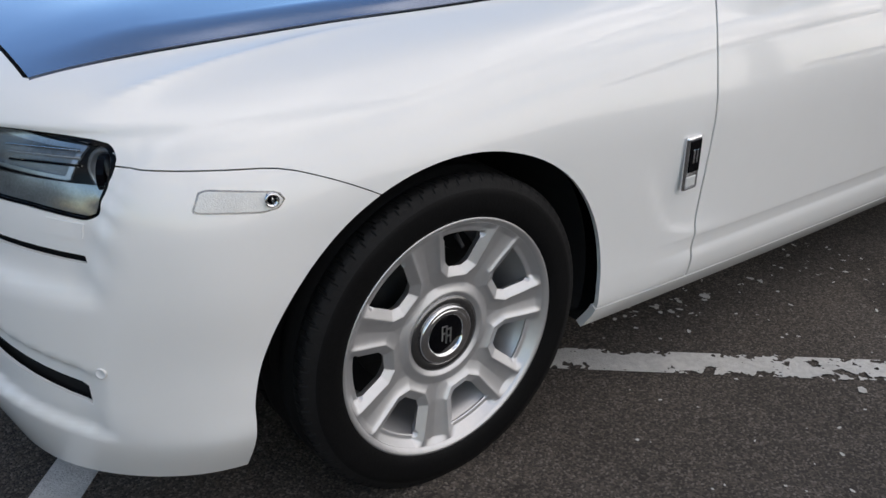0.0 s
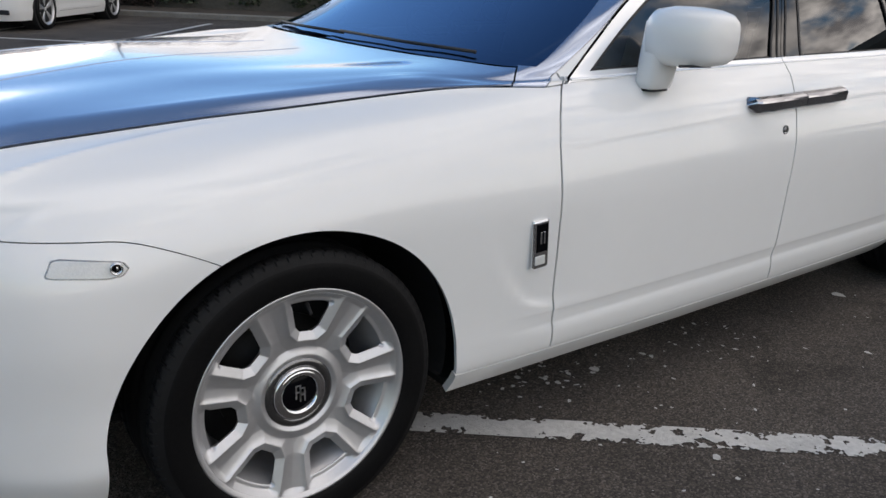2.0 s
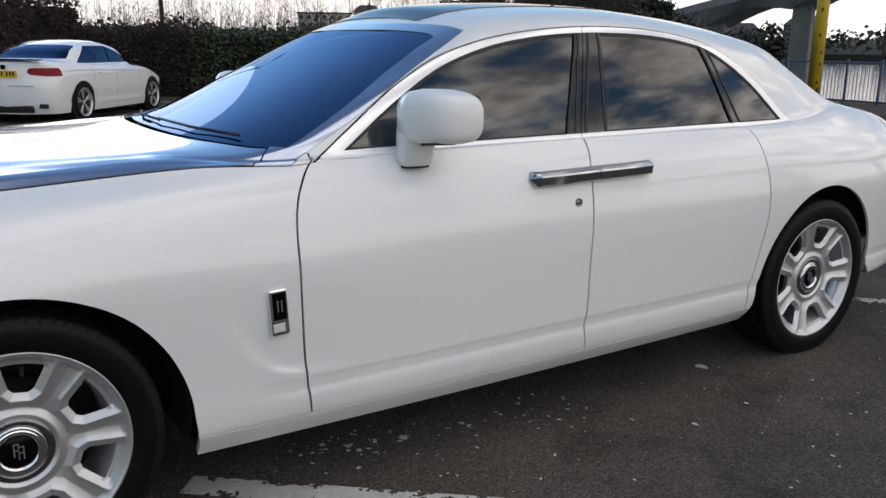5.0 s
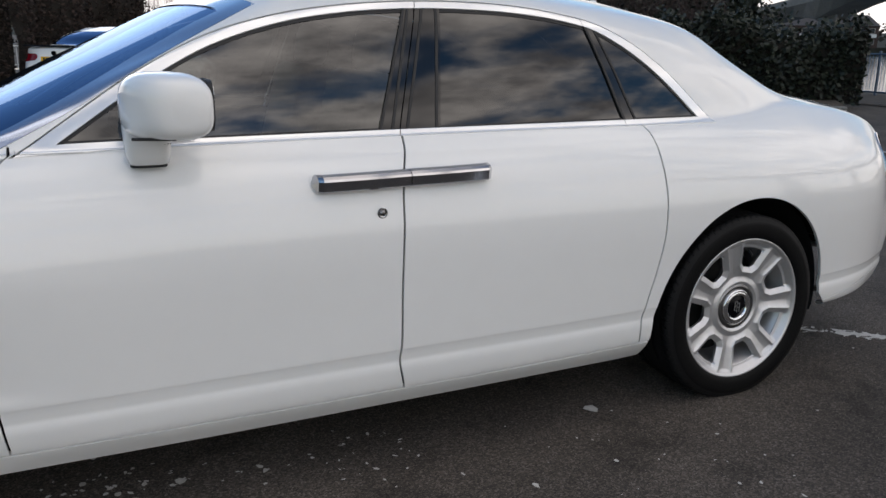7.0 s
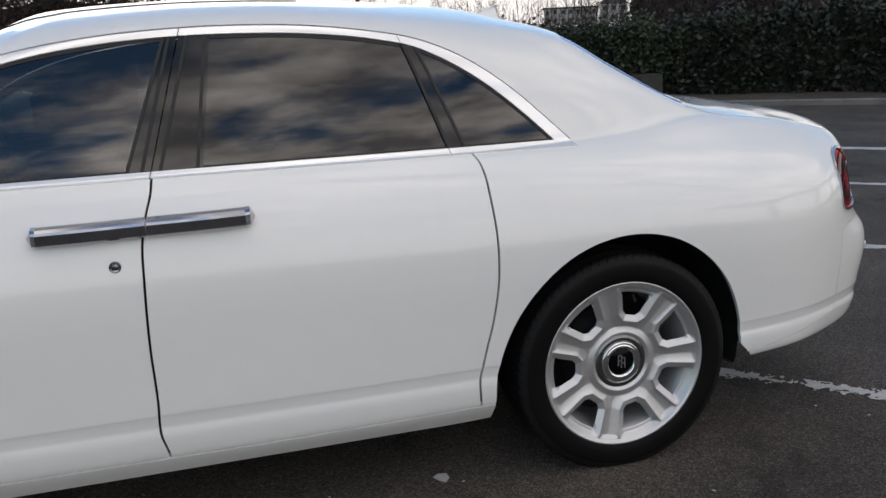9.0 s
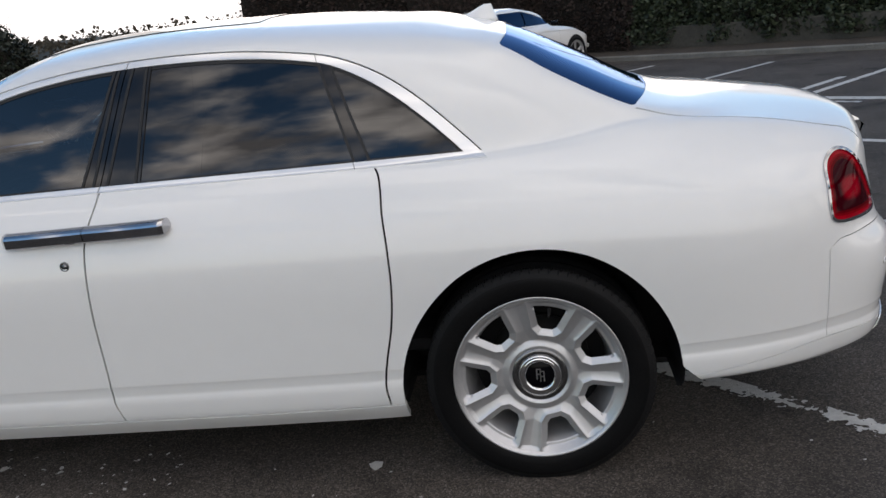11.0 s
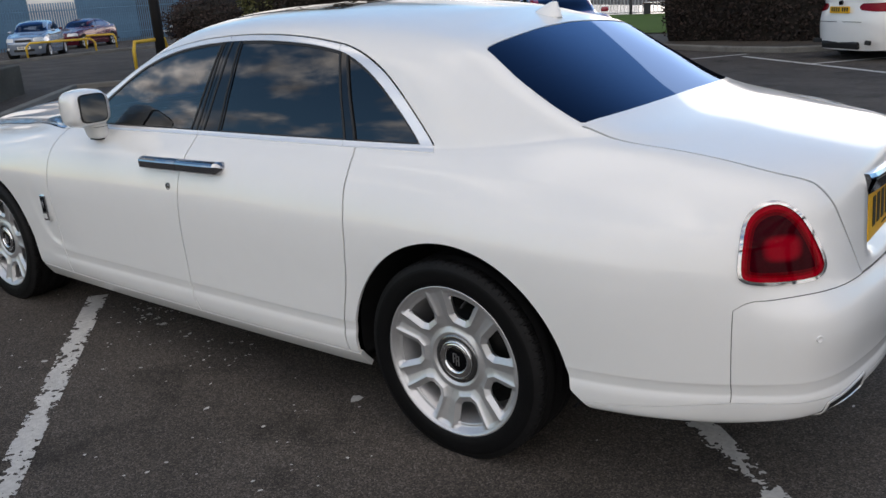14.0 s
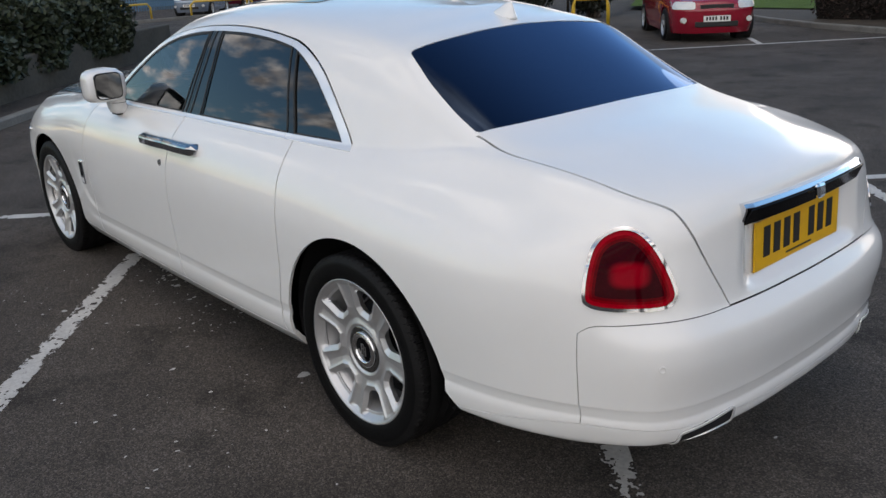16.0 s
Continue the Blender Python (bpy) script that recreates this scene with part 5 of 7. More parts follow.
        for line, dx in ((b1, 0.0), (b0, -.024), (b0, .024), (b2, -.014), (q1, .004), (q2, -.004)):
            strip_of = pane.above(lambda p: line(p) - dx + .0045).below(lambda p: line(p) - dx - .0045)
            panel("pillar_seal", strip_of.moved(-.0025), BLACK_MATT, car, s, 0.004, "black rubber seal")
        panel("rear_side_window", pane.above(b2).below(q1).moved(0.004), GLASS_REAR, car, s, 0.0, "dark privacy glass")
        panel("window_divider", pane.above(q1).below(q2), PILLAR_GLOSS, car, s, 0.006)
        panel("quarter_window", pane.above(q2).moved(0.004), GLASS_REAR, car, s, 0.0, "dark privacy glass")
    # dark lining behind the gaps
    lining = lower.cut(lambda p: front_arch(p) + 0.012).cut(lambda p: rear_arch(p) + 0.012).above(lambda p: V(p) - 0.3).moved(0.022)
    lining = lining.cut(lambda p: np.where((X(p) > .55) & (X(p) < 3.7), V(p) - LINE["shoulder"] - .6, -1.0))
    lining = lining.refined(3, NOSE_ZONE).cut(lambda p: np.where(X(p) < -.3, head_shape(p) - .003, 1.0), False)
    panel("body_lining", lining, DARK_VOID, car, "both", 0.0)
    car_details(car, skin, lower, upper, side)
    return car


car = build_car(pose(0, 0, 0))

# ---- ground, lines, flecks ----
AHEAD, ALONG = Vector((.655, .7556, 0)), Vector((.7556, -.655, 0))
LOT = Vector((2.82, 10.69, 0))


def lot(a, b, z=0.0):
    """A place by metres along and behind the far bay line."""
    return LOT + ALONG * a + AHEAD * b + Vector((0, 0, z))


def asphalt_material():
    m = principled("asphalt", (0.05, 0.05, 0.05), 0.9, 0.0, Specular_IOR_Level=0.25)
    nt = m.node_tree
    n = nt.nodes
    b = n["Principled BSDF"]
    coord = n.new("ShaderNodeTexCoord")

    def noise_tex(scale, detail=4.0, rough=0.55):
        t = n.new("ShaderNodeTexNoise")
        t.inputs["Scale"].default_value, t.inputs["Detail"].default_value, t.inputs["Roughness"].default_value = scale, detail, rough
        link(nt, coord.outputs["Object"], t.inputs["Vector"])
        return t

    stones = n.new("ShaderNodeTexVoronoi")
    stones.inputs["Scale"].default_value = 190.0
    link(nt, coord.outputs["Object"], stones.inputs["Vector"])
    tint = n.new("ShaderNodeValToRGB")
    e = tint.color_ramp.elements
    e[0].position, e[0].color = 0.0, (0.026, 0.0225, 0.020, 1)
    e[1].position, e[1].color = 1.0, (0.120, 0.106, 0.094, 1)
    for pos, col in ((0.35, (0.042, 0.0365, 0.032, 1)), (0.62, (0.059, 0.050, 0.043, 1)), (0.85, (0.080, 0.068, 0.058, 1))):
        k = e.new(pos)
        k.color = col
    sep = n.new("ShaderNodeSeparateColor")
    link(nt, stones.outputs["Color"], sep.inputs[0])
    link(nt, sep.outputs["Red"], tint.inputs["Fac"])
    patch, stain = noise_tex(0.9, 7.0, 0.6), noise_tex(2.3, 7.0, 0.62)
    span = n.new("ShaderNodeMapRange")
    span.inputs["From Min"].default_value, span.inputs["From Max"].default_value = 0.3, 0.7
    span.inputs["To Min"].default_value, span.inputs["To Max"].default_value = 0.82, 1.72
    link(nt, patch.outputs["Fac"], span.inputs["Value"])
    dark = n.new("ShaderNodeMapRange")
    dark.inputs["From Min"].default_value, dark.inputs["From Max"].default_value = 0.30, 0.46
    dark.inputs["To Min"].default_value, dark.inputs["To Max"].default_value = 0.42, 1.0
    link(nt, stain.outputs["Fac"], dark.inputs["Value"])
    mul = n.new("ShaderNodeMath")
    mul.operation = "MULTIPLY"
    link(nt, span.outputs[0], mul.inputs[0])
    link(nt, dark.outputs[0], mul.inputs[1])
    col = n.new("ShaderNodeVectorMath")
    col.operation = "SCALE"
    link(nt, tint.outputs[0], col.inputs[0])
    link(nt, mul.outputs[0], col.inputs["Scale"])
    link(nt, col.outputs[0], b.inputs["Base Color"])
    bump = n.new("ShaderNodeBump")
    bump.inputs["Strength"].default_value, bump.inputs["Distance"].default_value = 0.9, 0.0028
    link(nt, stones.outputs["Distance"], bump.inputs["Height"])
    bump.invert = True
    link(nt, bump.outputs[0], b.inputs["Normal"])
    return m


ASPHALT = asphalt_material()
LINE_PAINT = grain(principled("worn_line_paint", (0.50, 0.49, 0.47), 0.8), 5, 0.25, 0.5, 160)
CONCRETE = grain(principled("weathered_concrete", (0.060, 0.056, 0.046), 0.9), 1.6, 0.4, 0.4, 40)
KERB = grain(principled("kerb_concrete", (0.17, 0.165, 0.15), 0.9), 3, 0.35, 0.4, 60)
EARTH = grain(principled("brown_earth", (0.050, 0.040, 0.030), 0.95), 2.2, 0.45, 0.6, 30)


# the sheet ends at the water's edge, along the railing
sheet = Skin(np.array([(x, y, 0, 0, 0, 0, 0, 1) for x in np.linspace(-500, 500, 41) for y in np.linspace(-500, 500, 41)]), [[i * 41 + j, (i + 1) * 41 + j, (i + 1) * 41 + j + 1, i * 41 + j + 1] for i in range(40) for j in range(40)])
sheet = sheet.cut(lambda p: (p[:, 0] - 20.9) * .9915 - (p[:, 1] - 14.6) * .13 - .95)
ground = obj("ground", sheet.points[:, :3], sheet.faces, ASPHALT, None, "", False)
tagged(ground, "dark worn asphalt car park ground", "ground", "", "structure")


def strip(name, a, b, width, wear, step, seed=0):
    """A painted line on the asphalt, broken where it is worn."""
    a, b = Vector((*a, 0)), Vector((*b, 0))
    d = (b - a).normalized()
    o = Vector((-d.y, d.x, 0))
    n, m = max(2, int((b - a).length / step)), max(4, int(width * 1.3 / step)) if wear else 2
    pts, faces = [], []
    for i in range(n + 1):
        for j in range(m + 1):
            t = (j / m - .5) * width * (1.3 if wear else 1)
            p = a + (b - a) * (i / n) + o * t
            edge = (abs(t) - width / 2) * 14
            h = (.38 * noise.fractal(p * 88, 0.7, 2.1, 3) if step < .01 else 0) + .62 * noise.fractal(p * 31 + Vector((seed, 0, 0)), 0.8, 2.1, 4) + .5 * noise.fractal(p * 8 + Vector((seed, 4, 0)), 0.9, 2.1, 3) + .5 * noise.noise(p * 2.7 + Vector((0, seed, 0)))
            pts.append((p.x, p.y, .004, edge + h * 1.5 - wear, 0, 0, 0, 1))
    for i in range(n):
        for j in range(m):
            k = i * (m + 1) + j
            faces.append([k, k + 1, k + m + 2, k + m + 1])
    skin = Skin(np.array(pts), faces)
    if wear:
        skin = skin.cut(lambda p: p[:, 3])
    ob = obj(name, skin.points[:, :3], [f[::-1] for f in skin.faces], LINE_PAINT, None, "", False)
    return tagged(ob, "worn white painted bay line", "road marking", "bay lines", "structure")


BASE = Vector((-1.2, -1.05, 0))


def own(s, t):
    p = BASE + AHEAD * s + ALONG * t
    return (p.x, p.y)


strip("bay_line", own(-2.6, 0), own(1.43, 0), .085, .42, .02, 9)
strip("bay_line", own(1.43, 0), own(13.5, 0), .085, .5, .05, 8)
strip("bay_line", own(1.395, 1.02), own(1.53, 5.2), .086, .10, .006, 1)
strip("bay_line", own(3.97, 2.4), own(3.88, 5.3), .084, .02, .006, 2)
strip("bay_line", own(6.4, 0), own(6.4, 5.2), .09, .2, .02, 3)
strip("bay_line", own(8.9, 0), own(8.9, 5.2), .09, .3, .03, 4)
strip("bay_line", own(11.4, 0), own(11.4, 5.2), .09, .3, .04, 5)
for k in range(5):
    strip("bay_line", own(9.2 + .5 * k, .15), own(8.95 + .55 * k, 1.15), .08, .3, .03, 20 + k)


def lotxy(a, b):
    p = lot(a, b)
    return (p.x, p.y)


strip("bay_line", lotxy(-4.6, 0), lotxy(17, 0), .085, .55, .06, 11)
for k in range(-1, 7):
    strip("bay_line", lotxy(2.47 * k, 0), lotxy(2.47 * k, 4.35), .085, .55, .06, 30 + k)
strip("bay_line", (-4.2, 9.7), (-.75, 14.2), .085, .55, .06, 12)
strip("bay_line", (-3.1, 13.1), (-2.36, 12.18), .085, .5, .05, 13)
strip("bay_line", (-5.5, 11.0), (-4.6, 10.1), .085, .5, .05, 14)
strip("bay_line", (-13.5, -.6), (-7.6, .3), .085, .5, .06, 15)


def flecks():
    rng = random.Random(5)
    verts, faces = [], []

    def fleck(x, y, r):
        n = rng.randint(5, 8)
        base = len(verts)
        ang = rng.uniform(0, 6)
        sq = rng.uniform(.35, .9)
        for k in range(n):
            a = math.tau * k / n
            rr = r * rng.uniform(.55, 1.15)
            px, py = rr * math.cos(a), rr * sq * math.sin(a)
            verts.append((x + px * math.cos(ang) - py * math.sin(ang), y + px * math.sin(ang) + py * math.cos(ang), .0045))
        faces.append(tuple(range(base, base + n)))

    for x, y, r in ((1.238, -.735, .022), (1.133, -1.326, .026), (1.49, -.779, .016), (2.70, -.82, .032), (2.225, -1.204, .022), (1.479, -.750, .018), (2.05, -1.05, .014), (1.62, -1.12, .012)):
        fleck(x, y, r)
    for _ in range(34):
        fleck(rng.gauss(1.03, .10), rng.gauss(-.68, .07), rng.uniform(.005, .016))
    for _ in range(46):
        fleck(rng.uniform(1.0, 2.0), rng.gauss(-.80, .10), rng.uniform(.004, .013))
    for _ in range(60):
        fleck(rng.uniform(.4, 3.2), rng.uniform(-1.7, -.95), rng.uniform(.003, .011))
    for _ in range(150):
        fleck(rng.uniform(-.6, 6.5), rng.uniform(-3.2, -.6), rng.uniform(.002, .008))
    for _ in range(60):
        fleck(rng.uniform(4.0, 9), rng.uniform(-1.5, 7), rng.uniform(.004, .012))
    ob = obj("paint_flecks", verts, faces, LINE_PAINT, None, "", False)
    tagged(ob, "flakes of white paint scattered on asphalt", "paint flecks", "", "stuff")


flecks()

# ---- verge, kerb, wall behind the far bays ----
def ribbon(name, points, width, z0, z1, mat, label, category, bevel=.0):
    """A low upright band along a line of places."""
    verts, faces = [], []
    for i, p in enumerate(points):
        a, b = points[max(i - 1, 0)], points[min(i + 1, len(points) - 1)]
        d = (b - a).normalized()
        o = Vector((-d.y, d.x, 0)) * width / 2
        c = min(.02, width * .2)
        for q, z in ((p - o, z0), (p - o, z1 - c), (p - o + o.normalized() * c, z1), (p + o - o.normalized() * c, z1), (p + o, z1 - c), (p + o, z0)):
            verts.append((q.x, q.y, z))
    for i in range(len(points) - 1):
        for k in range(5):
            faces.append((6 * i + k, 6 * i + k + 1, 6 * i + 7 + k, 6 * i + 6 + k))
    faces += [tuple(range(5, -1, -1)), tuple(6 * (len(points) - 1) + k for k in range(6))]
    ob = obj(name, verts, faces, mat, None, "", False)
    return tagged(ob, label, category, "", "structure")


def shift(a):
    return .10 * max(a, 0)


kerb_line = [Vector(p) for p in ((-9, 20.6, 0), (-7, 18.7, 0), (-4.7, 16.7, 0), (-2.9, 15.5, 0), (-1.2, 14.75, 0), (-.1, 14.5, 0), (.6, 14.8, 0), (1.5, 16.2, 0))] + [lot(a, 5.6 + shift(a)) for a in range(-5, 12, 2)]
ribbon("kerb", kerb_line, .14, -.05, .11, KERB, "grey concrete kerb along the bays", "kerb")
verge = []
vf = []
for i, a in enumerate(range(-7, 12, 2)):
    for b, z in ((5.66, .10), (6.2, .13), (6.9, .16), (14, .2)):
        verge.append(lot(a, b + shift(a), z))
for i in range(9):
    for k in range(3):
        vf.append((4 * i + k, 4 * i + 4 + k, 4 * i + 5 + k, 4 * i + 1 + k))
tagged(obj("verge", verge, vf, EARTH), "bare mossy verge behind the kerb", "verge", "", "structure")
ribbon("retaining_wall", [lot(a, 6.75 + shift(a)) for a in (-2, 0, 2, 4, 5)], .16, 0, .62, CONCRETE, "low stained concrete wall under the hedge", "wall")

# ---- plants ----


def leaf_material(name, low, high, rough=0.6):
    m = principled(name, low, rough)
    nt = m.node_tree
    n = nt.nodes
    geo = n.new("ShaderNodeNewGeometry")
    ramp = n.new("ShaderNodeValToRGB")
    ramp.color_ramp.elements[0].color, ramp.color_ramp.elements[1].color = (*low, 1), (*high, 1)
    link(nt, geo.outputs["Random Per Island"], ramp.inputs["Fac"])
    link(nt, ramp.outputs[0], n["Principled BSDF"].inputs["Base Color"])
    return m


LEAF_GREEN = leaf_material("hedge_leaf", (0.010, 0.017, 0.007), (0.050, 0.068, 0.034))
LEAF_DARK = leaf_material("dark_leaf", (0.006, 0.010, 0.006), (0.022, 0.030, 0.016))
LEAF_OLIVE = leaf_material("olive_leaf", (0.05, 0.06, 0.015), (0.16, 0.15, 0.05))
TWIG = leaf_material("bare_twig", (0.020, 0.012, 0.010), (0.060, 0.038, 0.032), 0.85)
TWIG_DARK = leaf_material("dark_twig", (0.012, 0.008, 0.007), (0.045, 0.028, 0.022), 0.9)
BARK = grain(principled("bark", (0.06, 0.045, 0.035), 0.9), 6, 0.4, 0.6, 50)
# near-black: shade deep inside hedges and shrubs is put into this colour
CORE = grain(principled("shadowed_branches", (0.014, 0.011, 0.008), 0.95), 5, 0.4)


def leaves(points, size, rng, stretch=1.7):
    """Small folded leaves at the points."""
    verts, faces = [], []
    for p in points:
        s = size * rng.uniform(.6, 1.35)
        q = Euler((rng.uniform(-1.3, 1.3), rng.uniform(-1.3, 1.3), rng.uniform(0, 6.3))).to_matrix()
        b = len(verts)
        for v in ((-s * .5, 0, 0), (0, -s * stretch * .5, s * .12), (s * .5, 0, 0), (0, s * stretch * .5, s * .12)):
            verts.append(q @ Vector(v) + p)
        faces.append((b, b + 1, b + 2, b + 3))
    return verts, faces


def hedge(name, place, a0, a1, b0, b1, z0, z1, count, size, mat, label, seed=1, ragged=.35, kind=""):
    """A hedge between two lines: a rough core, coloured dark for the shade among branches, and leaves all over it."""
    rng = random.Random(seed)
    top = new(name)
    tagged(top, label, "hedge", "", kind)
    nx, nz = max(4, int((a1 - a0) / .5)), 6
    core_v, core_f = [], []

    def height(a):
        return z1 + ragged * (noise.noise((a * .55, seed, 0)) + .6 * noise.noise((a * 1.7, seed, 3)))

    def bulge(a, z):
        return .30 * noise.noise((a * .9, z * 1.3, seed * 1.7)) + .14 * noise.noise((a * 2.6, z * 3.1, seed * 2.3))

    for i in range(nx + 1):
        a = a0 + (a1 - a0) * i / nx
        h = height(a) - .22
        for k in range(nz + 1):
            t = k / nz
            core_v.append(place(a, b0 + .35 + bulge(a, t) - .05, z0 + (h - z0) * t))
        for k in range(3):
            core_v.append(place(a, b0 + .6 + (b1 - b0 - .8) * (k + 1) / 3, h - .1 * k))
    m = nz + 4
    for i in range(nx):
        for k in range(m - 1):
            core_f.append((i * m + k, i * m + m + k, i * m + m + k + 1, i * m + k + 1))
    obj("shade_core", core_v, core_f, CORE, top)
    pts = []
    for _ in range(count):
        a = rng.uniform(a0, a1)
        h = height(a)
        if rng.random() < .72:
            t = rng.random() ** .9
            z = z0 + (h - z0) * t
            b = b0 + .12 + bulge(a, t) + abs(rng.gauss(0, .14)) + .25 * max(0, t - .75) ** 2 * 8
        else:
            z = h + rng.gauss(-.05, .12)
            b = rng.uniform(b0 + .2, b1)
        pts.append(place(a, b, z))
    v, f = leaves(pts, size, rng)
    obj("leaves", v, f, mat, top)
    return top


def thicket(name, place, a0, a1, b0, b1, z0, z1, count, label, seed=1, thick=.010):
    """Bare upright stems and their twigs."""
    rng = random.Random(seed)
    verts, faces = [], []

    def stick(p, q, r):
        b = len(verts)
        d = (q - p).normalized()
        o1 = d.orthogonal().normalized() * r
        o2 = d.cross(o1)
        for k in range(3):
            c, s = math.cos(k * 2.094), math.sin(k * 2.094)
            verts.append(p + o1 * c + o2 * s)
        for k in range(3):
            c, s = math.cos(k * 2.094), math.sin(k * 2.094)
            verts.append(q + (o1 * c + o2 * s) * .35)
        for k in range(3):
            faces.append((b + k, b + (k + 1) % 3, b + 3 + (k + 1) % 3, b + 3 + k))

    for _ in range(count):
        a = rng.uniform(a0, a1)
        h = z1 * rng.uniform(.55, 1.12) * (1 + .2 * noise.noise((a * .6, seed, 1)))
        p = place(a, rng.uniform(b0, b1), z0)
        q = p + Vector((rng.gauss(0, .16), rng.gauss(0, .16), h - z0))
        m = p.lerp(q, rng.uniform(.35, .65)) + Vector((rng.gauss(0, .10), rng.gauss(0, .10), 0))
        stick(p, m, thick * rng.uniform(.6, 1.3))
        stick(m, q, thick * .6)
        for _ in range(9):
            t = rng.uniform(.25, .95)
            s = p.lerp(q, t)
            stick(s, s + Vector((rng.gauss(0, .16), rng.gauss(0, .16), rng.uniform(.08, .40))), thick * .55)
    top = obj(name, verts, faces, TWIG, None, "", False)
    return tagged(top, label, "shrubs", "", "stuff")


def tree(name, base, height, crown_r, leaf_mat, count, size, label, seed=1, bare=False, trunk_r=.12, lean=0.0, crown_from=.35):
    """A tapered trunk, limbs that fork, and a crown of small leaves or twigs."""
    rng = random.Random(seed)
    top = thing(name, Matrix.Translation(base), label, "tree")
    bm = bmesh.new()
    tips = []

    def limb(p, d, length, r, level):
        q = p + d * length
        add_rod(bm, p, q, r, r * .62, 7, False)
        if level == 0:
            tips.append(q)
            return
        for _ in range(rng.randint(2, 3)):
            nd = (d + Vector((rng.gauss(0, .5), rng.gauss(0, .5), rng.gauss(.12, .25)))).normalized()
            limb(q, nd, length * rng.uniform(.58, .8), r * .6, level - 1)
        tips.append(q)

    start = Vector((0, 0, 0))
    first = height * crown_from
    add_rod(bm, start, (lean * first, 0, first), trunk_r, trunk_r * .75, 9, False)
    for k in range(4):
        a = k * 1.57 + rng.uniform(-.5, .5)
        limb(Vector((lean * first, 0, first * rng.uniform(.8, 1))), Vector((math.cos(a) * .55, math.sin(a) * .55, 1)).normalized(), height * .26, trunk_r * .55, 3)
    part("trunk", bm, BARK, top, "", True)
    pts = []
    centre = Vector((lean * height, 0, height * (crown_from + 1) / 2 * 1.02))
    for _ in range(count):
        tip = rng.choice(tips)
        p = tip + Vector((rng.gauss(0, 1), rng.gauss(0, 1), rng.gauss(0, 1))) * crown_r * .22
        pts.append(p)
    if bare:
        verts, faces = [], []
        for p in pts:
            q = p + Vector((rng.gauss(0, .22), rng.gauss(0, .22), rng.uniform(.05, .35))) * crown_r * .5
            b = len(verts)
            o = Vector((.006 * crown_r, .004, 0))
            verts += [p - o, p + o, q]
            faces.append((b, b + 1, b + 2))
        obj("twigs", verts, faces, TWIG, top, "", False)
    else:
        v, f = leaves(pts, size, rng)
        obj("crown", v, f, leaf_mat, top)
    return top


def far_place(a, b, z):
    return lot(a, b + shift(a), z)


hedge("evergreen_hedge", far_place, -2.3, 5.4, 6.50, 8.6, .26, 1.62, 19000, .06, LEAF_GREEN, "dense green evergreen hedge above a low wall", 3, .28)
hedge("dark_hedge", lambda a, b, z: Vector((14.6, 20.6, z)) + ALONG * a + AHEAD * b, 0, 7.4, 0, 3.0, .1, 2.75, 14000, .11, LEAF_DARK, "tall dark evergreen hedge near the railing", 4, .5)
hedge("brown_hedge", far_place, -6.6, -2.0, 6.3, 8.6, .1, 1.75, 9000, .05, TWIG_DARK, "dense leafless brown hedge behind the kerb", 5, .3)
island = [(p.x + .05, p.y + .1, .10) for p in kerb_line[:8]] + [(3.4, 19.5, .10), (3.4, 27, .12), (-9, 27, .12)]
tagged(obj("earth_island", island, [tuple(range(len(island)))], EARTH, None, "", False), "bare brown earth inside the kerb", "soil", "", "structure")
hedge("brown_hedge", lambda a, b, z: Vector((-3.5 + .99 * a + .14 * b, 16.3 - .14 * a + .99 * b, z)), 0, 4.0, 0, 3.2, .08, 2.7, 9000, .055, TWIG_DARK, "dense leafless brown hedge on a kerbed island", 15, .4)
hedge("brown_hedge", lambda a, b, z: Vector((.75 - .7556 * b, 15.9 + .655 * b, z)) + AHEAD * a, 0, 4.6, 0, 2.0, .08, 2.4, 7000, .055, TWIG_DARK, "dense leafless brown hedge beside the bay", 16, .4)
hedge("dark_hedge", far_place, 5.0, 11.5, 6.6, 8.8, .06, 1.7, 9000, .075, LEAF_DARK, "dark evergreen shrubs beyond the wall", 17, .45)
thicket("bare_shrubs", far_place, -7.0, 8.5, 8.4, 11.5, .1, 2.75, 1500, "bare reddish brown shrub stems behind the hedge", 6, .009)
thicket("bare_saplings", far_place, .5, 9, 9.5, 12, .1, 3.4, 110, "tall bare sapling stems behind the hedge", 7, .010)

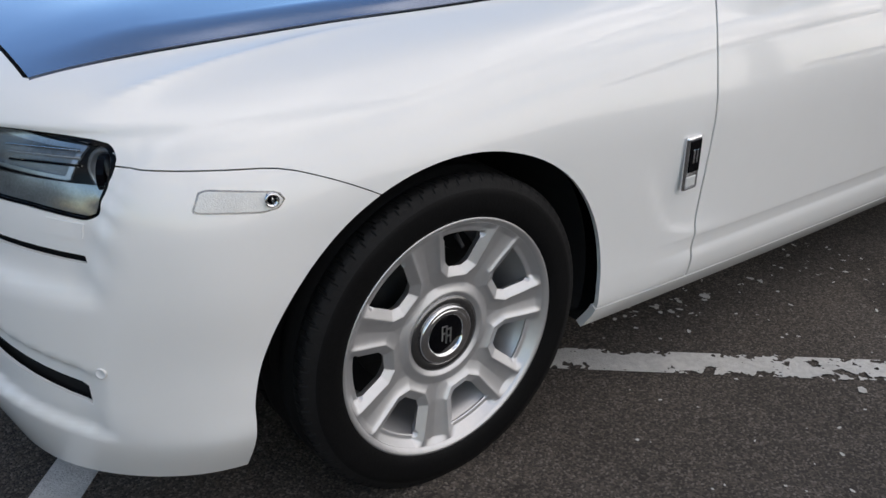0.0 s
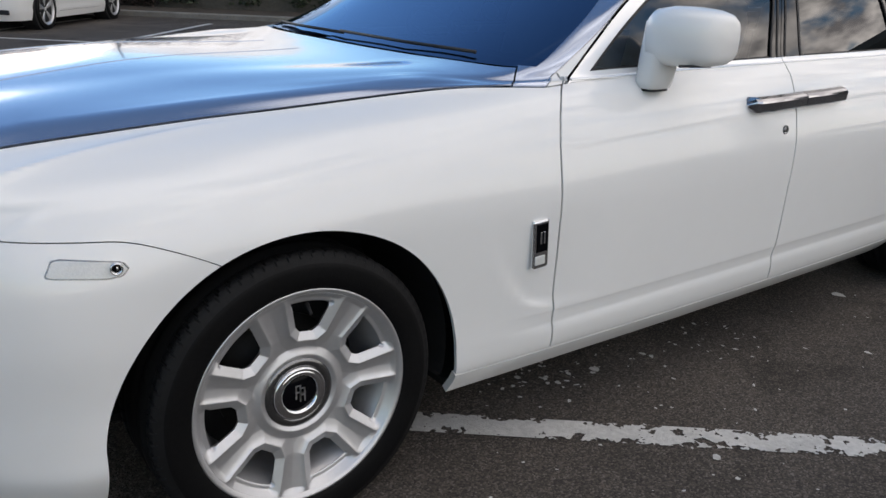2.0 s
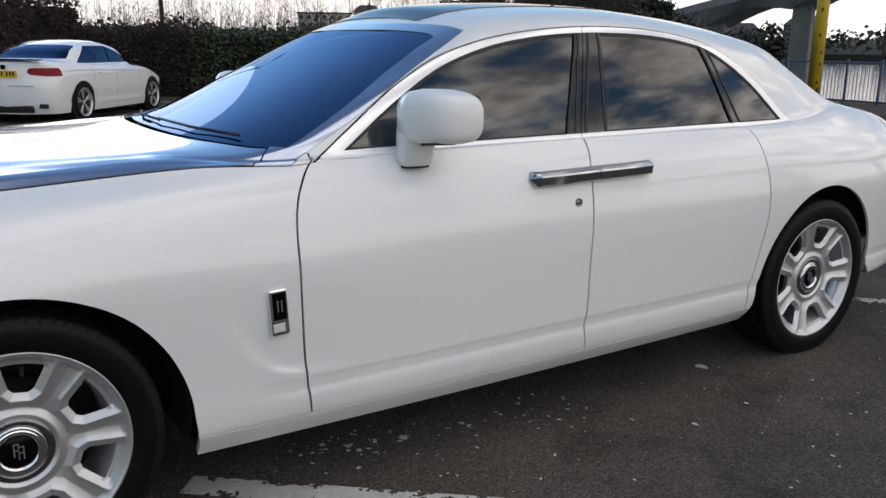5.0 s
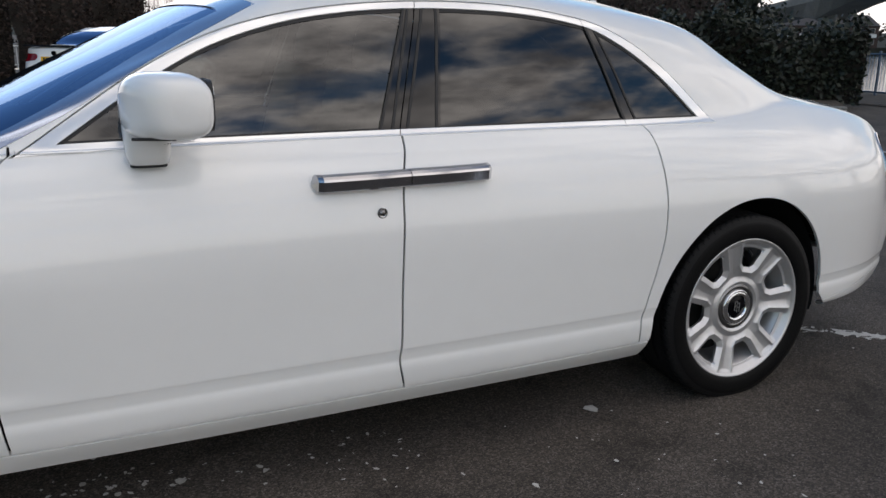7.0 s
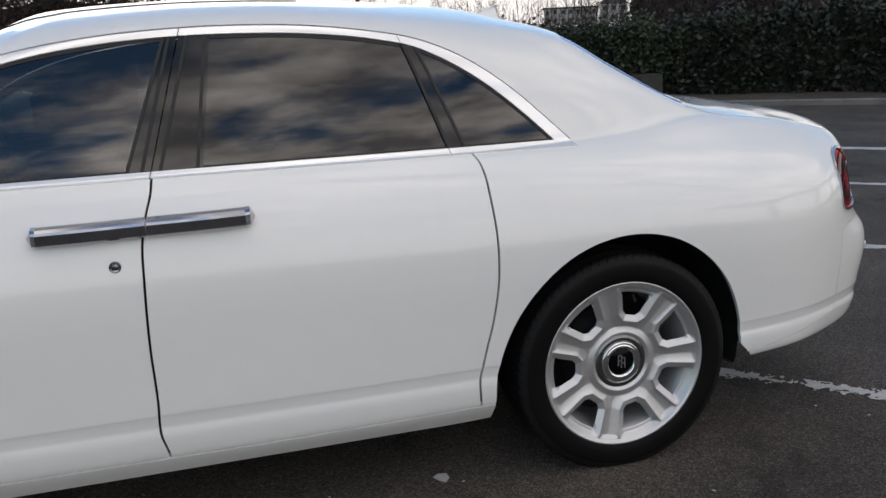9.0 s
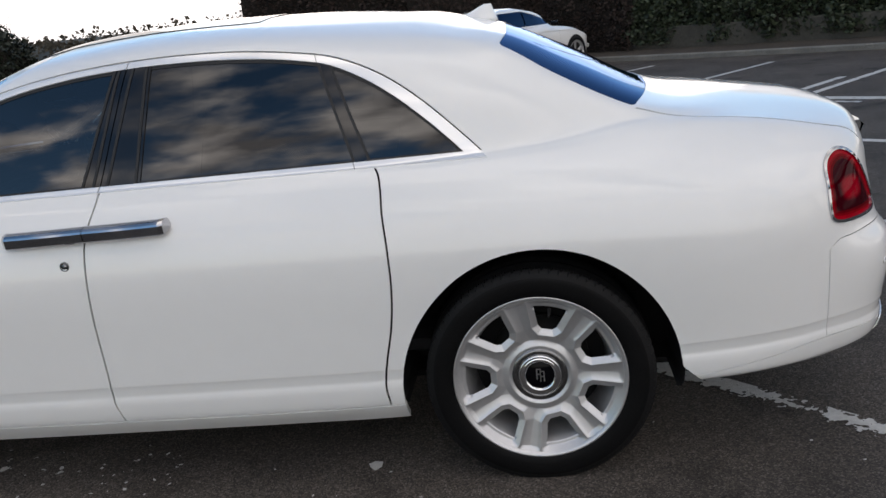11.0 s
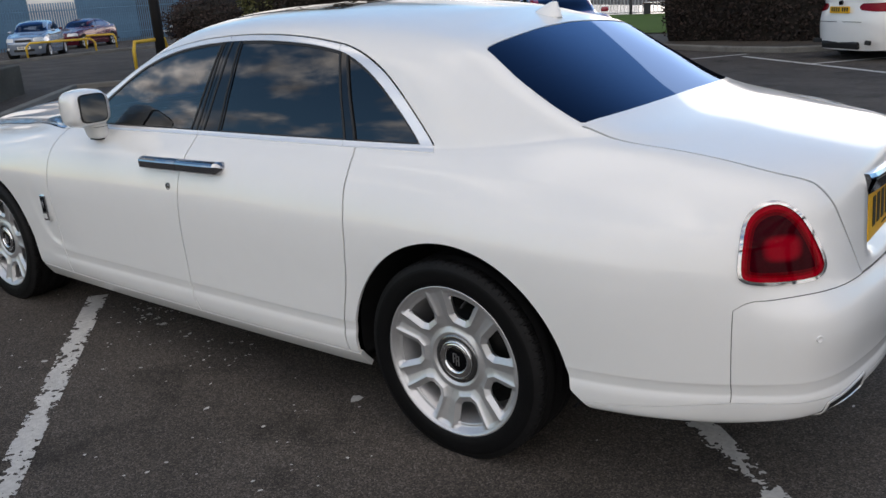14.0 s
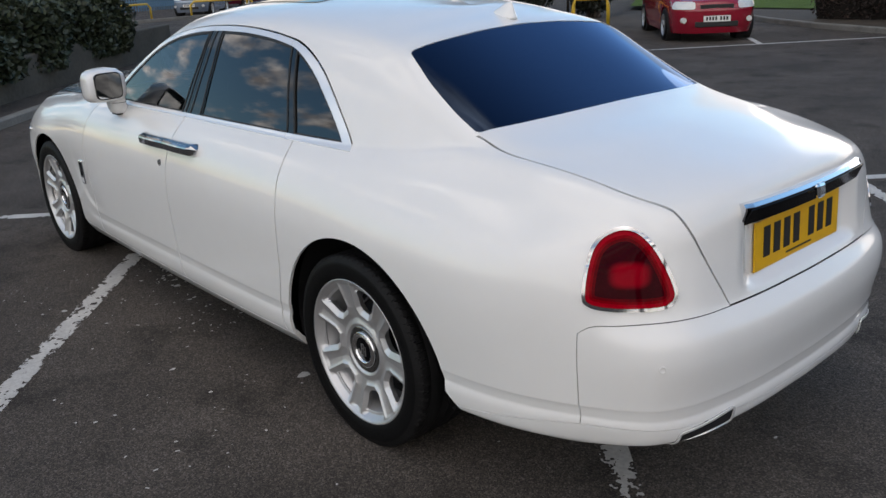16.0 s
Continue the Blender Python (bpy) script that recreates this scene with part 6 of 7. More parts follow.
# ---- parked cars ----
def small_car(name, m, label, paint, fo=.80, wb=2.81, ro=1.02, half=.905, top=1.43, nose=.72, cowl=.98, deck=1.05, xw=.42, xh=1.22, xr=2.30, xg=3.05, rim_r=.235, tyre_r=.318, spokes=5, plate_f=True, plate_r=True, plate_mat=None, hatch=False, boot_spoiler=False, lens=None):
    """A parked car with doors, glass, lamps and wheels; x runs back from the front axle."""
    top_ob = thing(name, m, label, "car")
    tail = wb + ro
    W_ = half

    us = [(-fo, 0), (-fo + .04, .5), (-fo + .26, .84), (0, .97), (.30 * wb, 1), (.55 * wb, 1), (.8 * wb, 1), (wb, .98), (tail - .24, .86), (tail - .05, .5), (tail, 0)]

    def ring(z, f=1.0, inset=0.0, zs=None):
        out = []
        for k, (x, w) in enumerate(us):
            e = inset if k < 3 else (-inset if k > 7 else 0)
            out.append((x + e, w * W_ * f, zs[k] if zs else z))
        return out

    lines = [ring(.17, .93, .06), ring(.30, .965, .02), ring(.48, .99, 0), ring(.62, 1.0, .0), ring(.74, .995, .02, [.62, .63, .66, .74, .78, .80, .82, .83, .80, .78, .78])]
    lines.append(ring(0, .96, .06, [nose - .04, nose - .035, nose - .02, nose + .10, cowl - .11, cowl - .09, cowl - .07, cowl - .06, deck - .14, deck - .10, deck - .09]))
    lines.append([(-fo + .16, 0, nose + .05), (-fo + .19, .42 * W_, nose + .04), (-fo + .34, .70 * W_, nose + .045), (.02, .83 * W_, nose + .165), (.30 * wb, .885 * W_, cowl - .035), (.55 * wb, .90 * W_, cowl - .015), (.8 * wb, .90 * W_, cowl), (wb + .02, .86 * W_, cowl + .01), (tail - .26, .76 * W_, deck - .02), (tail - .12, .44 * W_, deck), (tail - .09, 0, deck + .005)])
    gx = min(xg, tail - .30)
    lines.append([(xw, 0, cowl + .02), (xw + .03, .42 * W_, cowl + .01), (xw + .16, .70 * W_, cowl - .005), (xw + .28, .80 * W_, cowl - .01), (.36 * wb + .02, .845 * W_, cowl + .0), (.57 * wb, .86 * W_, cowl + .015), (.8 * wb, .855 * W_, cowl + .03), (gx - .22, .80 * W_, cowl + .06), (gx - .05, .66 * W_, deck + .035), (gx + .02, .38 * W_, deck + .045), (gx + .03, 0, deck + .05)])
    mid = (cowl + top) / 2 + .03
    hx = (xw + xh) / 2
    rx = (xr + gx) / 2 + .02
    lines.append([(hx, 0, mid + .02), (hx + .02, .38 * W_, mid + .01), (hx + .08, .60 * W_, mid), (hx + .16, .70 * W_, mid - .01), (hx + .32, .75 * W_, mid), (.57 * wb + .05, .765 * W_, mid + .01), (.78 * wb, .755 * W_, mid + .01), (rx - .22, .71 * W_, mid + .01), (rx - .05, .60 * W_, mid + .01), (rx, .34 * W_, mid + .02), (rx + .01, 0, mid + .025)])
    lines.append([(xh - .02, 0, top - .085), (xh, .36 * W_, top - .09), (xh + .06, .54 * W_, top - .105), (xh + .14, .61 * W_, top - .10), (xh + .30, .64 * W_, top - .075), (.57 * wb + .08, .65 * W_, top - .06), (xr - .22, .64 * W_, top - .075), (xr - .08, .61 * W_, top - .10), (xr + .04, .53 * W_, top - .10), (xr + .06, .32 * W_, top - .08), (xr + .06, 0, top - .075)])
    sx = np.linspace(xh + .25, xr - .2, 11)
    lines.append([(x, max(0, l[1] * .6), top - .018) for x, l in zip(sx, lines[-1])])
    lines.append([(x, 0, top - .014 * abs(k - 5) / 5) for k, x in enumerate(sx)])
    steps = (5, 5, 7, 10, 10, 10, 10, 8, 5, 5)
    grid, _ = smooth_line(np.array([smooth_line(l, steps)[0] for l in lines]), (3, 5, 5, 5, 6, 4, 4, 4, 4, 3, 3))
    grid[:, :, 1] = np.maximum(grid[:, :, 1], 0)
    # waistline crease, hollow doors and a stepped side skirt
    rank = np.interp(np.arange(len(grid)), np.cumsum((0, 3, 5, 5, 5, 6, 4, 4, 4, 4, 3, 3)), range(12))[:, None]
    along = np.clip((grid[..., 0] + fo - .35) / .3, 0, 1) * np.clip((tail - .25 - grid[..., 0]) / .3, 0, 1)
    hollow = .016 * np.clip((4.85 - rank) / .15, 0, 1) * np.clip((rank - 2.4) / 1.4, 0, 1) + .012 * np.clip((rank - 1.25) / .1, 0, 1) * np.clip((2.8 - rank) / 1.4, 0, 1)
    grid[..., 1] -= hollow * along
    wide = np.concatenate([grid[:, 1:2] * (1, -1, 1), grid, grid[:, -2:-1] * (1, -1, 1)], 1)
    nor = np.cross(np.gradient(grid, axis=0), wide[:, 2:] - wide[:, :-2])
    nor /= np.maximum(np.linalg.norm(nor, axis=-1, keepdims=True), 1e-9)
    nor[-1] = (0, 0, 1)
    nv, nu = grid.shape[:2]
    vv = np.repeat(np.arange(nv)[:, None], nu, 1)
    level = np.interp(vv, np.cumsum((0, 3, 5, 5, 5, 6, 4, 4, 4, 4, 3, 3)), range(12))
    pts = np.concatenate([grid, vv[..., None] * 0., level[..., None], nor], -1).reshape(-1, 8)
    skin = Skin(pts, [[j * nu + i, (j + 1) * nu + i, (j + 1) * nu + i + 1, j * nu + i + 1] for j in range(nv - 1) for i in range(nu - 1)])
    ra = tyre_r + .045
    arch_f = lambda p, c: ra - np.hypot(p[:, 0] - c, np.maximum(p[:, 2] - tyre_r, 0) if True else 0)
    skin = skin.cut(lambda p: np.where(p[:, 4] < 5, arch_f(p, 0), -1)).cut(lambda p: np.where(p[:, 4] < 5, arch_f(p, wb), -1))
    low = skin.cut(lambda p: p[:, 4] - 7)
    high = skin.cut(lambda p: p[:, 4] - 7, False)
    glass_z = lambda p: np.maximum.reduce([p[:, 2] - (top - .115 - .30 * np.clip((xh + .35 - p[:, 0]) / 1.0, 0, 1) ** 1.1 * (top - cowl) * 2.1 - .62 * np.clip((p[:, 0] - (xr - .12)), 0, 2)), (cowl + .035) - p[:, 2], .52 * W_ - p[:, 1]])
    ws = lambda p: np.maximum.reduce([p[:, 0] - (xh + .01 + .35 * np.clip(p[:, 1] - .3, 0, 1) * .5), p[:, 1] - (.74 * W_ - (p[:, 2] - cowl) * .42), (cowl + .02) - p[:, 2]])
    rs = lambda p: np.maximum.reduce([(xr + .05) - p[:, 0], p[:, 1] - (.80 * W_ - (p[:, 2] - cowl) * .46), (deck + .05) - p[:, 2], p[:, 2] - (top - .10)])
    g1 = lambda p: p[:, 0] - (.17 * wb + .10 + .0 * p[:, 2])
    g2 = lambda p: p[:, 0] - .555 * wb
    g3 = lambda p: p[:, 0] - (.86 * wb - .12 * np.clip(.75 - p[:, 2], 0, 1))
    doors = lambda p: np.maximum.reduce([.28 - p[:, 2], p[:, 2] - (cowl + .005), .6 * W_ - p[:, 1]])
    body = low.cut(lambda p: np.maximum.reduce([doors(p), -g1(p), g3(p)]) - .003, False)
    panel("body", body, paint, top_ob, "both", .02)
    for nm in ("left", "right"):
        dz = low.cut(lambda p: doors(p) + .003)
        panel("front_door", dz.above(g1, gap=.003).below(g2, gap=.003), paint, top_ob, nm, .02)
        panel("rear_door", dz.above(g2, gap=.003).below(g3, gap=.003), paint, top_ob, nm, .02)
        panel("side_window", high.cut(glass_z).below(g2, gap=.02).moved(.004), GLASS_BACK, top_ob, nm, 0)
        panel("side_window", high.cut(glass_z).above(g2, gap=.02).moved(.004), GLASS_BACK, top_ob, nm, 0)
    pil = high.cut(glass_z, False).cut(ws, False).cut(rs, False)
    panel("roof", pil, paint, top_ob, "both", .012)
    panel("windscreen", high.cut(ws).moved(.003), GLASS_BACK, top_ob, "both", 0)
    panel("rear_window", high.cut(rs).moved(.003), GLASS_BACK, top_ob, "both", 0)
    panel("underbody", low.cut(lambda p: p[:, 4] - 6.5).moved(.03), DARK_VOID, top_ob, "both", 0)
    for s in (-1, 1):
        for c in (0, wb):
            w = road_wheel("wheel", top_ob, spokes, .4, tyre_r, rim_r, .21, "twin", False)
            w.matrix_local = pose(c, s * (W_ - .115), tyre_r) if s < 0 else pose(c, s * (W_ - .115), tyre_r, 0, 0, 180)
            part("wheel_well", rod((c, s * (W_ - .02 - .30), tyre_r), (c, s * (W_ - .05), tyre_r), ra + .005, sides=28), DARK_VOID, top_ob)
        part("door_mirror", box((.10, .16, .10), (.17 * wb + .34, s * (W_ + .03), cowl + .03), (0, 0, s * 10), .035, 3), BLACK_GLOSS if not hatch else paint, top_ob, "", True)
        for c in (.40, .72):
            part("door_handle", box((.16, .03, .022), (c * wb + .16, s * (W_ * .985 + .01), cowl - .13), (0, 0, 0), .008), paint if not hatch else BLACK_MATT, top_ob)
    lens_l = lens or RED_LENS
    tl = lambda p: np.maximum.reduce([tail - .42 - p[:, 0], .42 * W_ - p[:, 1], deck - .24 - p[:, 2] + .10 * np.clip(.75 - p[:, 1] / W_, 0, 1), p[:, 2] - (deck - .10)])
    hl = lambda p: np.maximum.reduce([p[:, 0] - (-fo + .40), .46 * W_ - p[:, 1], nose - .12 - p[:, 2], p[:, 2] - (nose + .015)])
    for nm in ("left", "right"):
        panel("tail_lamp", low.cut(tl).moved(-.006), lens_l, top_ob, nm, .008, "red tail lamp")
        panel("head_lamp", low.cut(hl).moved(-.006), PALE_LAMP, top_ob, nm, .008, "pale headlamp")
    part("grille", box((.03, .62, .10), (-fo + .045, 0, nose - .09), bevel=.012), BLACK_MATT, top_ob)
    part("lower_grille", box((.03, .80, .10), (-fo + .02, 0, .34), bevel=.012), BLACK_MATT, top_ob)
    part("rear_skirt", box((.06, .92, .13), (tail - .055, 0, .255), (0, 12, 0), bevel=.03), BLACK_MATT, top_ob, "black rear diffuser")
    part("bumper_line", box((.01, 1.05, .008), (tail - .012, 0, deck - .40)), DARK_VOID, top_ob)
    for s in (-1, 1):
        part("fog_lamp", rod((-fo + .10, s * .62, .42), (-fo + .03, s * .60, .42), .05, sides=16), PALE_LAMP, top_ob)
        part("rear_reflector", box((.04, .24, .075), (tail - .10, s * .60, .31), (0, 0, s * -18), .012), BLACK_MATT, top_ob)
    if plate_r:
        number_plate(top_ob, pose(tail + .006, 0, deck - .20, 0, 0, 90), .50, .11, plate_mat or PLATE_YELLOW, 7, False)
    if plate_f:
        number_plate(top_ob, pose(-fo - .006, 0, .44, 0, 0, -90), .50, .11, PLATE_WHITE, 7, False)
    part("boot_badge", rod((tail - .03, 0, deck - .085), (tail + .004, 0, deck - .085), .04, sides=18), BLACK_GLOSS, top_ob)
    if boot_spoiler:
        part("boot_spoiler", box((.12, 1.25, .018), (tail - .12, 0, deck + .035), (0, 6, 0), .006), BLACK_GLOSS, top_ob, "black boot lip spoiler")
    return top_ob


RED_LAMP = grain(principled("bright_red_lamp", (0.20, 0.003, 0.010), 0.1, 0.0, Specular_IOR_Level=0.2), 14, 0.3)
RED_PAINT = principled("crimson_paint", (0.27, 0.006, 0.022), 0.25, 0.0, Coat_Weight=1.0, Coat_Roughness=0.05)
BLUE_PAINT = principled("light_blue_paint", (0.27, 0.33, 0.42), 0.25, 0.4, Coat_Weight=1.0, Coat_Roughness=0.05)
WINE_PAINT = principled("wine_red_paint", (0.11, 0.008, 0.022), 0.25, 0.3, Coat_Weight=1.0, Coat_Roughness=0.05)
DARK_PAINT = principled("dark_blue_paint", (0.02, 0.03, 0.05), 0.25, 0.3, Coat_Weight=1.0, Coat_Roughness=0.05)

small_car("saloon", pose(3.54, 15.99, 0, 0, 0, -128), "white compact saloon with black boot lip, parked by hedge", WHITE_PAINT, fo=.84, ro=.98, tyre_r=.335, rim_r=.252, lens=RED_LAMP, xr=2.40, xg=3.14, top=1.44, boot_spoiler=True)
small_car("hatchback", pose(-3.85, 12.75, 0, 0, 0, 134.6), "crimson hatchback parked nose out in a bay", RED_PAINT, fo=.88, wb=2.52, ro=.95, half=.86, top=1.43, nose=.74, cowl=.97, deck=1.0, xw=.45, xh=1.25, xr=2.45, xg=3.1, rim_r=.20, tyre_r=.30, hatch=True)
small_car("city_car", pose(-30.4, 14.4, 0, 0, 0, 138), "pale blue small hatchback parked before a fence", BLUE_PAINT, fo=.75, wb=2.45, ro=.60, half=.83, top=1.50, nose=.80, cowl=1.02, deck=1.02, xw=.25, xh=1.0, xr=2.35, xg=2.85, rim_r=.18, tyre_r=.285, hatch=True)
small_car("estate_car", pose(-36.3, 19.4, 0, 0, 0, 118), "dark red car parked before a fence", WINE_PAINT, fo=.8, wb=2.6, ro=.9, half=.86, top=1.42, hatch=True)
small_car("coupe", pose(-37, 26.5, 0, 0, 0, 75), "dark blue car parked before a fence", DARK_PAINT, fo=.8, wb=2.6, ro=.9, half=.86, top=1.42, hatch=True)

# ---- waterside: railing, post, water, far bank ----
RAIL_PAINT = grain(principled("blue_grey_rail_paint", (0.06, 0.10, 0.15), 0.45), 8, 0.25)
YELLOW_PAINT = grain(principled("chipped_yellow_paint", (0.62, 0.40, 0.03), 0.5), 3, 0.25, 0.3, 30)
RUST = grain(principled("rust", (0.09, 0.04, 0.02), 0.9), 9, 0.4)
STEEL = grain(principled("dark_steel", (0.035, 0.035, 0.037), 0.5), 6, 0.3)
WATER = principled("grey_water", (0.10, 0.13, 0.15), 0.12, 0.0, IOR=1.33)
BRICK = grain(principled("far_brick", (0.055, 0.034, 0.028), 0.85), 1.2, 0.25)
RENDER_WHITE = grain(principled("pale_render", (0.52, 0.50, 0.46), 0.85), 0.6, 0.15)
SLATE = grain(principled("slate_roof", (0.06, 0.055, 0.055), 0.8), 0.9, 0.25)
PANE = principled("far_window", (0.03, 0.035, 0.04), 0.15)
FRAME_WHITE = grain(principled("white_frame", (0.6, 0.6, 0.58), 0.5), 4, 0.08)
FAR_FRAME = grain(principled("far_window_frame", (0.22, 0.21, 0.20), 0.6), 4, 0.1)
BRIDGE_CONC = grain(principled("bridge_concrete", (0.15, 0.145, 0.135), 0.9), 0.3, 0.25)
BLUE_CLAD = grain(principled("blue_cladding", (0.10, 0.20, 0.30), 0.6), 0.8, 0.3)
HILL = grain(principled("wooded_hill", (0.035, 0.035, 0.025), 0.95), 0.05, 0.5, 0.6, 0.6)

RAIL, RAIL_RUN, RAIL_OUT = Vector((20.9, 14.6, 0)), Vector((-.13, -.9915, 0)), Vector((.9915, -.13, 0))


def rail_at(t, o=0.0, z=0.0):
    return RAIL + RAIL_RUN * t + RAIL_OUT * o + Vector((0, 0, z))


def railing():
    fence = thing("railing", Matrix.Identity(4), "blue-grey steel bar railing at the water's edge", "railing")
    t0, t1 = -10.0, 14.0
    for z in (.12, 1.08):
        part("rail", tube([rail_at(t0, 0, z), rail_at(t1, 0, z)], .022, 8), RAIL_PAINT, fence)
    post = box((.07, .05, 1.16), (0, 0, .58), bevel=.006)
    first = part("post", post, RAIL_PAINT, fence)
    first.location = rail_at(t0)
    bar = None
    n = 0
    t = t0
    while t < t1:
        if n % 9 == 0 and n:
            o = new("post", first.data)
            o.parent = fence
            o.location = rail_at(t)
        elif n:
            if bar is None:
                bar = part("bar", rod((0, 0, .12), (0, 0, 1.08), .0085, sides=6), RAIL_PAINT, fence)
                o = bar
            else:
                o = new("bar", bar.data)
                o.parent = fence
            o.location = rail_at(t)
        n += 1
        t += .11


railing()
verge2 = [rail_at(-12, -2.6, .02), rail_at(20, -2.6, .02), rail_at(20, .8, .05), rail_at(-12, .8, .05)]
tagged(obj("grass_bank", verge2, [(0, 1, 2, 3)], EARTH, None, "", False), "bare earth strip before the railing", "soil", "", "structure")
quay = [rail_at(-300, .9, .04), rail_at(300, .9, .04), rail_at(300, .9, -6), rail_at(-300, .9, -6)]
tagged(obj("quay_wall", quay, [(0, 1, 2, 3)], CONCRETE, None, "", False), "concrete quay face over the water", "quay", "", "structure")
sea = [rail_at(-900, .5, -2.4), rail_at(900, .5, -2.4), rail_at(900, 700, -2.4), rail_at(-900, 700, -2.4)]
wm = WATER.node_tree
wt = wm.nodes.new("ShaderNodeTexNoise")
wt.inputs["Scale"].default_value = 1.6
wc = wm.nodes.new("ShaderNodeTexCoord")
wb_ = wm.nodes.new("ShaderNodeBump")
wb_.inputs["Strength"].default_value, wb_.inputs["Distance"].default_value = 0.5, 0.05
link(wm, wc.outputs["Object"], wt.inputs["Vector"])
link(wm, wt.outputs["Fac"], wb_.inputs["Height"])
link(wm, wb_.outputs[0], wm.nodes["Principled BSDF"].inputs["Normal"])
tagged(obj("water", sea, [(0, 1, 2, 3)], WATER, None, "", False), "pale grey rippled water", "water", "", "structure")

# yellow height-barrier post
post = thing("barrier_post", pose(18.35, 9.38, 0, 0, 0, 20), "tall round yellow steel post with rust marks", "post")
part("shaft", rod((0, 0, 0), (0, 0, 5.2), .145, .14, 24), YELLOW_PAINT, post, "", True)
part("base_plate", box((.5, .5, .04), (0, 0, .02), bevel=.008), RUST, post)
rust_rng = random.Random(3)
for z, w in ((.20, .15), (.42, .09), (.62, .05), (1.05, .06), (1.32, .045), (1.72, .05), (2.3, .06), (2.75, .05)):
    turn = rust_rng.uniform(195, 245)
    bm = bmesh.new()
    bmesh.ops.create_icosphere(bm, subdivisions=2, radius=1.0)
    for v in bm.verts:
        v.co *= 1 + .35 * noise.noise(v.co * 1.7 + Vector((z * 9, 0, 0)))
        v.co = Vector((v.co.x * .006, v.co.y * w * .5, v.co.z * w * .8))
    mark = part("rust_mark", bm, RUST, post)
    mark.matrix_local = pose(0, 0, 0, 0, 0, turn) @ pose(.143, 0, z)


def far(az, dist, z=0.0, eye=(.3, -3.0)):
    a = radians(az)
    return Vector((eye[0] + dist * math.sin(a), eye[1] + dist * math.cos(a), z))


# far bank with its woods
def ridge(name, az0, az1, dist, heights, depth, mat, label, seed):
    n = 90
    verts, faces = [], []
    for i in range(n + 1):
        az = az0 + (az1 - az0) * i / n
        h = float(heights(az)) + 1.1 * noise.noise((az * .9, seed, 0)) + .7 * noise.noise((az * 3.1, seed, 2))
        for r, z in ((0, -2.6), (0, .2), (depth * .3, h * .55), (depth, h)):
            verts.append(far(az, dist + r, z))
    for i in range(n):
        for k in range(3):
            faces.append((4 * i + k, 4 * i + 4 + k, 4 * i + 5 + k, 4 * i + 1 + k))
    ob = obj(name, verts, faces, mat, None, "", False)
    return tagged(ob, label, "hillside", "", "structure")


ridge("backdrop_hill", -70, 120, 300, curve1((-70, 5), (-40, 7), (-5, 8), (15, 9), (30, 7), (45, 6), (60, 6), (80, 7), (120, 6)), 120, HILL, "dark wooded far hillside", 2)


def far_woods():
    rng = random.Random(8)
    pts = []
    for _ in range(9000):
        az = rng.uniform(-40, 75)
        h = 6 + 2.5 * noise.noise((az * .25, 4, 0))
        d = 290 + rng.uniform(0, 60)
        pts.append(far(az, d, max(0, rng.gauss(h * .55, h * .3)) + 1.0))
    v, f = leaves(pts, 1.4, rng, 1.2)
    ob = obj("far_woods", v, f, leaf_material("far_trees", (0.022, 0.022, 0.014), (0.075, 0.062, 0.045), .95))
    tagged(ob, "bare and evergreen woods on the far bank", "woods", "", "stuff")


far_woods()


def block(name, az, dist, width, storeys, z0, wall, roof_mat, label, bays, depth=9.0, pitched=True, turn=0.0, storey=2.8, balconies=False):
    """A far building: walls, roof, and a window for each bay and storey on the side to the car park."""
    c = far(az, dist, z0)
    b = thing(name, Matrix.Translation(c) @ pose(0, 0, 0, 0, 0, -az + turn), label, "building")
    h = storeys * storey
    part("wall", box((width, depth, h), (0, depth / 2, h / 2)), wall, b)
    if pitched:
        bm = bmesh.new()
        rh = depth * .32
        vs = [bm.verts.new(p) for p in ((-width / 2 - .3, -.4, h), (width / 2 + .3, -.4, h), (width / 2 + .3, depth + .4, h), (-width / 2 - .3, depth + .4, h), (-width / 2 + depth * .3, depth / 2, h + rh), (width / 2 - depth * .3, depth / 2, h + rh))]
        for f in ((0, 1, 5, 4), (1, 2, 5), (2, 3, 4, 5), (3, 0, 4), (3, 2, 1, 0)):
            bm.faces.new([vs[k] for k in f])
        part("roof", bm, roof_mat, b)
    else:
        part("roof", box((width + .8, depth + .8, .5), (0, depth / 2, h + .2)), roof_mat, b)
    for s in range(storeys):
        for k in range(bays):
            x = -width / 2 + width * (k + .5) / bays
            w = part("window", box((width / bays * .46, .12, storey * .5), (x, -.03, storey * (s + .55))), FAR_FRAME, b)
            part("pane", box((width / bays * .36, .06, storey * .40), (x, -.08, storey * (s + .55))), PANE, w)
            if balconies and s:
                part("balcony", box((width / bays * .7, 1.0, .9), (x, -.5, storey * (s + .1))), FRAME_WHITE, b)
    return b


block("apartment_house", 61.0, 265, 15, 3, .2, BRICK, SLATE, "brown brick waterside apartment house with slate roof", 5)
block("apartment_house", 55.0, 275, 12, 3, .2, BRICK, SLATE, "brown brick waterside apartment house with slate roof", 4)
block("terrace", 49.6, 250, 26, 2, .2, BRICK, SLATE, "dark brick waterside terrace with white balconies", 8, balconies=True)
block("terrace", 66.5, 258, 24, 2, .2, BRICK, SLATE, "dark brick waterside terrace with white balconies", 6)
for az, w, n in ((24.2, 19, 7), (30.4, 22, 8), (36.4, 12, 4)):
    block("apartment_block", az, 310, w, 2, 6.9, RENDER_WHITE, SLATE, "pale flat-roofed apartment block on a hill", n, 10, False)
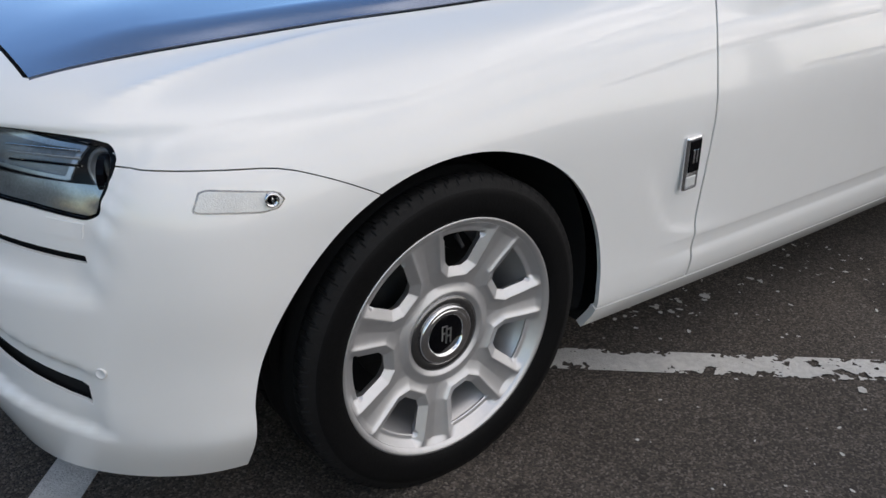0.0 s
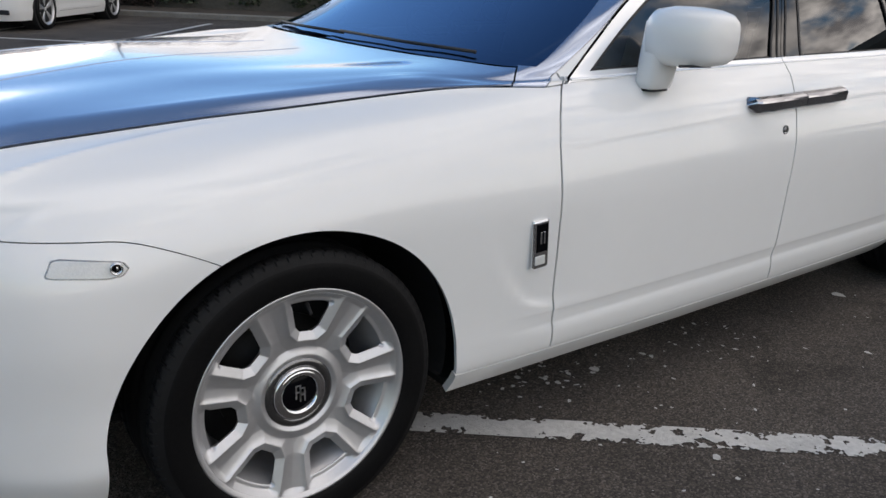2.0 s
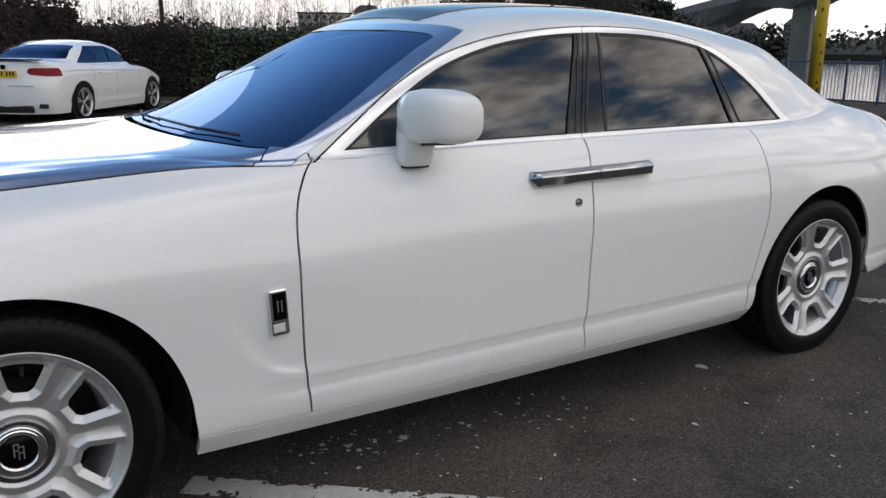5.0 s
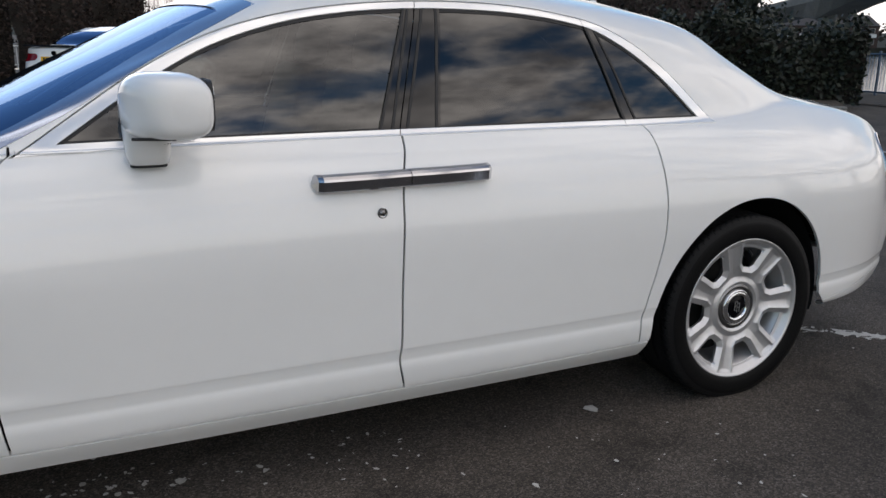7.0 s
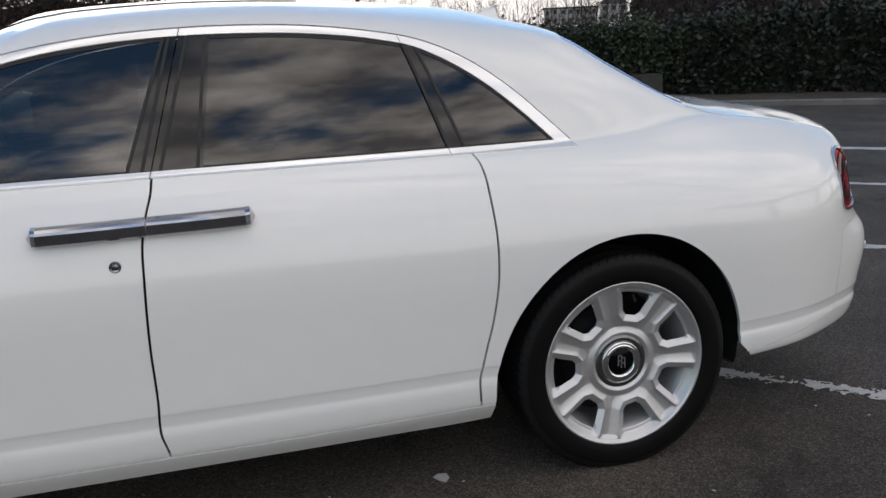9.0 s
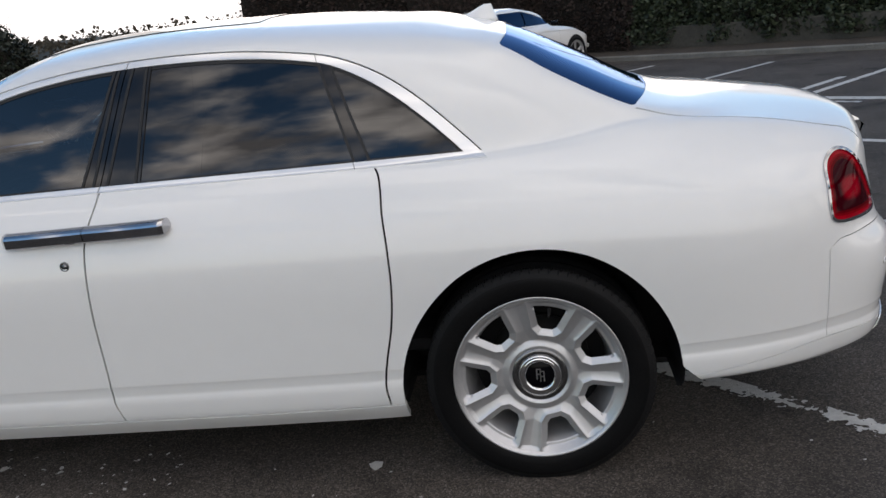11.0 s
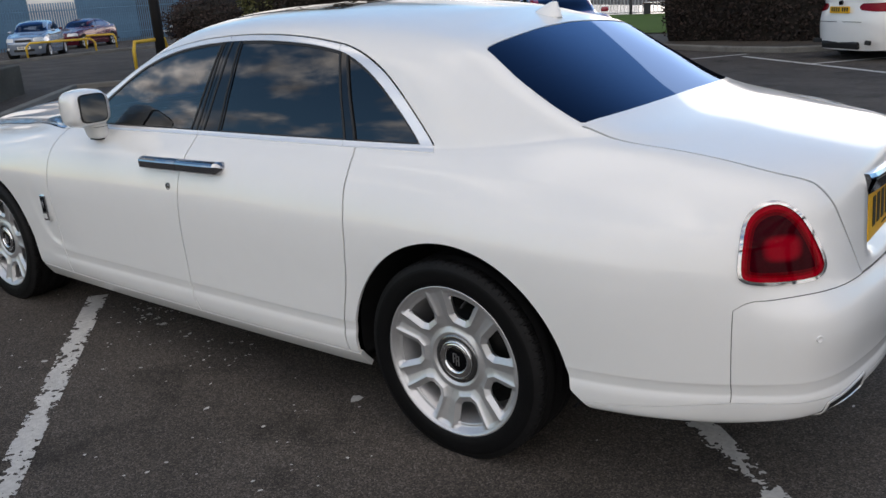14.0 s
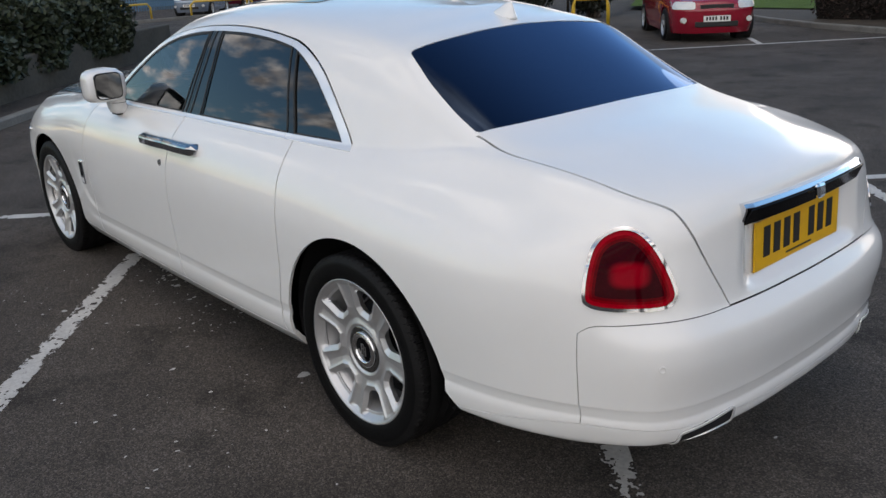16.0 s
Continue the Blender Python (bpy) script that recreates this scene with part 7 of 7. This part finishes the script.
for az, z in ((29.6, 5.0), (31.8, 3.4), (32.6, 6.2), (27.0, 6.8)):
    block("house", az, 285, 9, 2, z, RENDER_WHITE, SLATE, "pale rendered house on a hillside", 3, 7)


# bridge
def bridge():
    b = thing("viaduct", Matrix.Identity(4), "grey concrete viaduct with tall piers over the water", "bridge")
    path = []
    for k in range(57):
        t = k / 24
        path.append((far(46.5, 190).lerp(far(70.5, 120), t), 6.6 + 9.5 * t ** .9))
    secs = []
    piers = (5, 11, 17, 25, 33, 41, 49)
    for k, (p, z) in enumerate(path):
        a, c = path[max(k - 1, 0)][0], path[min(k + 1, 56)][0]
        d = (c - a).normalized()
        o = Vector((-d.y, d.x, 0))
        near = min(abs(k - q) for q in piers)
        deep = 1.5 + 1.9 * max(0, 1 - near / 3.2) ** 1.6
        secs.append([p + o * w + Vector((0, 0, z + h)) for w, h in ((-5, .9), (-4.7, .9), (-4.7, 0), (4.7, 0), (4.7, .9), (5, .9), (5, -.5), (3, -deep), (-3, -deep), (-5, -.5))])
    part("deck", loft(secs), BRIDGE_CONC, b)
    for q in piers:
        p, z = path[q]
        part("pier", box((3.0, 4.6, z + 4), (p.x, p.y, (z - 4) / 2), (0, 0, -62), .2), BRIDGE_CONC, b)
    return b


bridge()


def street_lamp(x, y, height, turn, label):
    l = thing("street_lamp", pose(x, y, 0, 0, 0, turn), label, "street lamp")
    part("pole", rod((0, 0, 0), (0, 0, height), .085, .05, 12), STEEL, l, "", True)
    part("arm", tube([(0, 0, height - .05), (.3, 0, height + .05), (.8, 0, height + .1)], .03, 8), STEEL, l)
    part("lamp_head", box((.6, .26, .10), (1.0, 0, height + .1), (0, -4, 0), .03), STEEL, l)


street_lamp(7.2, 26.2, 8.0, -70, "tall dark steel lamp post with flat head")
street_lamp(21.5, 23.1, 8.0, -120, "tall dark steel lamp post with flat head")

# big evergreen beside the railing
def shrub(name, x, y, rx, ry, h, count, size, mat, label, seed):
    rng = random.Random(seed)
    top = thing(name, Matrix.Translation((x, y, 0)), label, "shrub")
    bm = bmesh.new()
    for k in range(14):
        a = rng.uniform(0, 6.28)
        add_rod(bm, (rng.gauss(0, rx * .15), rng.gauss(0, ry * .15), 0), (rx * .7 * math.cos(a), ry * .7 * math.sin(a), h * rng.uniform(.5, .85)), .05, .015, 6, False)
    part("branch_frame", bm, BARK, top)
    bm = bmesh.new()
    bmesh.ops.create_icosphere(bm, subdivisions=3, radius=1.0)
    for v in bm.verts:
        k = .74 + .14 * noise.noise(v.co * 2.3 + Vector((seed, 0, 0)))
        v.co = Vector((v.co.x * rx * k, v.co.y * ry * k, h * .5 + v.co.z * h * .5 * k))
    # a solid dark blob stands in for the shaded inside
    part("inner_shade", bm, CORE, top)
    pts = []
    for _ in range(count):
        d = Vector((rng.gauss(0, 1), rng.gauss(0, 1), rng.gauss(0, 1))).normalized()
        k = (.86 + .20 * noise.noise(d * 2.3 + Vector((seed, 0, 0))) + .12 * noise.noise(d * 6 + Vector((seed, 1, 0)))) * rng.uniform(.86, 1.04)
        z = h * .5 + d.z * h * .52 * k
        if z > .05:
            pts.append(Vector((d.x * rx * k, d.y * ry * k, z)))
    v, f = leaves(pts, size, rng)
    obj("foliage", v, f, mat, top)
    return top


for k, (az, dist, r, h) in enumerate(((37.6, 24.6, 2.0, 3.3), (41.2, 24.4, 1.55, 2.9), (43.9, 24.6, 1.15, 2.35))):
    p = far(az, dist, 0, (.96, -3.14))
    shrub("evergreen_shrub", p.x, p.y, r, r * .8, h, 9000, .08, LEAF_DARK, "large dark evergreen shrub beside the railing", 40 + k)
for k, az in enumerate((44.5, 46.3, 48.2)):
    p = far(az, 30, 0, (-.86, -2.71))
    tree("slender_tree", p, 3.4 - .3 * abs(k - 1), .75, LEAF_DARK, 380, .10, "slender sparse evergreen tree by the water", 60 + k, False, .05, 0, .25)

# ---- the side by the road ----
ws_line = [Vector((-4.6, -2.4, 0)) + Vector((-.745, .665, 0)) * t for t in (0, 3, 6, 9, 12.4)]
ribbon("planter_wall", ws_line, .22, 0, .62, CONCRETE, "low weathered concrete planter wall", "wall")
road_kerb = [p + Vector((.665, .745, 0)) * 1.15 for p in ws_line] + [Vector((-12.6, 7.6, 0))]
ribbon("kerb", road_kerb, .14, -.02, .11, KERB, "pale concrete kerb by the planter", "kerb")
bed = [ws_line[0], ws_line[-1], ws_line[-1] - Vector((3, 3.3, 0)), ws_line[0] - Vector((3, 3.3, 0))]
tagged(obj("planting_bed", [(p.x, p.y, .3) for p in bed], [(0, 1, 2, 3)], CORE, None, "", False), "dark soil of a planting bed", "soil", "", "structure")


def planter(a, b, z):
    return Vector((-4.6, -2.4, z)) + Vector((-.745, .665, 0)) * a - Vector((.665, .745, 0)) * b


hedge("laurel_bush", planter, 1.0, 9.6, -.34, 1.9, .30, 1.30, 17000, .07, LEAF_GREEN, "broad-leaved green bush over a planter wall", 12, .3)
hedge("dark_shrubbery", planter, 6.0, 12.0, .9, 2.6, .4, 2.2, 9000, .08, LEAF_DARK, "tall dark shrubbery behind a planter wall", 13, .5)


def hoop(x0, y0, x1, y1, h=.62):
    a, b = Vector((x0, y0, 0)), Vector((x1, y1, 0))
    pts = [a, a + Vector((0, 0, h * .75)), a.lerp(b, .06) + Vector((0, 0, h)), a.lerp(b, .94) + Vector((0, 0, h)), b + Vector((0, 0, h * .75)), b]
    ob = part("hoop_barrier", tube(pts, .045, 10), YELLOW_PAINT, None, "", True)
    tagged(ob, "yellow steel hoop barrier at the roadside", "barrier", "hoop barriers")


hoop(-29.4, 10.0, -30.4, 12.4)
hoop(-29.35, 13.75, -28.4, 16.2)
hoop(-33.9, 18.9, -32.6, 19.7)
hoop(-8.05, 13.66, -7.5, 14.3, .70)
hoop(-14.0, 8.9, -14.8, 10.4, .85)
ribbon("road_kerb", [Vector((-27.2, 2, 0)), Vector((-27.4, 9, 0)), Vector((-28.2, 16, 0)), Vector((-29.5, 30, 0))], .16, -.02, .12, KERB, "grey kerb across the road", "kerb")


def palisade():
    f = thing("palisade_fence", Matrix.Identity(4), "blue steel palisade fence before a shed", "fence")
    a, b = Vector((-39, 6, 0)), Vector((-41, 34, 0))
    n = 190
    pale = None
    for z in (.5, 1.9):
        part("rail", tube([a + Vector((0, 0, z)), b + Vector((0, 0, z))], .03, 6), BLUE_CLAD, f)
    for k in range(n):
        p = a.lerp(b, k / n)
        if pale is None:
            pale = part("pale", box((.02, .075, 2.3), (0, 0, 1.15)), BLUE_CLAD, f)
            o = pale
        else:
            o = new("pale", pale.data)
            o.parent = f
        o.location = p


palisade()
shed = thing("shed", pose(-50, 20, 0, 0, 0, 3), "long blue-clad industrial shed with pale roof", "building")
part("wall", box((10, 46, 4.2), (0, 0, 2.1)), BLUE_CLAD, shed)
part("roof", box((11, 47, .5), (0, 0, 4.4), bevel=.05), RENDER_WHITE, shed)
for k in range(6):
    d = part("shutter", box((.1, 3.0, 3.0), (5.04, -19 + 7.4 * k, 1.5), bevel=.02), BRUSHED if k % 2 else BRICK, shed)
sign = thing("sign_board", pose(-27.5, 9.4, 0, 0, 0, 70), "small red and white notice on a post", "sign")
part("post", rod((0, 0, 0), (0, 0, 2.0), .03, sides=8), STEEL, sign)
part("board", box((.5, .02, .45), (0, -.04, 1.75), bevel=.005), RED_PAINT, sign)
part("bar", box((.36, .006, .06), (0, -.053, 1.8)), FRAME_WHITE, sign)
part("bar", box((.30, .006, .05), (0, -.053, 1.68)), FRAME_WHITE, sign)

POST_DARK = grain(principled("dark_post_paint", (0.010, 0.010, 0.011), 0.6), 6, 0.3)
# trees over the road side
for k, (x, y, h, bare) in enumerate(((-13.1, 16.2, 7.5, True), (-15.6, 18.6, 8.5, True), (-16, 4.5, 7, False), (-21, 22, 9, True), (-11.6, 17.6, 3.6, True))):
    tree("roadside_tree", Vector((x, y, 0)), h, 2.2 if h > 5 else .9, LEAF_OLIVE if k == 4 else LEAF_DARK, 2600 if h > 5 else 900, .13 if h > 5 else .08, "bare roadside tree with dark trunk" if bare else "evergreen roadside tree with dense leaves", 80 + k, bare, .20 if h > 5 else .05, 0, .38 if h > 5 else .15)
pillar = thing("road_post", pose(-14.5, 10.0, 0), "dark painted steel post beside the road", "post")
part("shaft", rod((0, 0, 0), (0, 0, 4.6), .13, .11, 18), POST_DARK, pillar, "", True)
part("collar", rod((0, 0, 0), (0, 0, .5), .16, .15, 18), POST_DARK, pillar, "", True)

for k, (x, y, r, h, mat, text) in enumerate(((-23.5, 18.6, 2.2, 2.2, TWIG, "leafless brown scrub across the road"), (-17.6, 16.9, 1.5, 3.2, LEAF_OLIVE, "loose olive-green shrub by the road"), (-15.0, 16.4, 1.7, 3.7, TWIG_DARK, "tall leafless brown shrub by the road"), (-11.6, 15.6, 1.3, 2.6, LEAF_DARK, "dark evergreen shrub by the road"))):
    shrub("roadside_shrub", x, y, r, r, h, 6500, .06, mat, text, 70 + k)

shrub("roadside_shrub", -10.3, 17.1, .95, .95, 2.4, 6000, .07, LEAF_DARK, "dark evergreen shrub behind a yellow hoop barrier", 79)

# lawn, bench and white railing beyond the red car
LAWN = grain(principled("mown_lawn", (0.065, 0.115, 0.022), 1.0, 0.0, Specular_IOR_Level=0.1), 1.5, 0.4, 0.8, 60)
lawn = [(-11, 19.9, .13), (-3.6, 19.2, .13), (-2, 29.7, .14), (-20, 33.3, .14)]
tagged(obj("lawn", lawn, [(0, 1, 2, 3)], LAWN, None, "", False), "mown grass beyond the bays", "lawn", "", "structure")
white_rail = thing("white_railing", Matrix.Identity(4), "white steel railing along the quay", "railing")
wa, wb2 = Vector((-26, 34.6, 0)), Vector((2, 29, 0))
for z in (.2, .82):
    part("rail", tube([wa + Vector((0, 0, z)), wb2 + Vector((0, 0, z))], .025, 6), FRAME_WHITE, white_rail)
pale = None
for k in range(150):
    if pale is None:
        pale = part("bar", rod((0, 0, .02), (0, 0, .82), .013, sides=5), FRAME_WHITE, white_rail)
        o = pale
    else:
        o = new("bar", pale.data)
        o.parent = white_rail
    o.location = wa.lerp(wb2, k / 150)
bench = thing("bench", pose(-9.9, 30.9, .14, 0, 0, -11), "dark wooden park bench on grass", "bench")
for k in range(3):
    part("seat_slat", box((1.6, .11, .035), (0, -.14 + .14 * k, .45), bevel=.006), WOOD, bench)
for k in range(3):
    part("back_slat", box((1.6, .03, .10), (0, .24 + .03 * k, .58 + .14 * k), (-12, 0, 0), .006), WOOD, bench)
for x in (-.7, .7):
    part("leg", box((.06, .44, .44), (x, 0, .22), bevel=.008), STEEL, bench)
    part("arm_rest", box((.06, .45, .04), (x, 0, .66), bevel=.008), WOOD, bench)
post = thing("dark_post", pose(-11.55, 31.5, 0), "dark steel post beside the white railing", "post")
part("shaft", rod((0, 0, .1), (0, 0, 1.9), .07, .06, 12), STEEL, post)
part("cap", rod((0, 0, 1.9), (0, 0, 1.95), .08, .03, 12), STEEL, post)
dock = [(-40, 37.8, .03), (1, 29.6, .03), (-36, 63, .03)]
tagged(obj("water", dock, [(0, 1, 2)], WATER, None, "", False), "pale glittering water beyond the white railing", "water", "", "structure")
